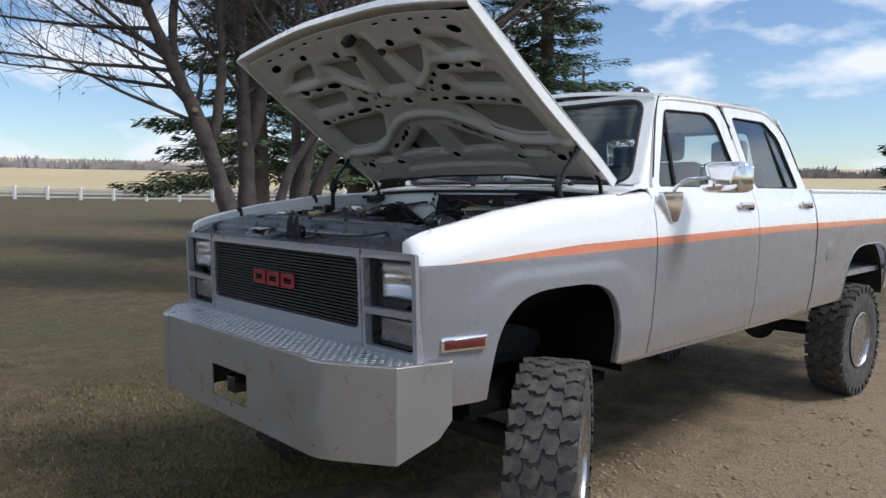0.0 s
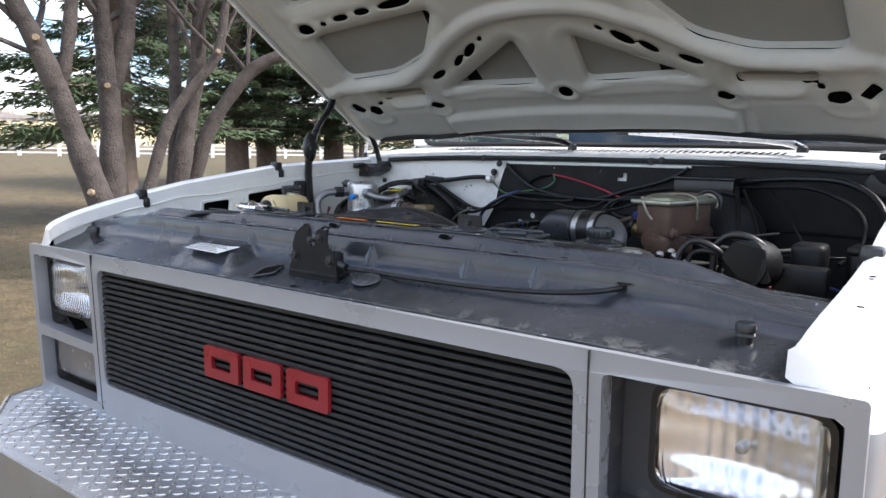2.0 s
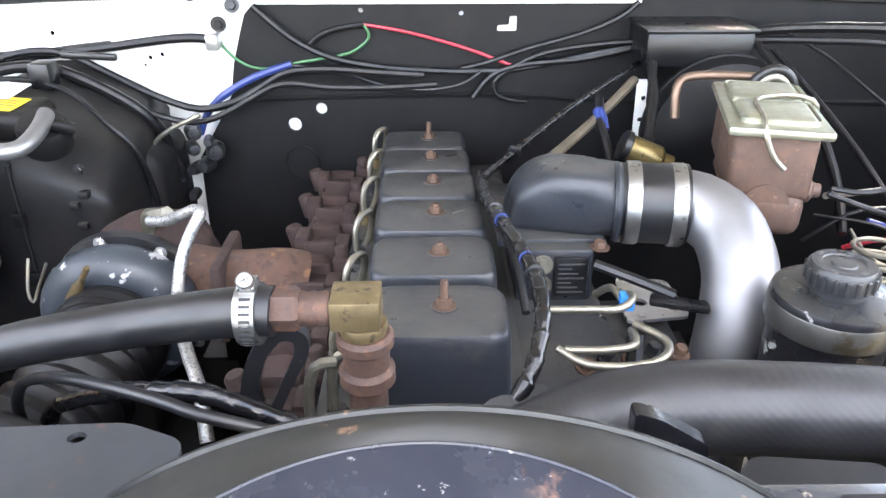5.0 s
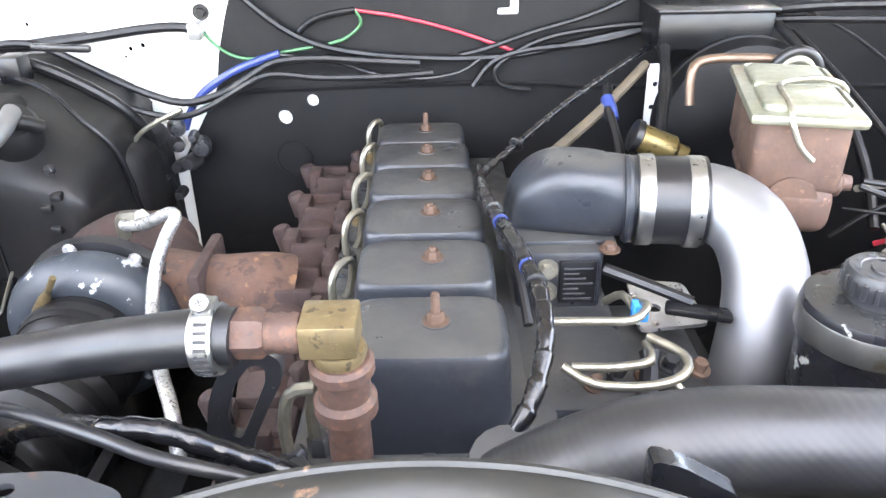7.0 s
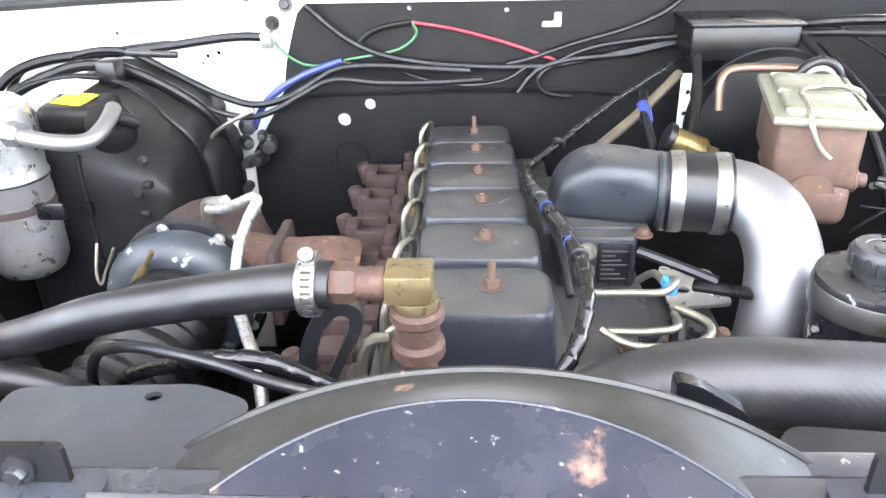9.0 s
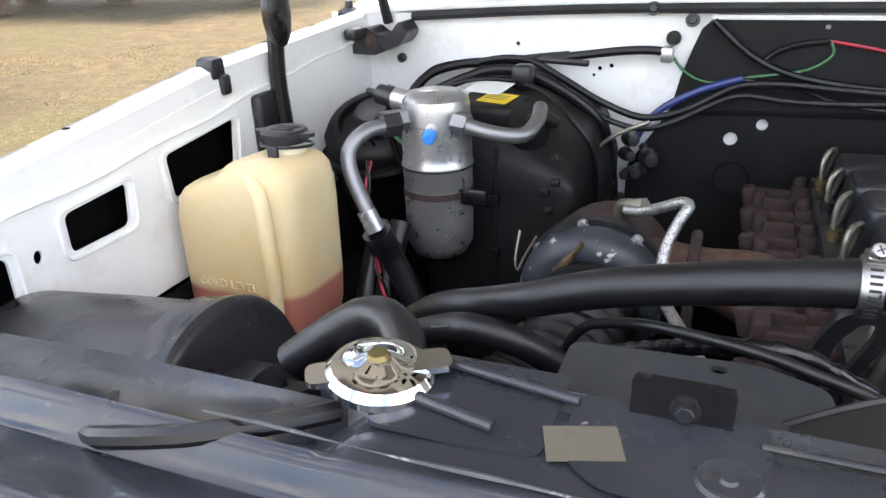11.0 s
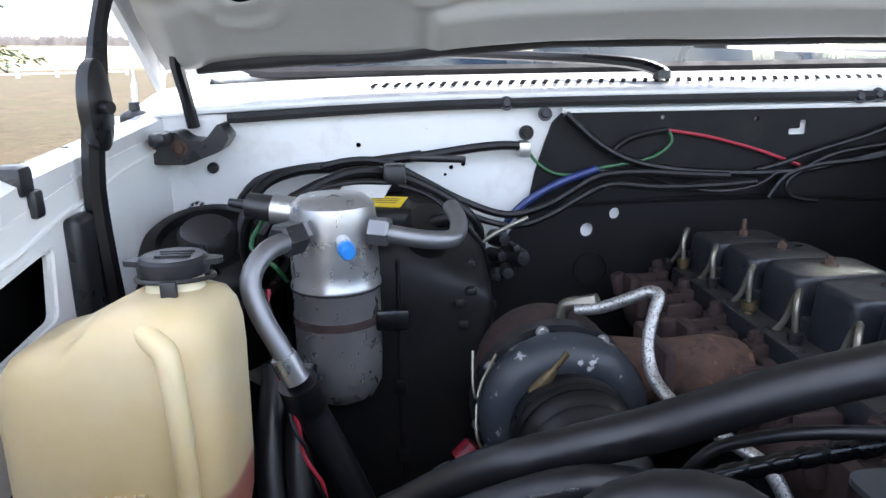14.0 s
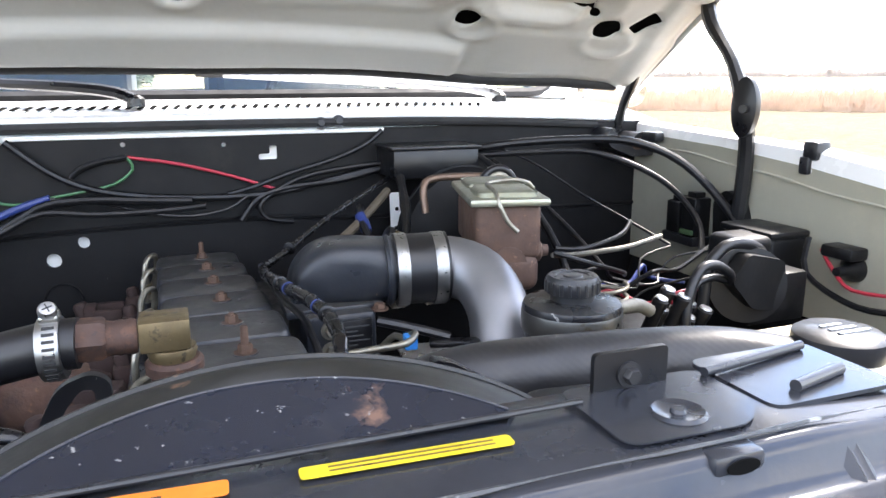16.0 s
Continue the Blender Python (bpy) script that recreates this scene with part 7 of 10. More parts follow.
def housing_bm():
    """The moulded case: upright front, a rounded shoulder, a lid that slopes up to the firewall, rounded ends."""
    side = smooth_path([(0, 0.966, 0.93), (0, 0.966, 1.10), (0, 0.966, 1.25), (0, 0.966, 1.350), (0, 0.974, 1.388), (0, 0.998, 1.415), (0, 1.045, 1.436), (0, 1.12, 1.450), (0, 1.235, 1.464)], 0.012)

    def fun(u, v):
        p = side[int(round(v * (len(side) - 1)))]
        x = -0.675 + 0.252 * u
        e = max(0.0, (abs(2 * u - 1) - 0.80) / 0.20)
        e = 0.022 * (1 - math.sqrt(max(0.0, 1 - e * e)))
        top = min(1.0, max(0.0, (p.z - 1.30) / 0.11))
        return (x, p.y + e * (1 - 0.6 * top), p.z - top * (lid_fall(x) + e))
    bm = grid(fun, 36, len(side) - 1)
    ends = [k for k in bm.edges if len(k.link_faces) == 1 and abs(abs(k.verts[0].co.x + 0.549) - 0.126) < 1e-4 and abs(k.verts[0].co.x - k.verts[1].co.x) < 1e-4]
    for k in bmesh.ops.extrude_edge_only(bm, edges=ends)["geom"]:
        if isinstance(k, bmesh.types.BMVert):
            k.co.y = 1.24
    return bm


part("housing", housing_bm(), HEATER, heater, smooth=45)
part("case_seam", tube([(-0.548, 0.965, 0.95), (-0.548, 0.965, 1.345), (-0.548, 0.972, 1.385)], 0.003, 8), HEATER, heater)
for z in (1.02, 1.12, 1.22, 1.31):
    part("case_clip", box(-0.556, -0.540, 0.956, 0.970, z - 0.010, z + 0.010, 0.002), BLACK_DEEP, heater)
part("housing_back", box(-0.71, -0.405, 1.10, 1.268, 0.93, 1.355, 0.030, 4), HEATER, heater)
part("housing_cap", box(-0.612, -0.520, 0.990, 1.085, 1.405, 1.4495, 0.016, 4), HEATER, heater)
part("door_motor", lathe([(0.030, -0.03), (0.033, -0.02), (0.033, 0.012), (0.028, 0.020), (0.012, 0.022), (0, 0.022)], axis_to((-0.506, 1.000, 1.420), (0.25, -0.5, 0.85)), 28), HEATER, heater, "round black vacuum motor")
part("motor_neck", tube([(-0.500, 0.985, 1.432), (-0.478, 0.975, 1.440), (-0.462, 0.990, 1.428)], 0.009, 10), HEATER, heater)
for x in (-0.535,):
    part("housing_rib", box(x - 0.004, x + 0.004, 0.968, 0.985, 0.95, 1.37, 0.003), HEATER, heater)
for x, z in ((-0.47, 1.33), (-0.455, 1.345), (-0.465, 1.30)):
    part("housing_nub", box(x - 0.007, x + 0.007, 0.958, 0.975, z - 0.005, z + 0.005, 0.003), HEATER, heater)
part("bracket_post", join_into(box(-0.600, -0.520, 1.120, 1.130, 1.462, 1.472, 0.003, m=Matrix.Rotation(radians(3), 4, "Y")), box(-0.562, -0.530, 1.095, 1.130, 1.452, 1.490, 0.006)), BLACK_SATIN, heater)
for sx, sz in ((-0.655, 1.38), (-0.655, 1.22), (-0.455, 1.38), (-0.455, 1.20), (-0.56, 1.415)):
    part("housing_screw", bolt_bm((sx, 0.968, sz), (0, -1, 0), 0.005, 0.005), BLACK_DUSTY, heater)
part("yellow_label", box(-0.027, 0.027, -0.020, 0.020, 0, 0.001, m=Matrix.Translation((-0.562, 1.024, 1.4530)) @ Matrix.Rotation(radians(-18), 4, "Z") @ Matrix.Rotation(radians(8), 4, "X")), YELLOW_TAG, heater, "yellow warning label")
part("white_label", box(-0.034, 0.034, -0.024, 0.024, 0, 0.001, m=Matrix.Translation((-0.590, 1.068, 1.4600)) @ Matrix.Rotation(radians(-14), 4, "Z") @ Matrix.Rotation(radians(10), 4, "X")), WHITE_TAG, heater, "white paper label")
for q in (-0.006, 0.002, 0.009):
    part("text_bar", box(-0.020, 0.018, q, q + 0.0018, 0.001, 0.0014, m=Matrix.Translation((-0.562, 1.024, 1.4530)) @ Matrix.Rotation(radians(-18), 4, "Z") @ Matrix.Rotation(radians(8), 4, "X")), BRASS, heater, smooth=0)
blower = thing("blower_motor", "black round blower motor against the white firewall", "blower motor", at=(-0.80, 1.15, 1.2))
BLOW = axis_to((-0.812, 1.122, 1.338), (0.03, -0.42, 0.90))
part("blower_shell", lathe([(0.098, -0.12), (0.102, 0.02), (0.100, 0.045), (0.088, 0.058), (0.070, 0.062), (0.066, 0.050), (0.030, 0.046), (0, 0.046)], BLOW, 40), BLACK_DEEP, blower)
part("blower_rim", lathe([(0.100, 0.010), (0.114, 0.014), (0.116, 0.020), (0.112, 0.026), (0.100, 0.026)], BLOW, 40), BLACK_DEEP, blower)
for k in range(7):
    a = 2 * math.pi * k / 7 + 0.3
    part("rim_screw", bolt_bm(BLOW @ Vector((0.107 * math.cos(a), 0.107 * math.sin(a), 0.022)), (0.03, -0.42, 0.90), 0.0045, 0.005), BOLT_RUST if k % 3 == 0 else BLACK_DUSTY, blower)
part("motor_can", lathe([(0.040, 0.04), (0.040, 0.072), (0.034, 0.080), (0, 0.082)], BLOW, 24), BLACK_DUSTY, blower)
part("drain_tube", tube([(-0.800, 1.03, 1.400), (-0.790, 1.02, 1.380), (-0.782, 1.04, 1.350)], 0.003, 8), WIRE_BLACK, blower)
part("orange_tag", box(-0.816, -0.802, 1.022, 1.026, 1.362, 1.382, 0.002), RUST_ORANGE, blower)
part("grommet", lathe([(0.009, 0), (0.009, 0.006), (0.005, 0.010), (0, 0.010)], axis_to((-0.831, 1.266, 1.470), (0, -1, 0)), 16), BLACK_DUSTY, fw)
knob = part("toothed_knob", lathe([(0.010, 0), (0.012, 0.004), (0.010, 0.012), (0.004, 0.014), (0, 0.014)], axis_to((-0.860, 1.264, 1.403), (0, -1, 0.2)), 14), ALU_DULL, fw)
for k in range(10):
    a = 2 * math.pi * k / 10
    part("knob_tooth", box(-0.0022, 0.0022, -0.010, 0, 0.010, 0.0145, m=Matrix.Translation((-0.860, 1.262, 1.403)) @ Matrix.Rotation(a, 4, "Y")), BLACK_DUSTY, knob, smooth=0)
pad = thing("foam_pad", "black foam pad stuck to the white inner fender", "pad", at=(-0.895, 0.89, 1.42))
part("pad_body", box(-0.904, -0.884, 0.862, 0.912, 1.345, 1.476, 0.009, 4), BLACK_DUSTY, pad)

# coolant tank
tank = thing("coolant_reservoir", "yellowed translucent coolant tank with pink coolant at the bottom", "coolant reservoir", at=(-0.78, 0.70, 1.2))


def tank_bm():
    def fun(u, v):
        a = 2 * math.pi * u
        c, s = math.cos(a), math.sin(a)
        q = 0.46
        x, y = math.copysign(abs(c) ** q, c), math.copysign(abs(s) ** q, s)
        shape = [(0.0, -0.232), (0.66, -0.231), (0.82, -0.226), (0.925, -0.212), (0.98, -0.188), (1.0, -0.155), (1.0, -0.10), (1.0, -0.055), (0.985, -0.034), (0.945, -0.017), (0.87, -0.006), (0.74, 0.000), (0.50, 0.003), (0.0, 0.004)]
        k, h = shape[int(round(v * (len(shape) - 1)))]
        px, py = x * 0.095 * k, y * 0.066 * k
        lift = 0.030 / (1 + math.exp(-(px + 0.008 - 0.10 * py) / 0.0055)) - 0.007 * max(0.0, -0.045 - px) / 0.05
        lift = lift - 0.002 if h > -0.04 else (lift - 0.002) * max(0, (h + 0.232) / 0.192)
        taper = 1 - 0.05 * max(0, -h / 0.23) * (px > 0)
        return (-0.791 + px * taper + 0.25 * py * 0.3, 0.702 + py, 1.412 + h + lift)
    return grid(fun, 72, 13)


part("tank_body", tank_bm(), TANK, tank)
part("seam_rib", tube([(-0.760, 0.652, 1.425), (-0.746, 0.640, 1.418), (-0.736, 0.634, 1.400), (-0.732, 0.634, 1.30), (-0.734, 0.635, 1.245)], lambda t, l: 0.0105 - 0.002 * t, 12), TANK_RIB, tank)
part("seam_tail", tube([(-0.735, 0.632, 1.252), (-0.730, 0.634, 1.238), (-0.722, 0.640, 1.215)], 0.006, 8), TANK_PLAIN, tank)
part("neck", lathe([(0.029, -0.014), (0.027, -0.006), (0.025, 0.004), (0.0245, 0.022)], Matrix.Translation((-0.750, 0.722, 1.440)), 24), TANK_PLAIN, tank)
cap = part("cap", lathe([(0.0295, 0.0), (0.0305, 0.004), (0.030, 0.013), (0.027, 0.016), (0.020, 0.0155), (0, 0.0165)], Matrix.Translation((-0.750, 0.722, 1.454)), 28), BLACK_DUSTY, tank, "black winged filler cap")
part("cap_wing", plate(rounded([(-0.043, -0.005), (-0.026, -0.011), (0.026, -0.011), (0.043, -0.005), (0.043, 0.005), (0.026, 0.011), (-0.026, 0.011), (-0.043, 0.005)], 0.005), (), 0.005, lambda a, b, c: (-0.750 + a, 0.722 + b, 1.462 + c)), BLACK_DUSTY, tank)
for i in range(3):
    part("cap_text_bar", box(-0.764 + 0.003 * (i % 2), -0.733 - 0.002 * (i % 2), 0.7135 + 0.0085 * i, 0.7170 + 0.0085 * i, 1.4696, 1.4712, 0.0006, 1), RUBBER, tank)
part("cap_strap", tube([(-0.750 + 0.033 * math.cos(a), 0.725 + 0.033 * math.sin(a), 1.449 - 0.004 * math.sin(a)) for a in (2 * math.pi * i / 24 for i in range(25))], 0.0022, 6, curved=False), BLACK_DUSTY, tank)
part("strap_tab", box(-0.753, -0.739, 0.683, 0.690, 1.428, 1.456, 0.002), BLACK_DUSTY, tank)
txt = bpy.data.curves.new("cold_level", "FONT")
txt.body, txt.size, txt.extrude, txt.align_x = "COLD LEVEL", 0.0165, 0.0012, "CENTER"
letters = new("level_text", txt)
letters.matrix_basis = Matrix.Translation((-0.806, 0.6352, 1.2765)) @ Matrix.Rotation(radians(-2.0), 4, "Z") @ Matrix.Rotation(radians(90), 4, "X")
letters.parent = tank
letters.matrix_parent_inverse = Matrix.Translation(tank.location).inverted()
txt.materials.append(TANK)
part("tank_bracket", box(-0.86, -0.70, 0.64, 0.77, 1.165, 1.188, 0.006), ALU_DULL, tank)

# heater plumbing on the engine
hose = thing("heater_hose", "black rubber hose clamped to a brass elbow", "hose", at=(-0.3, 0.5, 1.3))
part("hose_body", tube([(-0.100, 0.503, 1.448), (-0.125, 0.506, 1.446), (-0.204, 0.520, 1.428), (-0.299, 0.524, 1.408), (-0.375, 0.538, 1.378), (-0.430, 0.560, 1.353), (-0.466, 0.568, 1.341), (-0.502, 0.588, 1.318), (-0.552, 0.62, 1.273), (-0.585, 0.64, 1.240), (-0.61, 0.66, 1.17)], lambda t, l: 0.0188 - 0.0040 * t, 18), RUBBER, hose)
part("hose_clamp", lathe([(0.0225, -0.0075), (0.0232, -0.0065), (0.0232, 0.0065), (0.0225, 0.0075)], axis_to((-0.117, 0.505, 1.4455), (1, -0.05, 0.04)), 28), STEEL, hose, "steel worm drive clamp")
for i in range(14):
    a = radians(35 + i * 13)
    part("clamp_slot", box(-0.004, 0.004, -0.0011, 0.0011, 0, 0.0006, m=Matrix.Translation((-0.117, 0.505, 1.4455)) @ Matrix.Rotation(a, 4, "X") @ Matrix.Translation((0, 0, 0.0232))), BLACK_MATT, hose, smooth=0)
part("clamp_housing", box(-0.1235, -0.1105, 0.496, 0.514, 1.466, 1.4725, 0.002), STEEL, hose)
screw = part("clamp_screw", lathe([(0.0045, -0.012), (0.0045, 0.0), (0.0064, 0.001), (0.0064, 0.005), (0.0052, 0.0070), (0, 0.0076)], axis_to((-0.117, 0.500, 1.4735), (0.1, -0.7, 0.7)), 18), STEEL, hose)
for turn in (0, 90):
    part("screw_cross", box(-0.0035, 0.0035, -0.0004, 0.0004, 0, 0.0003, m=axis_to((-0.117, 0.500, 1.4735), (0.1, -0.7, 0.7)) @ Matrix.Translation((0, 0, 0.0076)) @ Matrix.Rotation(radians(turn + 20), 4, "Z")), BLACK_MATT, screw, smooth=0)
fitting = thing("brass_elbow", "brass elbow with rusty iron fittings", "pipe fitting", at=(-0.04, 0.507, 1.43))
part("elbow_block", box(-0.0600, -0.0240, 0.491, 0.525, 1.437, 1.4605, 0.0016), BRASS, fitting)
part("hex_nipple", lathe([(0.0155, 0), (0.0165, 0.003), (0.0165, 0.020), (0.0145, 0.023)], axis_to((-0.105, 0.5045, 1.4495), (1, 0.03, -0.03)), 6), PIPE_RUST, fitting)
part("threaded_end", lathe([(0.0125, 0), (0.0135, 0.004), (0.0125, 0.008), (0.0135, 0.012), (0.0125, 0.016), (0.0135, 0.020), (0.0125, 0.024)], axis_to((-0.085, 0.506, 1.448), (1, 0.03, -0.03)), 20), PIPE_RUST, fitting)
part("brass_collar", lathe([(0.0175, 0), (0.0185, 0.004), (0.0165, 0.010)], axis_to((-0.038, 0.507, 1.4365), (0, 0, -1)), 24), BRASS, fitting)
part("iron_coupling", lathe([(0.0185, 0), (0.0215, 0.003), (0.0215, 0.010), (0.0178, 0.014), (0.0178, 0.030), (0.0215, 0.034), (0.0215, 0.044), (0.0175, 0.048), (0.0150, 0.050), (0.0150, 0.15)], axis_to((-0.037, 0.507, 1.4275), (0, 0.05, -1)), 24), PIPE_RUST, fitting, "rusty iron pipe coupling")
hose2 = thing("coolant_hose", "black rubber coolant hose lying over the intake hose", "hose", at=(-0.45, 0.52, 1.3))
part("hose_body", tube([(-0.315, 0.57, 1.23), (-0.332, 0.548, 1.288), (-0.365, 0.530, 1.326), (-0.403, 0.522, 1.343), (-0.443, 0.522, 1.345), (-0.494, 0.543, 1.318), (-0.559, 0.560, 1.283), (-0.616, 0.573, 1.253), (-0.66, 0.585, 1.20)], 0.0145, 16), RUBBER, hose2)
part("hose_clamp", lathe([(0.0155, -0.006), (0.0160, 0), (0.0155, 0.006)], axis_to((-0.640, 0.580, 1.225), (-0.5, 0.15, -0.65)), 22), STEEL, hose2)
part("printed_line", tube([(-0.410, 0.5090, 1.350), (-0.443, 0.5095, 1.352), (-0.470, 0.518, 1.342)], 0.0009, 4), ALU_DULL, hose2)
conduit = thing("battery_cable", "grey black cable crossing in front of the engine", "cable", at=(-0.25, 0.45, 1.35))
part("cable_sheath", tube([(-0.355, 0.575, 1.25), (-0.349, 0.562, 1.310), (-0.330, 0.549, 1.349), (-0.306, 0.54, 1.363), (-0.275, 0.52, 1.378), (-0.239, 0.50, 1.387), (-0.183, 0.47, 1.396), (-0.147, 0.455, 1.394), (-0.097, 0.452, 1.380), (-0.05, 0.46, 1.35)], 0.0050, 10), RUBBER, conduit)
loom = thing("wiring_loom", "taped black wiring loom lying in front of the engine", "wiring", at=(-0.2, 0.48, 1.33))
part("loom_body", tube([(-0.36, 0.60, 1.24), (-0.336, 0.588, 1.290), (-0.300, 0.568, 1.318), (-0.262, 0.545, 1.342), (-0.225, 0.512, 1.370), (-0.188, 0.485, 1.391), (-0.153, 0.48, 1.393), (-0.113, 0.48, 1.374), (-0.075, 0.48, 1.354), (-0.03, 0.48, 1.32)], lambda t, l: 0.0086 - 0.0018 * ((l / 0.020) % 1), 14, 0.003), SPIRAL_WRAP, loom)
rhose = thing("upper_radiator_hose", "thick black upper radiator hose", "hose", at=(0.3, 0.45, 1.3))
def woven_rubber():
    """Black rubber moulded with a fine dimpled weave."""
    m = RUBBER_HOSE.copy()
    m.name = "dimpled radiator hose"
    t = m.node_tree
    co = t.nodes.new("ShaderNodeTexCoord")
    sep = t.nodes.new("ShaderNodeSeparateXYZ")
    t.links.new(co.outputs["Object"], sep.inputs[0])
    waves = []
    for axis, per in (("X", 0.0078), ("Z", 0.0066)):
        k = t.nodes.new("ShaderNodeMath")
        k.operation = "MULTIPLY"
        k.inputs[1].default_value = 2 * math.pi / per
        t.links.new(sep.outputs[axis], k.inputs[0])
        w = t.nodes.new("ShaderNodeMath")
        w.operation = "SINE"
        t.links.new(k.outputs[0], w.inputs[0])
        waves.append(w.outputs[0])
    prod = t.nodes.new("ShaderNodeMath")
    prod.operation = "MULTIPLY"
    t.links.new(waves[0], prod.inputs[0])
    t.links.new(waves[1], prod.inputs[1])
    bn = node(t, "ShaderNodeBump", Strength=0.10, Distance=0.0005)
    t.links.new(prod.outputs[0], bn.inputs["Height"])
    t.links.new(bn.outputs["Normal"], t.nodes["Principled BSDF"].inputs["Normal"])
    return m


RUBBER_HOSE = material("plain radiator hose", (0.013, 0.013, 0.0145), 0.40, coarse=9, fine=260, vary=0.25, dust=0.25, dust_colour=(0.045, 0.044, 0.041), bump=0)
part("hose_body", tube([(0.010, 0.470, 1.285), (0.055, 0.470, 1.325), (0.105, 0.470, 1.357), (0.150, 0.470, 1.376), (0.200, 0.472, 1.382), (0.27, 0.472, 1.380), (0.36, 0.464, 1.378), (0.44, 0.445, 1.375), (0.50, 0.405, 1.365), (0.53, 0.36, 1.35)], 0.0345, 36), woven_rubber(), rhose)
part("hose_clamp", lathe([(0.036, -0.007), (0.036, 0.007)], axis_to((0.505, 0.398, 1.363), (0.55, -0.75, -0.25)), 28), BLACK_SATIN, rhose)

wedge = thing("hose_guard", "black plastic guard beside the radiator hose", "guard", at=(0.155, 0.40, 1.40))
part("guard_blade", plate(rounded([(0.134, 1.440), (0.150, 1.435), (0.182, 1.414), (0.186, 1.385), (0.136, 1.385)], 0.005), (), 0.012, lambda a, b, c: (a, 0.398 + c, b)), BLACK_SATIN, wedge)

# fan shroud and labels
shroud = thing("fan_shroud", "chipped dark fan shroud arching behind the radiator top", "fan shroud", at=(0, 0.36, 1.2))
SHROUD_FACE = material("scratched blue black plate", (0.014, 0.016, 0.024), 0.25, coarse=9, vary=0.25, bump=0.12, dust=0.18, dust_colour=(0.05, 0.048, 0.046), spots=[(11, 0.60, 0.05, (0.16, 0.095, 0.07)), (120, 0.655, 0.02, (0.20, 0.195, 0.19))])
FLANGE = material("grey blue bracket paint", (0.024, 0.027, 0.031), 0.42, coarse=10, vary=0.25, bump=0.15, dust=0.2, dust_colour=(0.055, 0.052, 0.048), spots=[(16, 0.60, 0.06, (0.095, 0.045, 0.03))])
SHROUD_BAND = material("greenish grey shroud plastic", (0.010, 0.010, 0.009), 0.46, coarse=8, vary=0.2, bump=0.15, dust=0.25, dust_colour=(0.035, 0.034, 0.029), spots=[(20, 0.68, 0.05, (0.22, 0.12, 0.07))])


def arc_z(x, top, r):
    return top - r + math.sqrt(max(1e-6, r * r - x * x))


def face_edge(a):
    """The curved upper edge of the sloping face plate."""
    y = 0.352 - 0.19 + math.sqrt(0.19 ** 2 - (0.135 * a) ** 2)
    return Vector((0.008 + 0.135 * a, y, 1.4450 + (y - 0.293) * 0.26))


def band_edge(a):
    """The rear edge of the shroud's arch."""
    return Vector((0.015 + 0.235 * a, 0.375 - 0.012 * a * a, arc_z(0.235 * a, 1.4655, 0.34)))


part("face_plate", grid(lambda u, v: Vector((0.008 + 0.135 * (2 * u - 1), 0.2925, 1.4445)).lerp(face_edge(2 * u - 1), v), 40, 6, 0.003), SHROUD_FACE, shroud, "blue black face plate with rust patches")
part("shroud_band", grid(lambda u, v: face_edge(2 * u - 1).lerp(band_edge(2 * u - 1), v) + Vector((0, 0, -0.0015 + 0.004 * math.sin(v * math.pi))), 44, 6, 0.003), SHROUD_BAND, shroud)
part("shroud_rear_edge", tube([band_edge(-1 + i / 20) - Vector((0, 0, 0.001)) for i in range(41)], 0.0026, 6, curved=False), SHROUD_BAND, shroud)
part("band_bead", tube([face_edge(-1 + i / 20) for i in range(41)], 0.0013, 6, curved=False), SHROUD_FACE, shroud)
part("shroud_joint", tube([(-0.190, 0.2935, 1.4440), (0, 0.2905, 1.4455), (0.190, 0.2935, 1.4440)], 0.002, 8), BLACK_DUSTY, shroud)
part("shroud_wall", grid(lambda u, v: (-0.30 + 0.60 * u, 0.375 - 0.04 * v, min(1.40, arc_z(-0.30 + 0.60 * u, 1.43, 0.34)) - 0.25 * v), 16, 3, 0.003), SHROUD_BAND, shroud)
part("shroud_flange", plate(rounded([(0.155, 0.330), (0.30, 0.330), (0.29, 0.392), (0.21, 0.400)], 0.01), [ellipse(0.235, 0.372, 0.006, 0.004)], 0.004, lambda a, b, c: (a, b, 1.400 + c)), FIREWALL_BLACK, shroud)
part("shroud_flange", plate(rounded([(-0.140, 0.330), (-0.143, 0.412), (-0.185, 0.430), (-0.315, 0.424), (-0.315, 0.330)], 0.012), [ellipse(-0.212, 0.416, 0.006, 0.005)], 0.004, lambda a, b, c: (a, b, 1.406 + c)), FLANGE, shroud, "grey bracket with rust patches")
radiator = thing("radiator", "black radiator with a chrome pressure cap", "radiator", at=(0, 0.34, 1.0))
part("top_tank", box(-0.48, 0.48, 0.325, 0.385, 1.355, 1.405, 0.012), BLACK_PAINT, radiator)
part("core", box(-0.46, 0.46, 0.330, 0.375, 0.80, 1.36, 0.004), BLACK_MATT, radiator)
part("filler_neck", lathe([(0.022, 0), (0.020, 0.03), (0.026, 0.034)], Matrix.Translation((-0.405, 0.288, 1.412)), 22), ALU_DULL, radiator)
part("radiator_cap", lathe([(0.033, 0.0), (0.034, 0.006), (0.030, 0.011), (0.014, 0.013), (0.010, 0.016), (0, 0.0165)], Matrix.Translation((-0.405, 0.288, 1.443)) @ Matrix.Rotation(radians(6), 4, "Y"), 32), CHROME, radiator, "chrome radiator cap with wings")
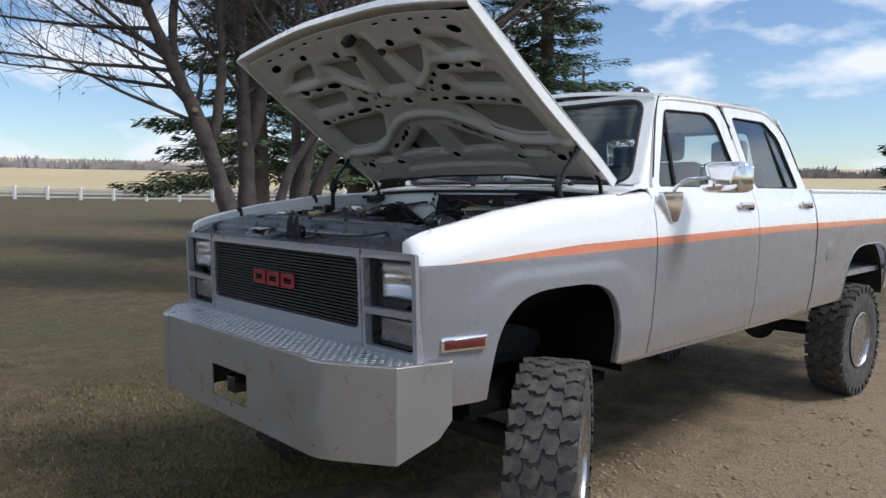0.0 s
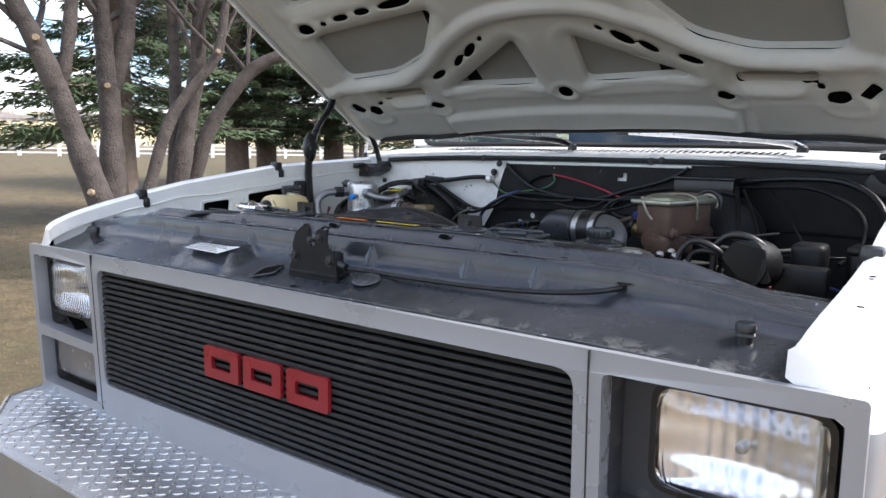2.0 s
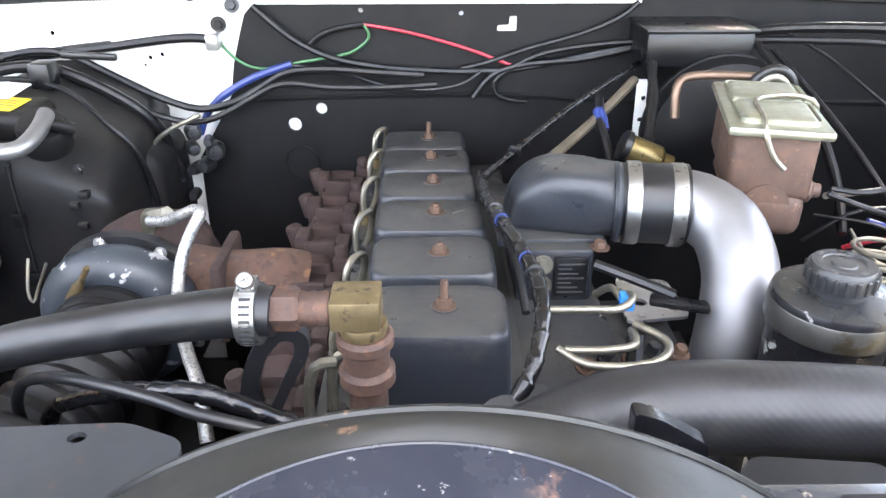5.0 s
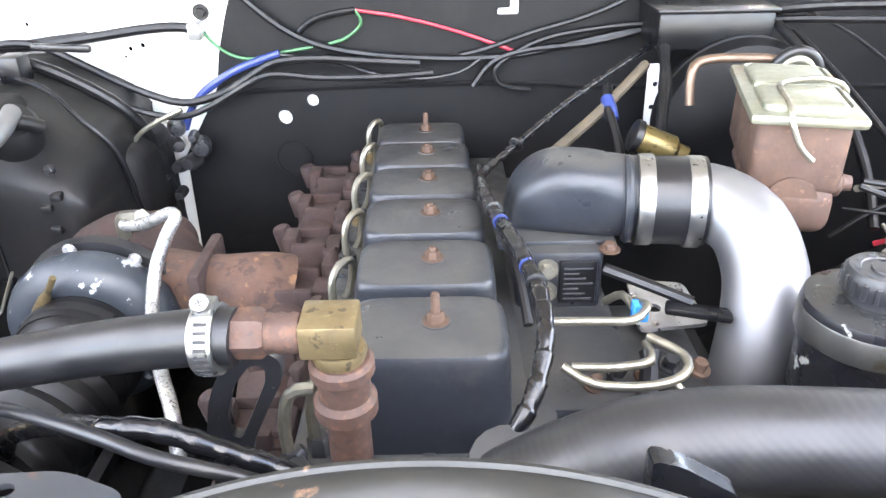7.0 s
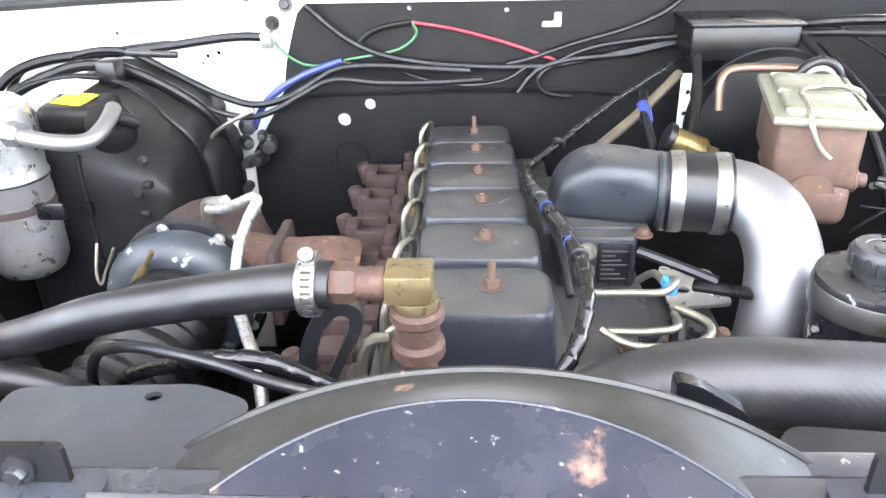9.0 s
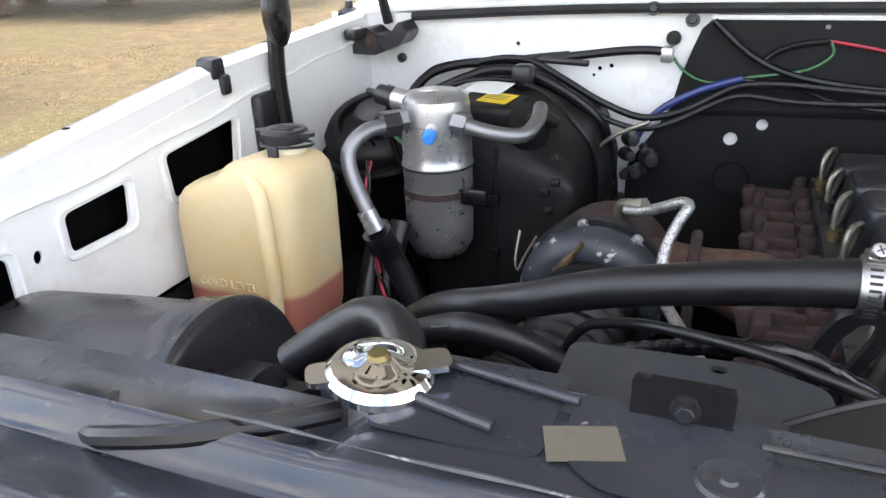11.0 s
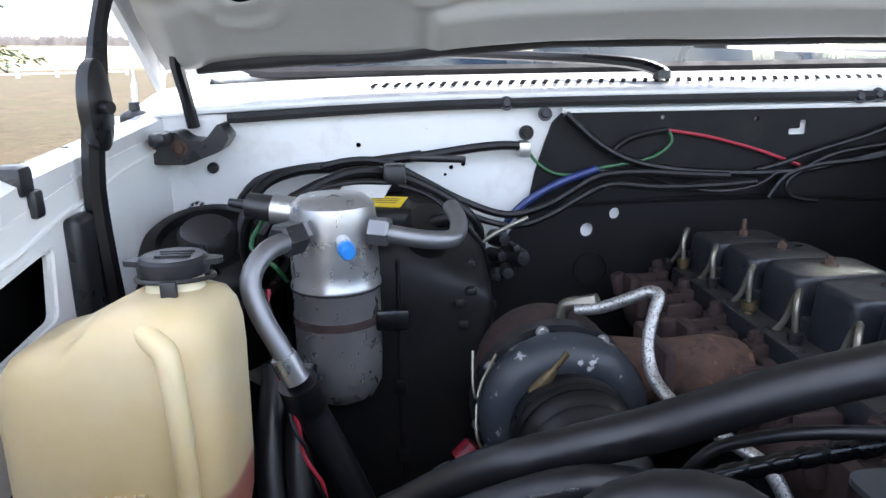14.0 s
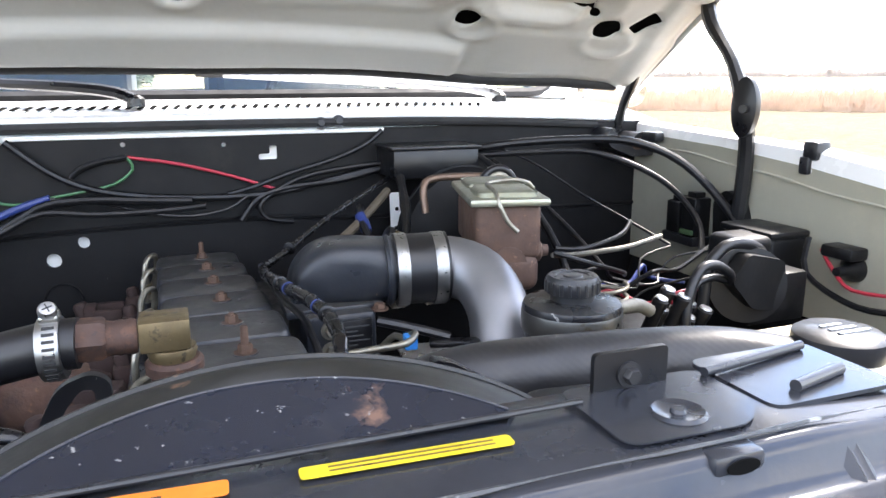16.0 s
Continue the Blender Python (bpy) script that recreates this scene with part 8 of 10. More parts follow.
part("cap_wing", plate(rounded([(-0.047, -0.012), (0.047, -0.012), (0.047, 0.012), (-0.047, 0.012)], 0.008), (), 0.004, lambda a, b, c: (-0.405 + a * 0.8 - b * 0.5, 0.288 + b * 0.8 + a * 0.5, 1.449 + c)), CHROME, radiator)
part("cap_disc", lathe([(0.008, 0), (0.006, 0.003), (0, 0.003)], Matrix.Translation((-0.405, 0.288, 1.459)), 14), GOLD_PART, radiator)
part("overflow_tube", tube([(-0.425, 0.270, 1.428), (-0.455, 0.240, 1.432), (-0.52, 0.21, 1.428), (-0.60, 0.24, 1.40), (-0.68, 0.45, 1.33)], 0.007, 8), RUBBER, radiator)
part("overflow_hose", tube([(-0.395, 0.31, 1.430), (-0.42, 0.345, 1.445), (-0.46, 0.365, 1.435), (-0.52, 0.36, 1.39)], 0.015, 12), RUBBER, radiator)
for nm, x0, x1, y, mt, lab in (("orange_label", -0.102, -0.014, 0.276, ORANGE_TAG, "orange warning sticker on the radiator support"), ("yellow_label", 0.019, 0.132, 0.2705, YELLOW_TAG, "yellow warning sticker on the radiator support")):
    lb = thing(nm, lab, "label", "warning stickers", at=((x0 + x1) / 2, y, 1.4425))
    tw = Matrix.Translation(((x0 + x1) / 2, y, 1.4423)) @ Matrix.Rotation(radians(-3 if x0 < 0 else -2.5), 4, "Z")
    w, h = (x1 - x0) / 2, 0.0068 if x0 < 0 else 0.0054
    part("sticker", plate(rounded([(-w, -h), (w, -h), (w, h), (-w, h)], 0.003), (), 0.0008, lambda a, b, c, tw=tw: tw @ Vector((a, b, c))), mt, lb)
    if x0 < 0:
        part("text_bar", box(-0.010, 0.014, -0.0022, 0.0004, 0.0008, 0.0011, m=tw), RUST_ORANGE, lb, smooth=0)
    else:
        for q in (-0.0028, 0.0012):
            part("text_bar", box(-0.042, 0.046, q, q + 0.0012, 0.0008, 0.0011, m=tw), BRASS, lb, smooth=0)

# brakes
mc = thing("master_cylinder", "rusty brake master cylinder with a zinc lid and wire bail", "master cylinder", at=(0.42, 0.90, 1.36))
LIDM = Matrix.Translation((0.420, 0.915, 1.470)) @ Matrix.Rotation(radians(-14), 4, "Z")
part("reservoir_body", box(-0.046, 0.046, -0.092, 0.092, -0.078, 0.0, 0.009, 3, m=LIDM), MC_IRON, mc)
part("lower_casting", box(-0.022, 0.044, -0.096, 0.03, -0.124, -0.070, 0.016, 4, m=LIDM), MC_IRON, mc)
part("casting_web", box(-0.044, 0.0, -0.070, 0.06, -0.098, -0.072, 0.012, 3, m=LIDM), MC_IRON, mc)
part("bore", tube([LIDM @ Vector((0.0, -0.095, -0.085)), LIDM @ Vector((0.0, 0.14, -0.085))], 0.026, 18), MC_IRON, mc)
lid = part("lid", box(-0.0555, 0.0555, -0.104, 0.104, -0.002, 0.009, 0.004, m=LIDM), MC_LID, mc)
for q in (-0.045, 0.045):
    part("lid_dome", box(-0.043, 0.043, q - 0.042, q + 0.042, 0.004, 0.0175, 0.011, 3, m=LIDM), MC_LID, lid)
part("bail_wire", tube([LIDM @ Vector(p) for p in ((0.055, 0.01, -0.04), (0.056, 0.006, 0.008), (0.03, 0.0, 0.021), (0.0, -0.005, 0.020), (-0.02, -0.03, 0.020), (-0.018, -0.085, 0.016), (-0.016, -0.104, 0.002), (-0.004, -0.104, -0.022), (0.010, -0.104, -0.036))], 0.0032, 8, 0.008), ZINC, mc)
part("outlet_boss", lathe([(0.016, 0), (0.015, 0.018), (0.009, 0.022), (0.008, 0.03)], axis_to(LIDM @ Vector((0.030, -0.070, -0.070)), (1, -0.25, 0)), 16), MC_IRON, mc)
part("brake_line", tube([(0.478, 0.838, 1.400), (0.52, 0.83, 1.398), (0.60, 0.86, 1.405), (0.66, 0.92, 1.412)], 0.0036, 8), WIRE_BLACK, mc)
part("brake_line", tube([(0.478, 0.842, 1.392), (0.53, 0.83, 1.375), (0.60, 0.85, 1.350), (0.64, 0.90, 1.33)], 0.0036, 8), WIRE_BLACK, mc)
for k in range(4):
    part("coiled_line", tube([(0.53 + 0.034 * math.cos(a), 0.79 + 0.03 * math.sin(a), 1.34 - 0.016 * k + 0.002 * a) for a in (2 * math.pi * i / 20 for i in range(21))], 0.0030, 8, curved=False), DULL_LINE, mc)
part("copper_line", tube([(0.345, 1.02, 1.43), (0.345, 1.03, 1.470), (0.365, 1.04, 1.482), (0.42, 1.04, 1.483), (0.465, 1.03, 1.482)], 0.006, 10), material("copper toned line", (0.17, 0.115, 0.085), 0.45, metal=0.7, coarse=40, bump=0.1), mc)
for k, r in enumerate((0.034, 0.024)):
    part("rubber_loop", tube([(0.470 + r * math.cos(a) * 0.9, 1.02, 1.462 + r * math.sin(a)) for a in (math.pi * i / 12 - 0.3 for i in range(16))], 0.0065, 10), ZINC if k else RUBBER, mc)
booster = thing("brake_booster", "black round brake booster on the firewall", "brake booster", at=(0.46, 1.12, 1.36))
part("shell", lathe([(0.0, 0), (0.08, 0.01), (0.115, 0.03), (0.122, 0.05), (0.116, 0.06), (0.120, 0.075), (0.10, 0.10), (0, 0.11)], axis_to((0.46, 1.09, 1.365), (0, 1, 0)), 40), FIREWALL_BLACK, booster)
part("shell_rim", lathe([(0.119, -0.003), (0.1245, -0.002), (0.1245, 0.004), (0.119, 0.005)], axis_to((0.46, 1.145, 1.365), (0, 1, 0)), 40), FIREWALL_BLACK, booster)
wbox = thing("wiper_motor_cover", "black folded steel cover on the firewall", "cover", at=(0.41, 1.2, 1.47))
part("cover", box(0.332, 0.494, 1.150, 1.262, 1.467, 1.520, 0.007), BLACK_SATIN, wbox)
part("cover_lip", box(0.329, 0.497, 1.146, 1.262, 1.518, 1.524, 0.002), BLACK_SATIN, wbox)

# power steering reservoir, washer bottle and the far side of the bay
PSX, PSY = 0.368, 0.605
psr = thing("power_steering_reservoir", "black power steering reservoir with a ribbed cap", "reservoir", at=(PSX, PSY, 1.3))
PS_CAN = material("chipped black can paint", (0.010, 0.010, 0.012), 0.28, coarse=14, vary=0.3, bump=0.15, top_light_dust=(0.028, 0.0285, 0.028), spots=[(34, 0.63, 0.02, (0.26, 0.26, 0.25)), (120, 0.72, 0.02, (0.4, 0.4, 0.4))])
part("body", lathe([(0.0, 1.22), (0.040, 1.22), (0.047, 1.25), (0.0505, 1.355), (0.0520, 1.366), (0.0535, 1.369), (0.0540, 1.394), (0.0525, 1.3985), (0.040, 1.4015), (0, 1.402)], Matrix.Translation((PSX, PSY, 0)), 48), PS_CAN, psr, "chipped black reservoir can")
part("rim_band", lathe([(0.0540, 1.3685), (0.0549, 1.3700), (0.0549, 1.3900), (0.0543, 1.3915)], Matrix.Translation((PSX, PSY, 0)), 56), material("rubbed dull steel", (0.125, 0.122, 0.115), 0.38, metal=0.8, coarse=25, vary=0.2, bump=0.1, spots=[(30, 0.62, 0.05, (0.10, 0.085, 0.06))]), psr, "rubbed steel rim")
part("cap", lathe([(0.024, 1.400), (0.024, 1.408), (0.0275, 1.409), (0.0285, 1.413), (0.0285, 1.425), (0.026, 1.4285), (0.018, 1.4282), (0.017, 1.4270), (0.011, 1.4270), (0.010, 1.4285), (0, 1.4290)], Matrix.Translation((PSX, PSY, 0)), 36), BLACK_DUSTY, psr, "black ribbed filler cap")
for i in range(20):
    a = 2 * math.pi * i / 20
    part("cap_rib", box(-0.0022, 0.0022, 0.0275, 0.0302, 1.410, 1.424, 0.001, 1, m=Matrix.Translation((PSX, PSY, 0)) @ Matrix.Rotation(a, 4, "Z")), BLACK_DUSTY, psr, smooth=0)
for i in range(9):
    a = 2 * math.pi * i / 9
    part("cap_text_bar", box(-0.0035, 0.0035, 0.0195, 0.0220, 1.4280, 1.4288, m=Matrix.Translation((PSX, PSY, 0)) @ Matrix.Rotation(a, 4, "Z")), PLATE_TEXT, psr, smooth=0)
washer = thing("washer_bottle", "milky yellow washer bottle with a black cap", "washer bottle", at=(0.53, 0.40, 1.2))
part("bottle", box(0.440, 0.578, 0.345, 0.490, 1.20, 1.391, 0.020, 4), TANK_PLAIN, washer)
part("cap", lathe([(0.040, 0), (0.041, 0.006), (0.040, 0.020), (0.034, 0.024), (0.0, 0.025)], Matrix.Translation((0.524, 0.402, 1.388)), 30), BLACK_DUSTY, washer)
for i in range(3):
    part("cap_text_bar", box(0.510, 0.546 - 0.006 * i, 0.389 + 0.010 * i, 0.393 + 0.010 * i, 1.4125, 1.4142), ALU_DULL, washer, smooth=0)
servo = thing("cruise_servo", "black vacuum servo with two looping hoses", "servo", at=(0.70, 0.68, 1.3))
part("servo_body", lathe([(0.0, -0.03), (0.048, -0.025), (0.052, 0.0), (0.050, 0.03), (0, 0.035)], axis_to((0.668, 0.680, 1.372), (-0.4, -0.9, 0.1)), 30), BLACK_DEEP, servo)
part("servo_plate", plate(rounded([(0.614, 1.387), (0.640, 1.420), (0.697, 1.408), (0.708, 1.340), (0.652, 1.347)], 0.008), (), 0.022, lambda a, b, c: (a, 0.636 + c, b)), BLACK_DEEP, servo)
part("servo_box", box(0.720, 0.785, 0.740, 0.812, 1.345, 1.412, 0.012, 3), BLACK_DEEP, servo)
part("servo_bracket", box(0.70, 0.80, 0.69, 0.735, 1.30, 1.372, 0.006), BLACK_DEEP, servo)
part("vacuum_hose", tube([(0.526, 0.61, 1.30), (0.530, 0.615, 1.359), (0.539, 0.62, 1.391), (0.557, 0.625, 1.413), (0.583, 0.63, 1.413), (0.608, 0.635, 1.399), (0.620, 0.645, 1.385)], 0.0062, 10), RUBBER, servo)
part("vacuum_hose", tube([(0.545, 0.63, 1.33), (0.555, 0.635, 1.385), (0.585, 0.640, 1.395), (0.612, 0.645, 1.388)], 0.005, 10), RUBBER, servo)
part("vacuum_hose", tube([(0.592, 0.66, 1.33), (0.594, 0.66, 1.375), (0.599, 0.66, 1.406), (0.622, 0.66, 1.428), (0.656, 0.66, 1.428), (0.686, 0.665, 1.412), (0.700, 0.68, 1.390)], 0.0075, 12), RUBBER, servo)
relays = thing("relay_pack", "black relays clipped to the cream inner fender", "relay", at=(0.88, 1.04, 1.38))
for k, (y0, y1, z0, z1) in enumerate(((1.055, 1.092, 1.350, 1.412), (1.010, 1.050, 1.345, 1.424))):
    rl = part("relay_case", box(0.862, 0.900, y0, y1, z0, z1, 0.005), BLACK_DEEP, relays)
    part("relay_tab", box(0.868, 0.890, y0 + 0.006, y1 - 0.010, z1 - 0.002, z1 + 0.010, 0.002), BLACK_DEEP, rl)
part("relay_base", box(0.856, 0.902, 1.004, 1.096, 1.334, 1.352, 0.004), BLACK_DUSTY, relays)
part("green_plug", box(0.858, 0.866, 1.012, 1.046, 1.354, 1.364, 0.002), material("faded green plug", (0.06, 0.11, 0.05), 0.5, bump=0.05), relays)
footing = thing("stay_footing", "black steel footing plate under the hood stay", "bracket", at=(0.88, 0.95, 1.39))
part("footing_plate", plate(rounded([(0.905, 1.335), (0.985, 1.335), (0.992, 1.420), (0.965, 1.445), (0.925, 1.438), (0.910, 1.400)], 0.010), [ellipse(0.945, 1.425, 0.006, 0.006)], 0.014, lambda a, b, c: (0.900 - c, a, b)), BLACK_DEEP, footing)
fbox = thing("fuse_box", "black plastic box on the inner fender", "fuse box", at=(0.86, 0.83, 1.37))
part("box_body", box(0.820, 0.900, 0.785, 0.890, 1.318, 1.398, 0.010, 3), BLACK_DEEP, fbox)
part("box_lid", box(0.816, 0.896, 0.780, 0.894, 1.394, 1.406, 0.005, 2), BLACK_DEEP, fbox)
part("lid_catch", box(0.812, 0.820, 0.82, 0.845, 1.375, 1.402, 0.002), BLACK_DUSTY, fbox)
harness_side = thing("fender_connector", "black connector with red wires on the inner fender", "connector", at=(0.88, 0.70, 1.35))
part("connector_body", box(0.865, 0.90, 0.68, 0.735, 1.378, 1.397, 0.005), BLACK_DEEP, harness_side)
part("grommet", lathe([(0.020, 0), (0.018, 0.012), (0.008, 0.030), (0.006, 0.05)], axis_to((0.900, 0.70, 1.362), (-1, -0.2, 0.05)), 18), BLACK_DEEP, harness_side)
part("red_lead", tube([(0.875, 0.74, 1.385), (0.86, 0.70, 1.36), (0.85, 0.66, 1.345), (0.86, 0.60, 1.350)], 0.003, 6), RED_WIRE, harness_side)
part("black_lead", tube([(0.87, 0.76, 1.40), (0.85, 0.74, 1.35), (0.86, 0.66, 1.32), (0.87, 0.58, 1.33)], 0.0045, 6), WIRE_BLACK, harness_side)
battery = thing("battery_posts", "cluster of dark cable ends beside the steering reservoir", "terminal block", at=(0.52, 0.66, 1.3))
part("terminal_block", box(0.44, 0.56, 0.62, 0.72, 1.26, 1.335, 0.01), BLACK_DEEP, battery)
rng = random.Random(11)
for k, (x, z) in enumerate(((0.494, 1.372), (0.513, 1.378), (0.526, 1.371), (0.545, 1.358), (0.559, 1.352), (0.505, 1.355), (0.535, 1.345))):
    part("terminal", lathe([(0.0085, -0.035), (0.0085, 0.0), (0.0095, 0.002), (0.0095, 0.010), (0.006, 0.0125), (0, 0.0125)], axis_to((x, 0.622 + 0.012 * (k % 2), z), (0.25, -0.25, 1)), 14), BLACK_DEEP, battery)
    part("terminal_cap", lathe([(0.0080, 0.0125), (0.007, 0.0145), (0, 0.0145)], axis_to((x, 0.622 + 0.012 * (k % 2), z), (0.25, -0.25, 1)), 14), ALU_DULL, battery)
part("fitting", tube([(0.415, 0.60, 1.385), (0.455, 0.61, 1.383), (0.478, 0.615, 1.372)], 0.008, 10), DULL_LINE, battery)

# wiring on the firewall
def wire(name, label, pts, r, mat, y=1.246, n=8, step=0.015):
    w = thing(name, label, "wiring", "engine bay wiring", at=(pts[0][0], y, pts[0][-1]))
    p3 = [(p[0], y, p[1]) if len(p) == 2 else p for p in pts]
    part("sheath", tube(p3, r, n, step), mat, w, smooth=30)
    return w


wire("wiring_loom", "black wiring loom sagging along the firewall", [(-0.267, 1.545), (-0.211, 1.496), (-0.152, 1.466), (-0.072, 1.450), (0.019, 1.443), (0.085, 1.442), (0.159, 1.447), (0.296, 1.474), (0.349, 1.482)], 0.0058, WIRE_BLACK, 1.242)
wire("red_wire", "red wire along the firewall", [(-0.095, 1.515), (-0.03, 1.504), (0.029, 1.489), (0.089, 1.470), (0.150, 1.447)], 0.0028, RED_WIRE, 1.248)
wire("green_wire", "green wire looping on the firewall", [(-0.095, 1.515), (-0.088, 1.495), (-0.118, 1.472), (-0.173, 1.461), (-0.215, 1.454), (-0.25, 1.44)], 0.0025, GREEN_WIRE, 1.246)
wire("braided_wire", "black braided wire on the firewall", [(-0.190, 1.475), (-0.171, 1.495), (-0.140, 1.508), (-0.095, 1.515)], 0.0048, WIRE_BLACK, 1.248)
wire("blue_loom", "blue taped wires dropping to the heater box", [(-0.213, 1.456), (-0.277, 1.434), (-0.331, 1.404), (-0.360, 1.375), (-0.378, 1.34)], lambda t, l: 0.0058 + 0.0007 * (int(l / 0.006) % 2), BLUE_WIRE, 1.238)
wire("grey_wire", "thin grey wire sagging over the firewall", [(-0.213, 1.454), (-0.133, 1.442), (-0.073, 1.423), (-0.002, 1.413), (0.060, 1.422), (0.092, 1.442)], 0.0030, RUBBER, 1.236)
wire("thick_cable", "thick black cable along the white firewall", [(-0.330, 1.490), (-0.350, 1.497), (-0.403, 1.496), (-0.507, 1.483), (-0.602, 1.474), (-0.690, 1.468), (-0.76, 1.45), (-0.80, 1.40)], 0.0075, WIRE_BLACK, 1.236)
wire("thick_cable", "black cable looping over the heater box", [(-0.500, 1.245, 1.484), (-0.560, 1.243, 1.478), (-0.630, 1.232, 1.470), (-0.690, 1.21, 1.470), (-0.74, 1.17, 1.455), (-0.765, 1.12, 1.41), (-0.76, 1.08, 1.35)], 0.0085, WIRE_BLACK)
wire("wiring_loom", "black loom draped over the heater box", [(-0.655, 1.474), (-0.610, 1.482), (-0.559, 1.478), (-0.498, 1.447), (-0.436, 1.413), (-0.366, 1.389), (-0.302, 1.402), (-0.255, 1.428), (-0.215, 1.448), (-0.15, 1.452), (-0.08, 1.447), (0.0, 1.442)], 0.0062, WIRE_BLACK, 1.215)
wire("wiring_loom", "second black loom over the heater box", [(-0.640, 1.466), (-0.590, 1.476), (-0.540, 1.462), (-0.480, 1.428), (-0.42, 1.396), (-0.36, 1.382), (-0.31, 1.396), (-0.262, 1.422), (-0.215, 1.442), (-0.14, 1.436), (-0.05, 1.436), (0.02, 1.440)], 0.0050, WIRE_BLACK, 1.165)
wire("wiring_loom", "taped loom lying across the heater box lid", [(-0.730, 1.06, 1.405), (-0.700, 1.08, 1.440), (-0.655, 1.11, 1.462), (-0.600, 1.135, 1.476), (-0.540, 1.15, 1.466), (-0.470, 1.15, 1.432), (-0.425, 1.16, 1.39), (-0.412, 1.19, 1.33), (-0.405, 1.22, 1.22), (-0.41, 1.22, 1.10)], lambda t, l: 0.0085 + 0.0008 * (int(l / 0.02) % 2), WIRE_BLACK, n=10)
wire("wiring_loom", "thin black leads over the heater box", [(-0.690, 1.02, 1.43), (-0.665, 1.06, 1.458), (-0.62, 1.09, 1.468), (-0.56, 1.10, 1.466), (-0.50, 1.09, 1.448), (-0.455, 1.07, 1.412), (-0.420, 1.08, 1.36), (-0.415, 1.11, 1.25)], 0.0038, WIRE_BLACK)
wire("capillary_tube", "thin grey tube beside the heater box", [(-0.345, 1.398), (-0.395, 1.375), (-0.425, 1.350), (-0.434, 1.316), (-0.430, 1.27), (-0.42, 1.22)], 0.0036, ZINC, 1.15)
wire("green_wire", "green wire at the white panel's edge", [(-0.33, 1.492), (-0.31, 1.466), (-0.28, 1.448), (-0.24, 1.445)], 0.0025, GREEN_WIRE, 1.250)
wire("brake_pipe", "pale steel brake pipe running to the fender", [(0.478, 0.845, 1.388), (0.53, 0.880, 1.376), (0.60, 0.905, 1.371), (0.66, 0.915, 1.372), (0.722, 0.92, 1.383)], 0.0042, DULL_LINE)
wire("corrugated_conduit", "small corrugated conduit beside the fuel lines", [(0.205, 0.63, 1.335), (0.198, 0.60, 1.315), (0.182, 0.57, 1.29), (0.165, 0.55, 1.26)], lambda t, l: 0.0085 + 0.0012 * math.cos(l * 2 * math.pi / 0.006), WIRE_BLACK)
clipw = thing("cable_clip", "pale clip holding a cable to the firewall", "clip", at=(-0.335, 1.25, 1.49))
part("clip_body", box(-0.345, -0.325, 1.228, 1.262, 1.478, 1.503, 0.004), ALU_DULL, clipw)
part("clip_bolt", bolt_bm((-0.328, 1.258, 1.515), (0, -1, 0), 0.008, 0.008), BLACK_SATIN, clipw)
grm = thing("grommet_cluster", "black connectors hanging beside the heater box", "connector", at=(-0.37, 1.2, 1.33))
for k, (x, z, r) in enumerate(((-0.380, 1.288, 0.011), (-0.364, 1.294, 0.013), (-0.408, 1.272, 0.007), (-0.395, 1.240, 0.009), (-0.360, 1.335, 0.008), (-0.352, 1.318, 0.016), (-0.386, 1.350, 0.014), (-0.392, 1.322, 0.012))):
    part("connector", lathe([(r, 0), (r, 0.02), (r * 0.7, 0.035), (0, 0.036)], axis_to((x, 1.225, z), (0.1 * k - 0.2, -1, 0.1)), 14), BLACK_DUSTY, grm)
taped_loom = wire("engine_loom", "taped black engine loom beside the valve covers", [(0.345, 1.19, 1.472), (0.27, 1.12, 1.452), (0.19, 1.04, 1.428), (0.12, 0.96, 1.404), (0.080, 0.90, 1.396), (0.071, 0.852, 1.400), (0.080, 0.775, 1.404), (0.096, 0.683, 1.409), (0.104, 0.625, 1.409), (0.105, 0.576, 1.403), (0.100, 0.548, 1.389), (0.089, 0.523, 1.373), (0.073, 0.508, 1.352), (0.05, 0.50, 1.31)], lambda t, l: (0.0042 + 0.0026 * min(1, max(0, (t - 0.42) * 8))) * (1.16 - 0.26 * ((l / 0.021) % 1)), SPIRAL_WRAP, n=14, step=0.003)
for p, d in (((0.080, 0.775, 1.404), (0.15, -1, 0.04)), ((0.104, 0.625, 1.409), (0.05, -1, 0)), ((0.120, 0.960, 1.404), (-0.5, -0.8, -0.2))):
    part("loom_tie", lathe([(0.0082, -0.002), (0.0090, -0.0015), (0.0090, 0.0015), (0.0082, 0.002)], axis_to(p, d), 16), BLACK_SATIN, taped_loom)
for p, d in (((0.085, 0.745, 1.4055), (0.15, -1, 0.04)), ((0.1005, 0.652, 1.4095), (0.15, -1, 0))):
    tp = thing("blue_tape", "ring of blue tape on the engine loom", "tape", "tape rings", at=p)
    part("ring", lathe([(0.0078, -0.0018), (0.0078, 0.0018)], axis_to(p, d), 14), BLUE_WIRE, tp)
wire("engine_loom", "inner black loom along the valve covers", [(0.075, 0.92, 1.392), (0.082, 0.80, 1.382), (0.097, 0.72, 1.375), (0.104, 0.66, 1.345)], 0.0045, WIRE_BLACK)
wire("brown_cable", "mud stained cable behind the intake elbow", [(0.32, 1.15, 1.45), (0.25, 1.08, 1.41), (0.18, 1.00, 1.385), (0.13, 0.93, 1.375), (0.115, 0.88, 1.372)], 0.0072, material("mud stained sheath", (0.085, 0.068, 0.047), 0.7, coarse=25, vary=0.3, bump=0.2))
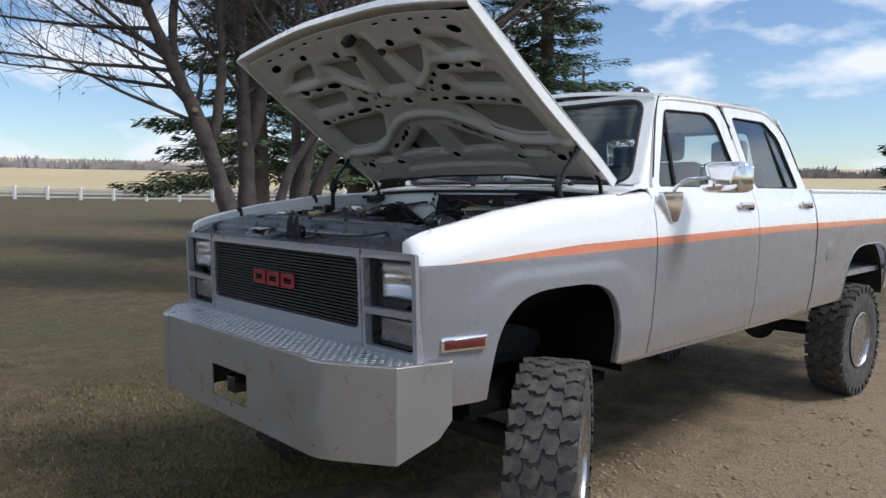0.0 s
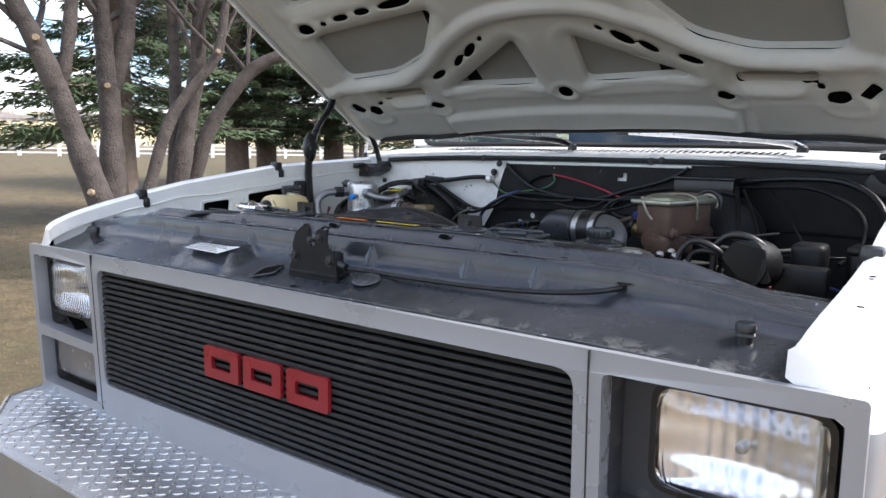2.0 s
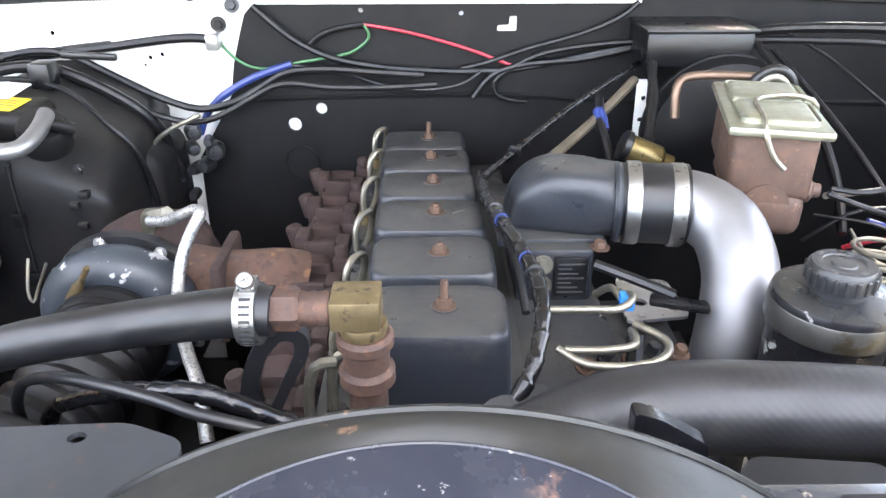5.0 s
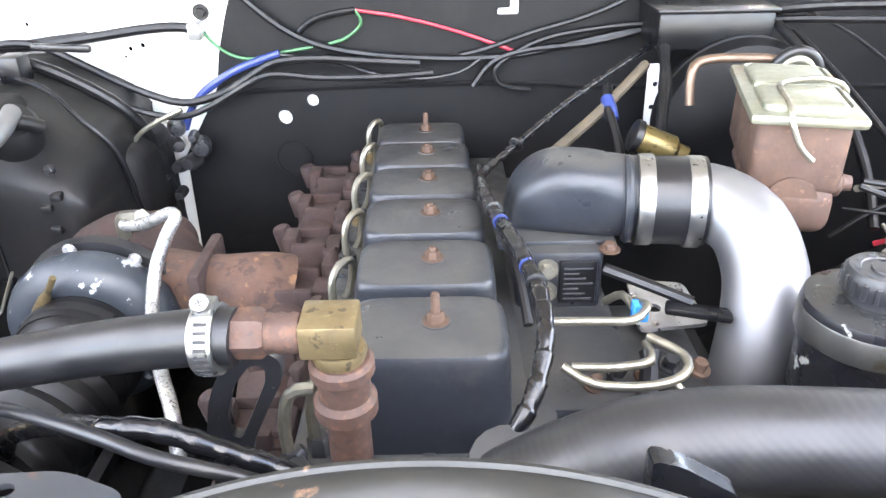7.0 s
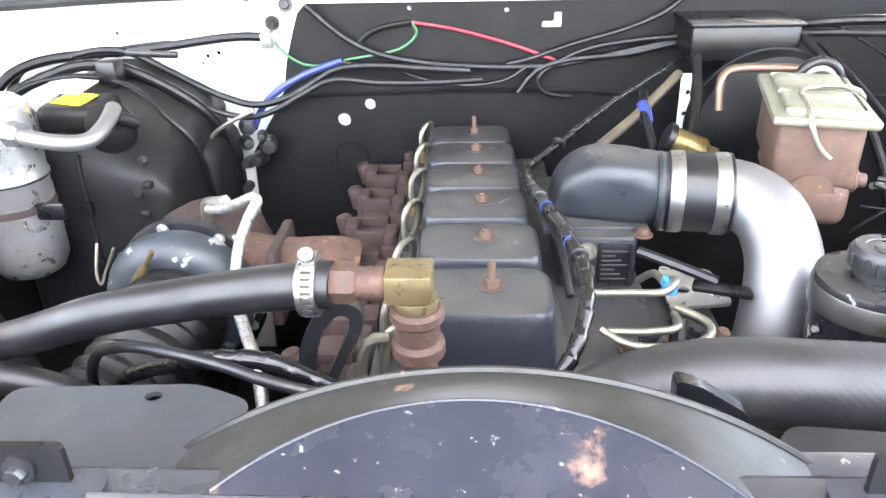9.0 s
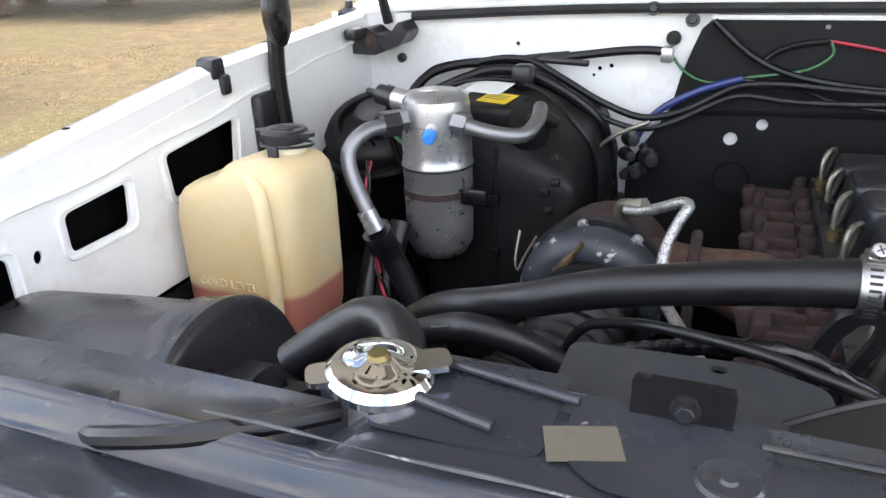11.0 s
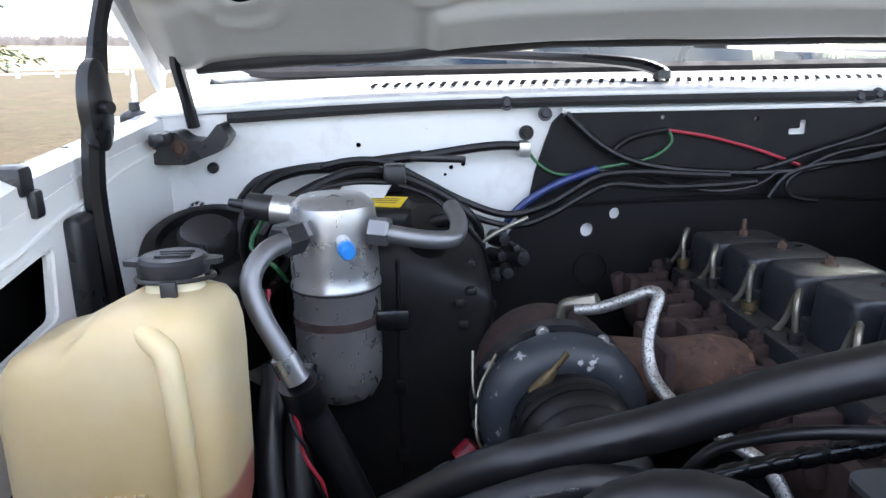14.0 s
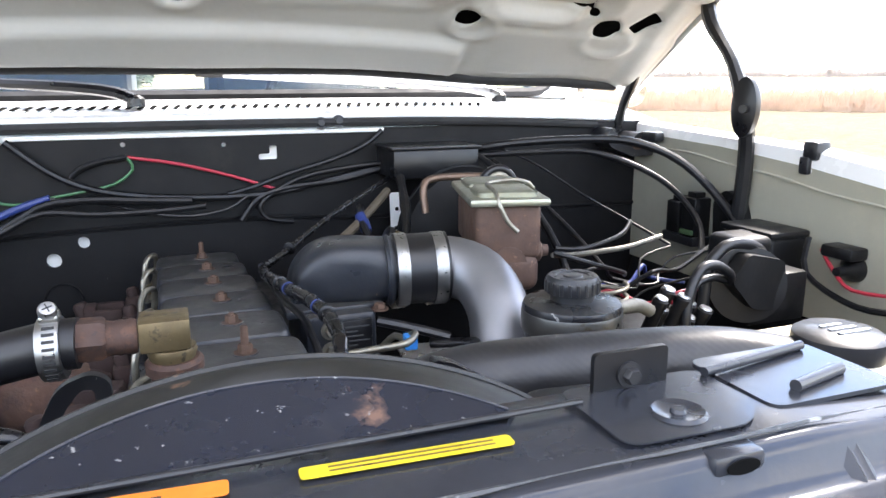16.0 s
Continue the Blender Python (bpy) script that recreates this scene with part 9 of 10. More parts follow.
wire("blue_connector_lead", "black lead with a blue connector", [(0.262, 1.12, 1.43), (0.255, 1.07, 1.41), (0.262, 1.03, 1.375), (0.262, 1.00, 1.35)], 0.007, WIRE_BLACK)
bc = thing("blue_connector", "blue wire connector behind the intake", "connector", at=(0.256, 1.075, 1.408))
part("connector_body", lathe([(0.0085, -0.018), (0.010, 0), (0.0085, 0.018)], axis_to((0.257, 1.075, 1.410), (-0.1, 0.6, 0.5)), 12), BLUE_WIRE, bc)
wire("corrugated_conduit", "black corrugated conduit dropping from the firewall", [(0.345, 1.16, 1.475), (0.338, 1.11, 1.44), (0.325, 1.06, 1.405), (0.315, 1.03, 1.38)], lambda t, l: 0.0085 + 0.0012 * math.cos(l * 2 * math.pi / 0.006), WIRE_BLACK)
cc = thing("conduit_plug", "grey plug at the conduit's end", "connector", at=(0.315, 1.02, 1.37))
part("plug", box(0.303, 0.327, 1.005, 1.03, 1.358, 1.378, 0.003), BLACK_DUSTY, cc)
for k, pts in enumerate(([(0.34, 1.24, 1.480), (0.26, 1.24, 1.462), (0.16, 1.24, 1.452), (0.11, 1.24, 1.435), (0.08, 1.235, 1.40)], [(0.35, 1.235, 1.490), (0.28, 1.24, 1.484), (0.20, 1.24, 1.472), (0.15, 1.24, 1.452), (0.115, 1.24, 1.425), (0.125, 1.24, 1.400), (0.17, 1.24, 1.392)], [(0.34, 1.25, 1.548), (0.31, 1.245, 1.525), (0.25, 1.245, 1.500), (0.17, 1.245, 1.478), (0.10, 1.245, 1.455), (0.06, 1.245, 1.446)])):
    wire("wiring_loom", "black wires fanning out from the firewall cover", pts, 0.0055 if k == 0 else 0.0045, WIRE_BLACK)
wire("wiring_loom", "taped black main loom arching down to the fender", [(0.49, 1.21, 1.508), (0.56, 1.17, 1.522), (0.66, 1.12, 1.530), (0.76, 1.08, 1.527), (0.83, 1.03, 1.496), (0.868, 0.97, 1.440), (0.872, 0.91, 1.385), (0.83, 0.87, 1.350)], lambda t, l: 0.0072 + 0.0007 * (int(l / 0.02) % 2), WIRE_BLACK, n=10)
wire("wiring_loom", "second black loom under the cowl", [(0.49, 1.20, 1.498), (0.58, 1.16, 1.505), (0.70, 1.10, 1.506), (0.80, 1.04, 1.462), (0.825, 0.96, 1.400), (0.79, 0.90, 1.355)], 0.0055, WIRE_BLACK)
wire("wiring_loom", "black cable dropping behind the brake cylinder", [(0.50, 1.16, 1.500), (0.520, 1.10, 1.470), (0.545, 1.02, 1.415), (0.555, 0.96, 1.36), (0.545, 0.90, 1.31)], lambda t, l: 0.0062 + 0.0006 * (int(l / 0.018) % 2), WIRE_BLACK, n=10)
wire("wiring_loom", "thinner black cable behind the brake cylinder", [(0.52, 1.15, 1.495), (0.560, 1.08, 1.445), (0.60, 1.00, 1.385), (0.625, 0.94, 1.335)], 0.0045, WIRE_BLACK)
wire("thin_cable", "thin black wire slanting to the fender tangle", [(0.545, 1.19, 1.515), (0.60, 1.14, 1.486), (0.655, 1.05, 1.435), (0.700, 0.96, 1.396), (0.725, 0.90, 1.372)], 0.0024, WIRE_BLACK)
rng = random.Random(77)
for k, m in enumerate((WIRE_BLACK, RED_WIRE, WIRE_BLACK, BLUE_WIRE, WIRE_BLACK, DULL_LINE, WIRE_BLACK, RED_WIRE, WIRE_BLACK, DULL_LINE, WIRE_BLACK, WIRE_BLACK)):
    p = Vector((rng.uniform(0.50, 0.60), rng.uniform(0.80, 0.92), rng.uniform(1.28, 1.335)))
    pts = [tuple(p)]
    for _ in range(4):
        p = p + Vector((rng.uniform(0.02, 0.075), rng.uniform(-0.04, 0.04), rng.uniform(-0.035, 0.045)))
        p.z = min(p.z, 1.372)
        pts.append(tuple(p))
    wire("loose_lead", "thin loose lead in the tangle by the fender", pts, rng.uniform(0.0018, 0.0036), m)
lead = [(-0.690, 0.83, 1.40), (-0.682, 0.80, 1.34), (-0.664, 0.775, 1.281), (-0.655, 0.77, 1.250), (-0.645, 0.77, 1.218), (-0.632, 0.77, 1.179), (-0.60, 0.77, 1.08)]
lead_path = smooth_path(lead, 0.006)
for k, m in enumerate((RED_WIRE, WIRE_BLACK)):
    twist = [p + Vector((0.0026 * math.cos(0.55 * i + math.pi * k), 0.0026 * math.sin(0.55 * i + math.pi * k), 0)) for i, p in enumerate(lead_path)]
    wire("twisted_lead", "thin twisted red and black lead beside the suction hose", twist, 0.0022, m)
wire("wiring_loom", "black wires tangled behind the accumulator", [(-0.70, 0.98, 1.455), (-0.735, 1.00, 1.44), (-0.745, 1.02, 1.38), (-0.72, 1.03, 1.30)], 0.006, WIRE_BLACK)
wire("green_wire", "green wires behind the accumulator", [(-0.715, 1.0, 1.44), (-0.73, 0.98, 1.41), (-0.70, 0.97, 1.385), (-0.69, 0.99, 1.36)], 0.003, GREEN_WIRE)
red_valve = thing("heater_valve", "red handled valve low beside the heater box", "valve", at=(-0.487, 0.948, 1.1))
part("valve_body", lathe([(0.018, 0), (0.020, 0.02), (0.012, 0.04)], axis_to((-0.500, 0.94, 1.09), (0.6, -0.4, 0.5)), 12), ALU_DULL, red_valve)
part("valve_cap", lathe([(0.016, 0.035), (0.016, 0.062), (0.010, 0.066)], axis_to((-0.500, 0.94, 1.09), (0.6, 0.2, 0.5)), 12), RED_WIRE, red_valve)
# added black slab under the bay, keeps out light from the ground
part("bay_blackout", box(-0.90, 0.90, 0.30, 1.26, 0.66, 0.70), VOID_SHADE, truck)

# ---------------------------------------------------------------- trees, fence, distance
BARK = material("grey brown bark", (0.078, 0.062, 0.054), 0.92, coarse=7, fine=40, vary=0.5, bump=1.0, depth=0.03, spots=[(5, 0.60, 0.10, (0.13, 0.108, 0.092)), (17, 0.60, 0.06, (0.035, 0.028, 0.025))])
TWIG = material("dark twig bark", (0.075, 0.058, 0.052), 0.9, coarse=9, vary=0.3, bump=0.2)
DRY_LEAF = material("dry brown leaf", (0.09, 0.05, 0.035), 0.8, coarse=3, vary=0.4, bump=0)
RED_TWIG = material("reddish bud twig", (0.12, 0.045, 0.05), 0.85, coarse=3, vary=0.35, bump=0)
SPRUCE_BARK = material("spruce bark", (0.16, 0.12, 0.095), 0.95, coarse=9, fine=50, vary=0.35, bump=0.9, depth=0.02)
NEEDLE = material("spruce needles", (0.062, 0.095, 0.042), 0.7, coarse=1.6, fine=14, vary=0.45, bump=0)
STRAW = material("dry straw grass", (0.22, 0.16, 0.075), 0.9, coarse=2, vary=0.35, bump=0)
GREEN_BLADE = material("short lawn blade", (0.115, 0.100, 0.036), 0.85, coarse=1.2, fine=9, vary=0.45, bump=0)
PEBBLE = material("drive pebble", (0.29, 0.215, 0.135), 0.9, coarse=3, fine=60, vary=0.4, bump=0.3)
# lightened grey: the haze of distance is put into the colour
FAR_WOOD = material("far bare woods", (0.30, 0.28, 0.28), 0.95, coarse=0.05, fine=0.8, vary=0.25, bump=0)


def limb(bm, p, way, length, r0, r1, n, rng, bend):
    """A tapering, slightly crooked limb; returns points along it."""
    pts = [Vector(p)]
    d = Vector(way).normalized()
    k = max(3, int(length / 0.5))
    for i in range(k):
        d = (d + Vector((rng.uniform(-1, 1), rng.uniform(-1, 1), rng.uniform(-0.5, 1.0))) * bend).normalized()
        pts.append(pts[-1] + d * (length / k))
    tube(pts, lambda t, l: r0 + (r1 - r0) * t, n, 0.3, True, bm)
    return pts, d


def bare_tree(x, y, stems, seed, height, label, scars=(), reach=(), twig=None):
    """A leafless tree: crooked stems along given lines, drawn on upwards, then boughs, sprays of twigs and a few dry leaves."""
    rng = random.Random(seed)
    z0 = terrain(x, y) - 0.05
    tree = thing("bare_tree", label, "tree", "yard trees", at=(x, y, z0))
    boughs, twigs, leaves = bmesh.new(), bmesh.new(), bmesh.new()

    def spray(along, d2):
        """Twigs along a bough, twiglets on them, and a few dry leaves at the tips."""
        for q in along[1:]:
            for _ in range(3):
                out = (d2 + Vector((rng.uniform(-1, 1), rng.uniform(-1, 1), rng.uniform(-0.55, 0.8)))).normalized()
                p3, d3 = limb(twigs, q, out, rng.uniform(0.5, 1.4), 0.008, 0.003, 4, rng, 0.32)
                for w in p3[1:]:
                    out2 = (d3 + Vector((rng.uniform(-1, 1), rng.uniform(-1, 1), rng.uniform(-0.6, 0.7)))).normalized()
                    tube([w, w + out2 * 0.22 + Vector((0, 0, rng.uniform(-0.05, 0.02))), w + out2 * rng.uniform(0.35, 0.6)], 0.0032, 3, 0.4, False, twigs)
                    if rng.random() < 0.55:
                        c = w + out2 * rng.uniform(0.2, 0.55)
                        k = rng.uniform(0.018, 0.045)
                        vs = [leaves.verts.new(c + Vector((rng.uniform(-k, k), rng.uniform(-k, k), rng.uniform(-k, k)))) for _ in range(4)]
                        for f3 in ((0, 1, 2), (0, 2, 3), (0, 1, 3)):
                            leaves.faces.new([vs[m] for m in f3])

    for line, r in stems:
        line = [Vector(p) for p in line]
        d = (line[-1] - line[-2]).normalized()
        end = [line[-1]]
        while end[-1].z < height * 0.62:
            d = (d + Vector((rng.uniform(-1, 1), rng.uniform(-1, 1), rng.uniform(-0.2, 1.0))) * 0.12).normalized()
            end.append(end[-1] + d * 0.6)
        path = line + end[1:]
        rooted = line[0].z < 0.5
        part("trunk", tube(path, lambda t, l: r * (1.0 + 0.35 * math.exp(-l / 0.25) if rooted else 1.0 - 0.45 * math.exp(-l / 0.12)) * (1 - 0.72 * t) * (1 + 0.07 * math.sin(l * 5.3 + r * 40) + 0.05 * math.sin(l * 13)), 14, 0.12), BARK, tree)
        for i in range(2, len(path)):
            if path[i].z < 2.5:
                continue
            lean = (path[i] - path[i - 1]).normalized()
            for _ in range(2):
                a = rng.uniform(0, 2 * math.pi)
                out = Vector((math.cos(a), math.sin(a), rng.uniform(0.2, 0.9))) + lean * 0.5
                p2, d2 = limb(boughs, path[i], out, rng.uniform(1.3, 3.2), max(0.012, r * 0.28), 0.007, 6, rng, 0.20)
                spray(p2, d2)
    for p, way, length in reach:
        p2, d2 = limb(boughs, p, way, length, 0.034, 0.008, 6, rng, 0.16)
        spray(p2, d2)
    for p, r, way in scars:
        part("pruning_scar", lathe([(r * 0.85, -0.03), (r * 0.75, 0.006), (r * 0.62, 0.012), (0, 0.010)], axis_to(p, way), 16), SCAR, tree, "pale pruned branch stub")
    tagged(part("bough", boughs, BARK, tree), kind="stuff")
    tagged(part("twig_spray", twigs, twig or TWIG, tree, smooth=0), kind="stuff")
    tagged(part("dry_foliage", leaves, DRY_LEAF, tree, smooth=0), kind="stuff")
    return tree


SCAR = material("pale cut wood", (0.24, 0.18, 0.115), 0.8, coarse=30, vary=0.2, bump=0.1)
bare_tree(-7.4, 3.65, [([(-7.28, 3.72, -0.1), (-7.34, 3.62, 0.8), (-7.41, 3.48, 1.35), (-7.52, 3.26, 2.19), (-7.61, 3.07, 2.76), (-7.73, 2.80, 3.44), (-7.85, 2.50, 4.2)], 0.165),
                       ([(-7.50, 3.31, 2.25), (-7.45, 3.41, 2.97), (-7.43, 3.45, 3.54), (-7.44, 3.43, 4.11)], 0.085),
                       ([(-7.71, 2.84, 3.37), (-7.71, 2.83, 4.05), (-7.67, 2.93, 4.82)], 0.075),
                       ([(-7.50, 3.86, -0.1), (-7.56, 3.90, 0.7), (-7.60, 3.91, 1.38), (-7.60, 3.91, 2.28), (-7.62, 3.88, 3.04), (-7.63, 3.85, 3.93)], 0.175),
                       ([(-7.58, 3.95, 2.20), (-7.50, 4.10, 2.89), (-7.47, 4.15, 3.41), (-7.43, 4.22, 4.21)], 0.115)], 5, 9.0,
          "leafless grey tree with thick leaning stems on the lawn", [((-7.44, 3.80, 2.28), 0.045, (0.8, -0.5, 0.1)), ((-7.45, 3.02, 2.74), 0.05, (0.8, -0.5, 0.1)), ((-7.10, 3.35, 1.05), 0.05, (0.3, -0.9, 0.5))],
          [((-7.58, 3.14, 2.55), (-0.55, -0.75, 0.30), 2.9), ((-7.66, 2.95, 3.05), (-0.75, -0.60, 0.12), 3.3), ((-7.70, 2.86, 3.3), (-0.50, -0.85, 0.02), 3.4), ((-7.75, 2.75, 3.6), (-0.70, -0.70, 0.25), 3.6), ((-7.80, 2.62, 3.9), (-0.60, -0.80, -0.05), 3.2), ((-7.85, 2.50, 4.2), (-0.80, -0.55, 0.20), 3.4), ((-7.85, 2.50, 4.2), (-0.45, -0.90, 0.35), 3.0), ((-7.71, 2.84, 3.37), (-0.25, -0.95, 0.20), 2.6)])
bare_tree(-7.3, 4.5, [([(-7.35, 4.08, -0.1), (-7.33, 4.10, 0.6), (-7.26, 4.19, 1.09), (-7.13, 4.41, 1.88), (-6.95, 4.67, 2.34), (-6.79, 4.89, 2.72), (-6.72, 4.99, 3.38)], 0.095),
                      ([(-7.42, 4.50, -0.1), (-7.40, 4.55, 0.5), (-7.33, 4.65, 1.17), (-7.27, 4.74, 1.78), (-7.18, 4.87, 2.57), (-7.16, 4.90, 3.2)], 0.15),
                      ([(-7.62, 4.72, -0.1), (-7.58, 4.84, 0.6), (-7.47, 4.98, 1.18), (-7.35, 5.14, 1.80), (-7.04, 5.56, 2.55), (-6.75, 5.91, 2.83), (-6.44, 6.24, 3.11)], 0.12),
                      ([(-7.52, 4.62, 0.4), (-7.50, 4.70, 1.4), (-7.48, 4.74, 2.4), (-7.47, 4.72, 3.5)], 0.10)], 9, 8.6,
          "leafless grey tree with crooked crossing stems beside the spruces", [((-6.70, 4.84, 2.74), 0.04, (0.9, -0.3, 0.1)), ((-6.72, 4.92, 2.95), 0.035, (0.9, -0.3, 0.3))])


def spruce(x, y, height, spread, seed, label, clear=1.7):
    rng = random.Random(seed)
    z0 = terrain(x, y) - 0.05
    tree = thing("spruce_tree", label, "tree", "spruces", at=(x, y, z0))
    bm = tube([(x, y, z0), (x + 0.03, y, z0 + 0.5), (x, y + 0.03, z0 + height * 0.5), (x, y, z0 + height * 0.97)], lambda t, l: (0.36 if l < 0.25 else 0.30) * (height / 11) * (1 - t) ** 0.8 + 0.015, 12, 0.4)
    part("trunk", bm, SPRUCE_BARK, tree)
    verts, faces = [], []
    bough = bmesh.new()
    z = clear
    while z < height * 0.985:
        f = 1 - (z - clear) / (height - clear)
        reach = spread * (0.12 + 0.88 * f ** 0.85) * rng.uniform(0.8, 1.08)
        for k in range(int(7 + 5 * f)):
            a = rng.uniform(0, 2 * math.pi)
            r = reach * rng.uniform(0.72, 1.1)
            droop = rng.uniform(0.12, 0.34)
            base = Vector((x, y, z0 + z + rng.uniform(-0.12, 0.12)))
            way = Vector((math.cos(a), math.sin(a), 0))
            side = Vector((-way.y, way.x, 0))
            tube([base, base + way * r * 0.5 + Vector((0, 0, -droop * r * 0.4)), base + way * r + Vector((0, 0, -droop * r * 0.6 + 0.12))], lambda t, l: 0.022 * (1 - t) + 0.005, 4, 1.0, False, bough)
            m = int(40 + 60 * r)
            for _ in range(m):
                t = rng.uniform(0.18, 1.02)
                c = base + way * (r * t) + Vector((0, 0, -droop * r * (0.8 * t if t < 0.5 else 0.4 + 0.4 * (t - 0.5)) + 0.12 * max(0, t - 0.5) * 2))
                off = rng.uniform(-1, 1)
                c = c + side * off * 0.26 * r * (1.15 - t) + Vector((0, 0, -abs(off) * 0.10 - rng.uniform(0, 0.10)))
                d = (way * rng.uniform(0.3, 1) + side * off * 0.9 + Vector((0, 0, rng.uniform(-0.55, 0.15)))).normalized()
                ln, wd = rng.uniform(0.10, 0.24), rng.uniform(0.010, 0.024)
                nrm = d.cross(Vector((rng.uniform(-1, 1), rng.uniform(-1, 1), 1))).normalized() * wd
                i = len(verts)
                verts += [c - nrm, c + d * ln * 0.5 - nrm * 0.9 + Vector((0, 0, 0.01)), c + d * ln, c + d * ln * 0.5 + nrm * 0.9, c + nrm]
                faces += [(i, i + 1, i + 3, i + 4), (i + 1, i + 2, i + 3)]
        z += rng.uniform(0.24, 0.36)
    tagged(part("bough", bough, SPRUCE_BARK, tree), kind="stuff")
    me = bpy.data.meshes.new("crown")
    me.from_pydata(verts, [], faces)
    me.materials.append(NEEDLE)
    crown = new("crown", me)
    crown.parent = tree
    crown.matrix_parent_inverse = Matrix.Translation(tree.location).inverted()
    return tree


spruce(-12.4, 6.7, 11.0, 2.6, 20, "dark green spruce close behind the bare trees", 2.0)
spruce(-14.9, 14.9, 11.5, 3.2, 21, "tall dark green spruce with a bare lower trunk", 2.1)
spruce(-16.4, 12.5, 12.5, 3.3, 22, "broad dark green spruce behind the bare trees", 1.9)
spruce(-17.4, 14.4, 12.0, 2.9, 24, "spruce standing close to its neighbours", 2.0)
spruce(-11.0, 15.5, 12.0, 3.2, 23, "dark spruce beyond the truck", 1.9)
bare_tree(-19.5, 21.0, [([(-19.5, 21.0, 0.2), (-19.4, 21.0, 2.0), (-19.3, 21.0, 4.0)], 0.14), ([(-19.2, 21.2, 0.2), (-18.9, 21.3, 1.6), (-18.3, 21.5, 3.6)], 0.12), ([(-19.8, 21.2, 0.2), (-20.1, 21.3, 1.8), (-20.6, 21.5, 3.8)], 0.12)], 14, 10.0, "reddish budding tree among the spruces", twig=RED_TWIG)
spruce(-1.3, 17.0, 6.3, 1.5, 26, "small lone spruce behind the truck", 0.4)


def build_fence():
    fwd, right = Vector((-0.730, 0.683, 0)), Vector((0.683, 0.730, 0))
    origin = Vector((2.87, -1.66, 0)) + fwd * 60
    fence = thing("rail_fence", "white three rail horse fence along the field", "fence", at=(origin.x, origin.y, 0.6))
    prev = None
    for i in range(-17, 12):
        p = origin + right * (i * 2.72)
        z = terrain(p.x, p.y) - 0.02
        part("post", box(-0.11, 0.11, -0.11, 0.11, 0, 1.15, 0.01, 1, m=Matrix.Translation((p.x, p.y, z)) @ Matrix.Rotation(radians(47), 4, "Z")), FENCE_WHITE, fence)
        if prev is not None:
            q, zq = prev
            for h in (0.30, 0.62, 0.95):
                mid = (p + q) / 2
                part("rail", box(-1.36, 1.36, -0.03, 0.03, -0.062, 0.062, m=Matrix.Translation((mid.x, mid.y, (z + zq) / 2 + h)) @ Matrix.Rotation(math.atan2(0.730, 0.683), 4, "Z")), FENCE_WHITE, fence)
        prev = (p, z)


build_fence()


def far_woods(name, label, a0, a1, dist, high, seed, count, mat):
    rng = random.Random(seed)
    verts, faces = [], []
    for k in range(count):
        a = radians(rng.uniform(a0, a1))
        d = dist * rng.uniform(0.94, 1.08)
        x, y = d * math.sin(a), d * math.cos(a)
        z = terrain(x, y) - 0.3
        clump = 0.55 + 0.45 * noise.noise((a * 22, dist, 0))
        h = high * max(0.15, clump) * rng.uniform(0.5, 1.1)
        right = Vector((math.cos(a), -math.sin(a), 0))
        for _ in range(7):
            b = Vector((x, y, z)) + right * rng.uniform(-1, 1) * high * 0.12
            tip = b + right * rng.uniform(-1, 1) * h * 0.32 + Vector((0, 0, h * rng.uniform(0.45, 1)))
            mid = b.lerp(tip, 0.55) + right * rng.uniform(-0.3, 0.3) * h * 0.2
            w = right * (dist * 0.0007)
            i = len(verts)
            verts += [b - w, b + w, mid + w * 1.6, mid - w * 1.6, tip]
            faces += [(i, i + 1, i + 2, i + 3), (i + 3, i + 2, i + 4)]
    me = bpy.data.meshes.new(name)
    me.from_pydata(verts, [], faces)
    me.materials.append(mat)
    tagged(new(name, me), label, "trees" if "wood" in name else "brush", kind="stuff")


far_woods("far_woods", "bare grey woods along the skyline", -85, 5, 400, 11, 31, 2200, FAR_WOOD)
far_woods("far_woods", "bare grey woods across the road", 5, 80, 420, 7, 32, 1500, FAR_WOOD)
far_woods("dry_brush", "tall reddish dry brush along the field", 24, 74, 34, 2.3, 33, 2600, material("reddish dry brush", (0.52, 0.38, 0.28), 0.95, coarse=0.4, fine=4, vary=0.35, bump=0))
pole = thing("utility_pole", "grey wooden utility pole with a crossarm", "utility pole", at=(-32.2, 46.4, 0.6))
part("mast", tube([(-32.2, 46.4, 0.3), (-32.2, 46.4, 11.6)], lambda t, l: 0.15 - 0.05 * t, 10, 1.0), POLE_WOOD, pole)
part("crossarm", box(-33.2, -31.2, 46.34, 46.46, 10.9, 11.02), POLE_WOOD, pole)
part("bracket", tube([(-32.2, 46.3, 9.6), (-33.6, 46.3, 10.3), (-34.0, 46.3, 9.4)], 0.05, 6), POLE_WOOD, pole)


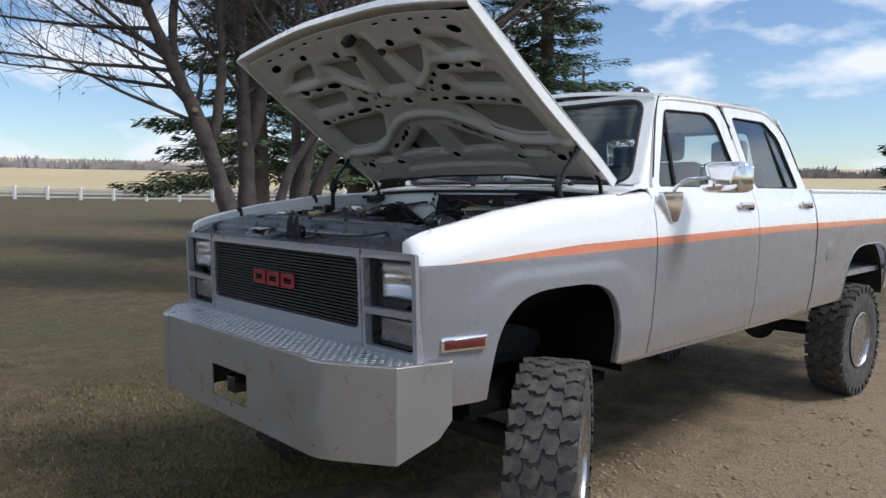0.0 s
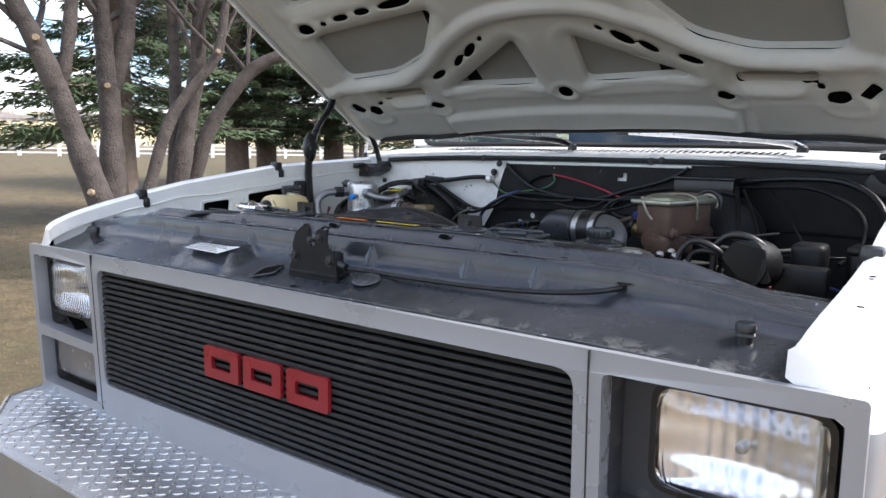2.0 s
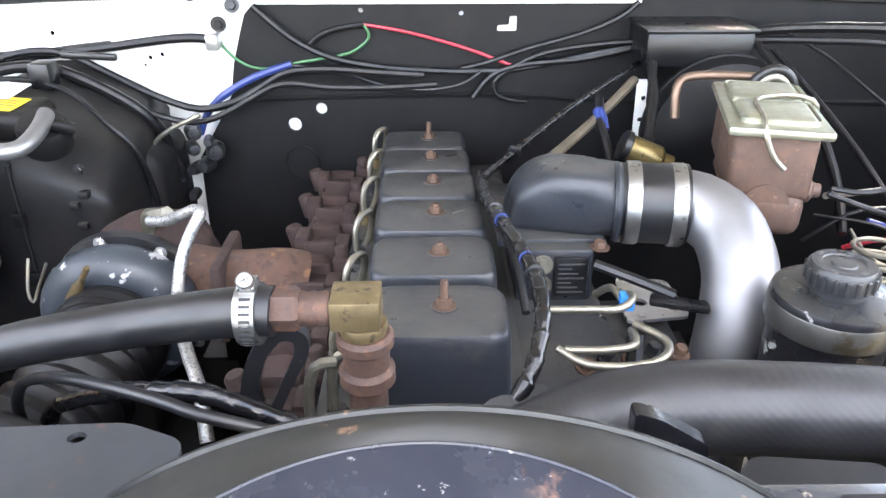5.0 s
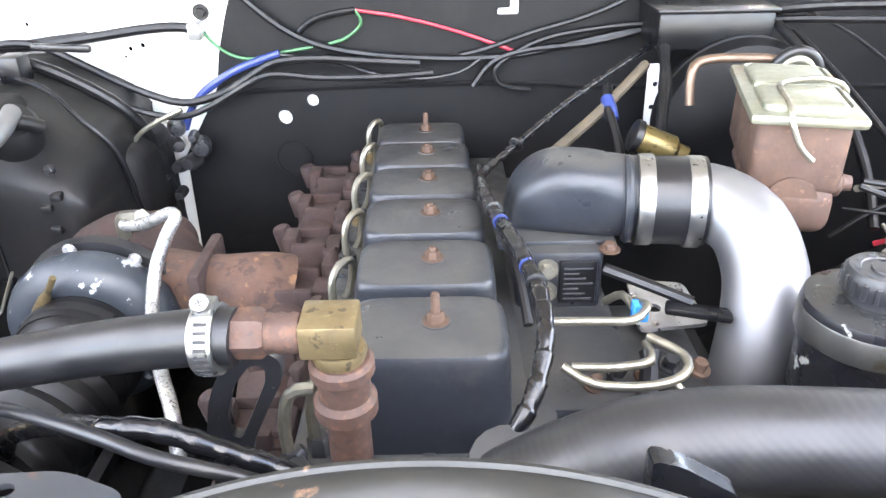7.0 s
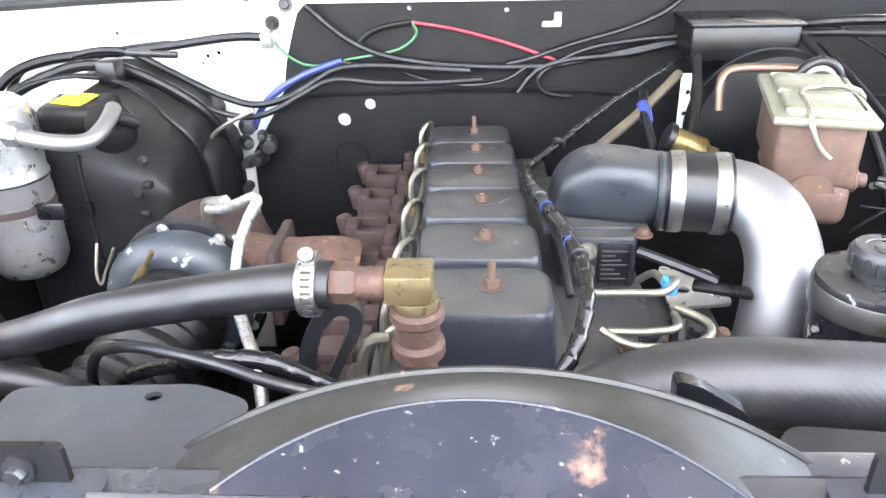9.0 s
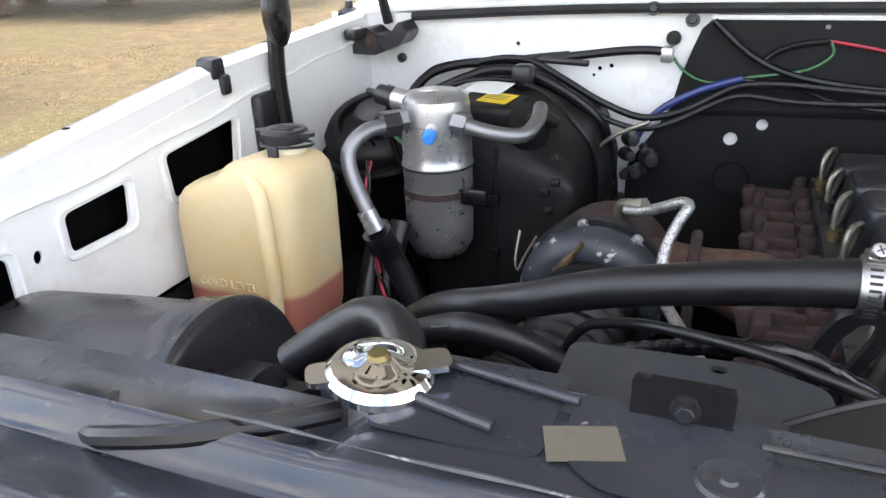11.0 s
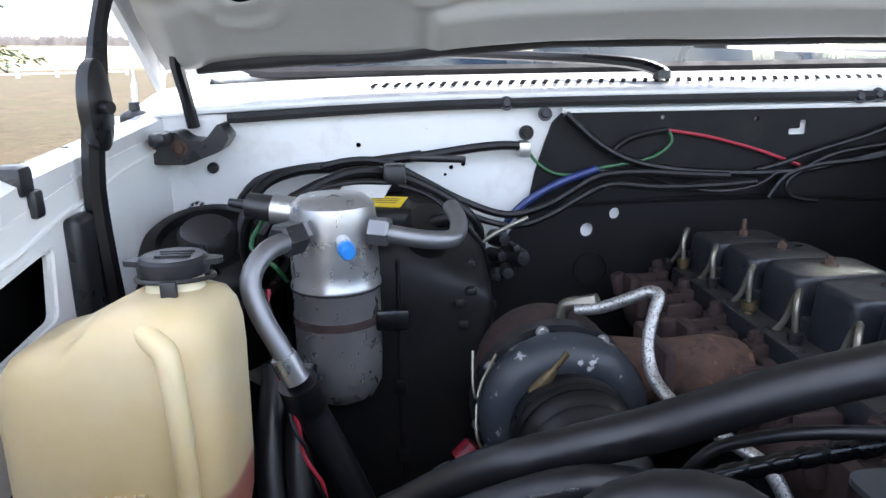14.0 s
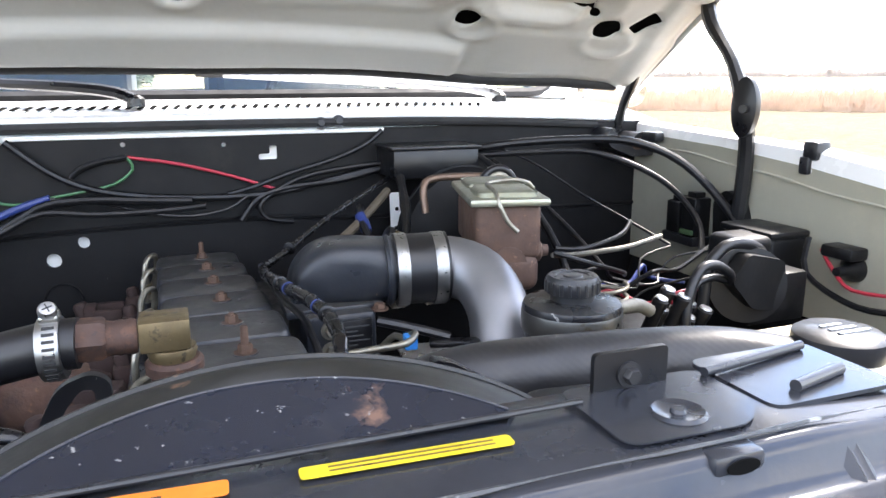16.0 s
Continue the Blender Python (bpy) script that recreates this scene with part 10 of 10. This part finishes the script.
# ---------------------------------------------------------------- lawn blades and drive pebbles
def scatter_lawn():
    rng = random.Random(41)
    verts, faces, mats = [], [], []
    for k in range(100000):
        r = rng.random() ** 1.6
        a = rng.uniform(math.pi * 0.55, math.pi * 1.42)
        d = 0.8 + 13 * r
        x, y = 0.3 + d * math.cos(a), 0.2 + d * math.sin(a)
        if x > -0.15 + 0.4 * noise.noise((x, y, 9)):
            continue
        z = terrain(x, y) + 0.02 * noise.noise((x * 0.7, y * 0.7, 0)) * (math.hypot(x, y - 1) > 3) - 0.004
        h = rng.uniform(0.010, 0.030) * (1 + d * 0.05) * (1.0 if d < 4 else 0.45)
        b = rng.uniform(0, 2 * math.pi)
        w = Vector((math.cos(b), math.sin(b), 0)) * rng.uniform(0.003, 0.006) * (1 + d * 0.12)
        lean = Vector((rng.uniform(-1, 1), rng.uniform(-1, 1), 0)) * h * 0.9
        c = Vector((x, y, z))
        i = len(verts)
        verts += [c - w, c + w, c + lean + Vector((0, 0, h))]
        faces.append((i, i + 1, i + 2))
        mats.append(0 if noise.noise((x * 0.8, y * 0.8, 4)) + rng.uniform(-0.4, 0.4) > 0.05 else 1)
    me = bpy.data.meshes.new("lawn_blades")
    me.from_pydata(verts, [], faces)
    me.materials.append(STRAW)
    me.materials.append(GREEN_BLADE)
    me.polygons.foreach_set("material_index", mats)
    tagged(new("lawn_blades", me), "short dry and greening lawn grass", "grass", kind="stuff")


def scatter_pebbles():
    rng = random.Random(42)
    verts, faces = [], []
    for k in range(24000):
        d = 0.6 + 8.5 * rng.random() ** 1.3
        a = rng.uniform(-0.35 * math.pi, 0.55 * math.pi)
        x, y = 0.6 + d * math.cos(a), 0.9 + d * math.sin(a)
        s = rng.uniform(0.003, 0.010) * (2.4 if rng.random() < 0.07 else 1)
        z = terrain(x, y) + 0.02 * noise.noise((x * 0.7, y * 0.7, 0)) * (math.hypot(x, y - 1) > 3)
        turn = rng.uniform(0, 6.3)
        flat, skew = rng.uniform(0.35, 0.7), rng.uniform(0.6, 1.0)
        i = len(verts)
        for ring, (rr, hh) in enumerate(((1.0, -0.2), (0.95, flat * 0.55), (0.5, flat))):
            for q in range(6):
                a = turn + q * math.pi / 3 + rng.uniform(-0.3, 0.3)
                k = s * rr * rng.uniform(0.8, 1.15)
                verts.append((x + k * math.cos(a), y + k * skew * math.sin(a), z + s * hh * rng.uniform(0.85, 1.1)))
        for ring in (0, 6):
            for q in range(6):
                faces.append((i + ring + q, i + ring + (q + 1) % 6, i + ring + 6 + (q + 1) % 6, i + ring + 6 + q))
        faces.append(tuple(i + 12 + q for q in range(6)))
    me = bpy.data.meshes.new("drive_pebbles")
    me.from_pydata(verts, [], faces)
    me.materials.append(PEBBLE)
    tagged(new("drive_pebbles", me), "loose tan gravel on the drive", "gravel", kind="stuff")


scatter_lawn()
scatter_pebbles()
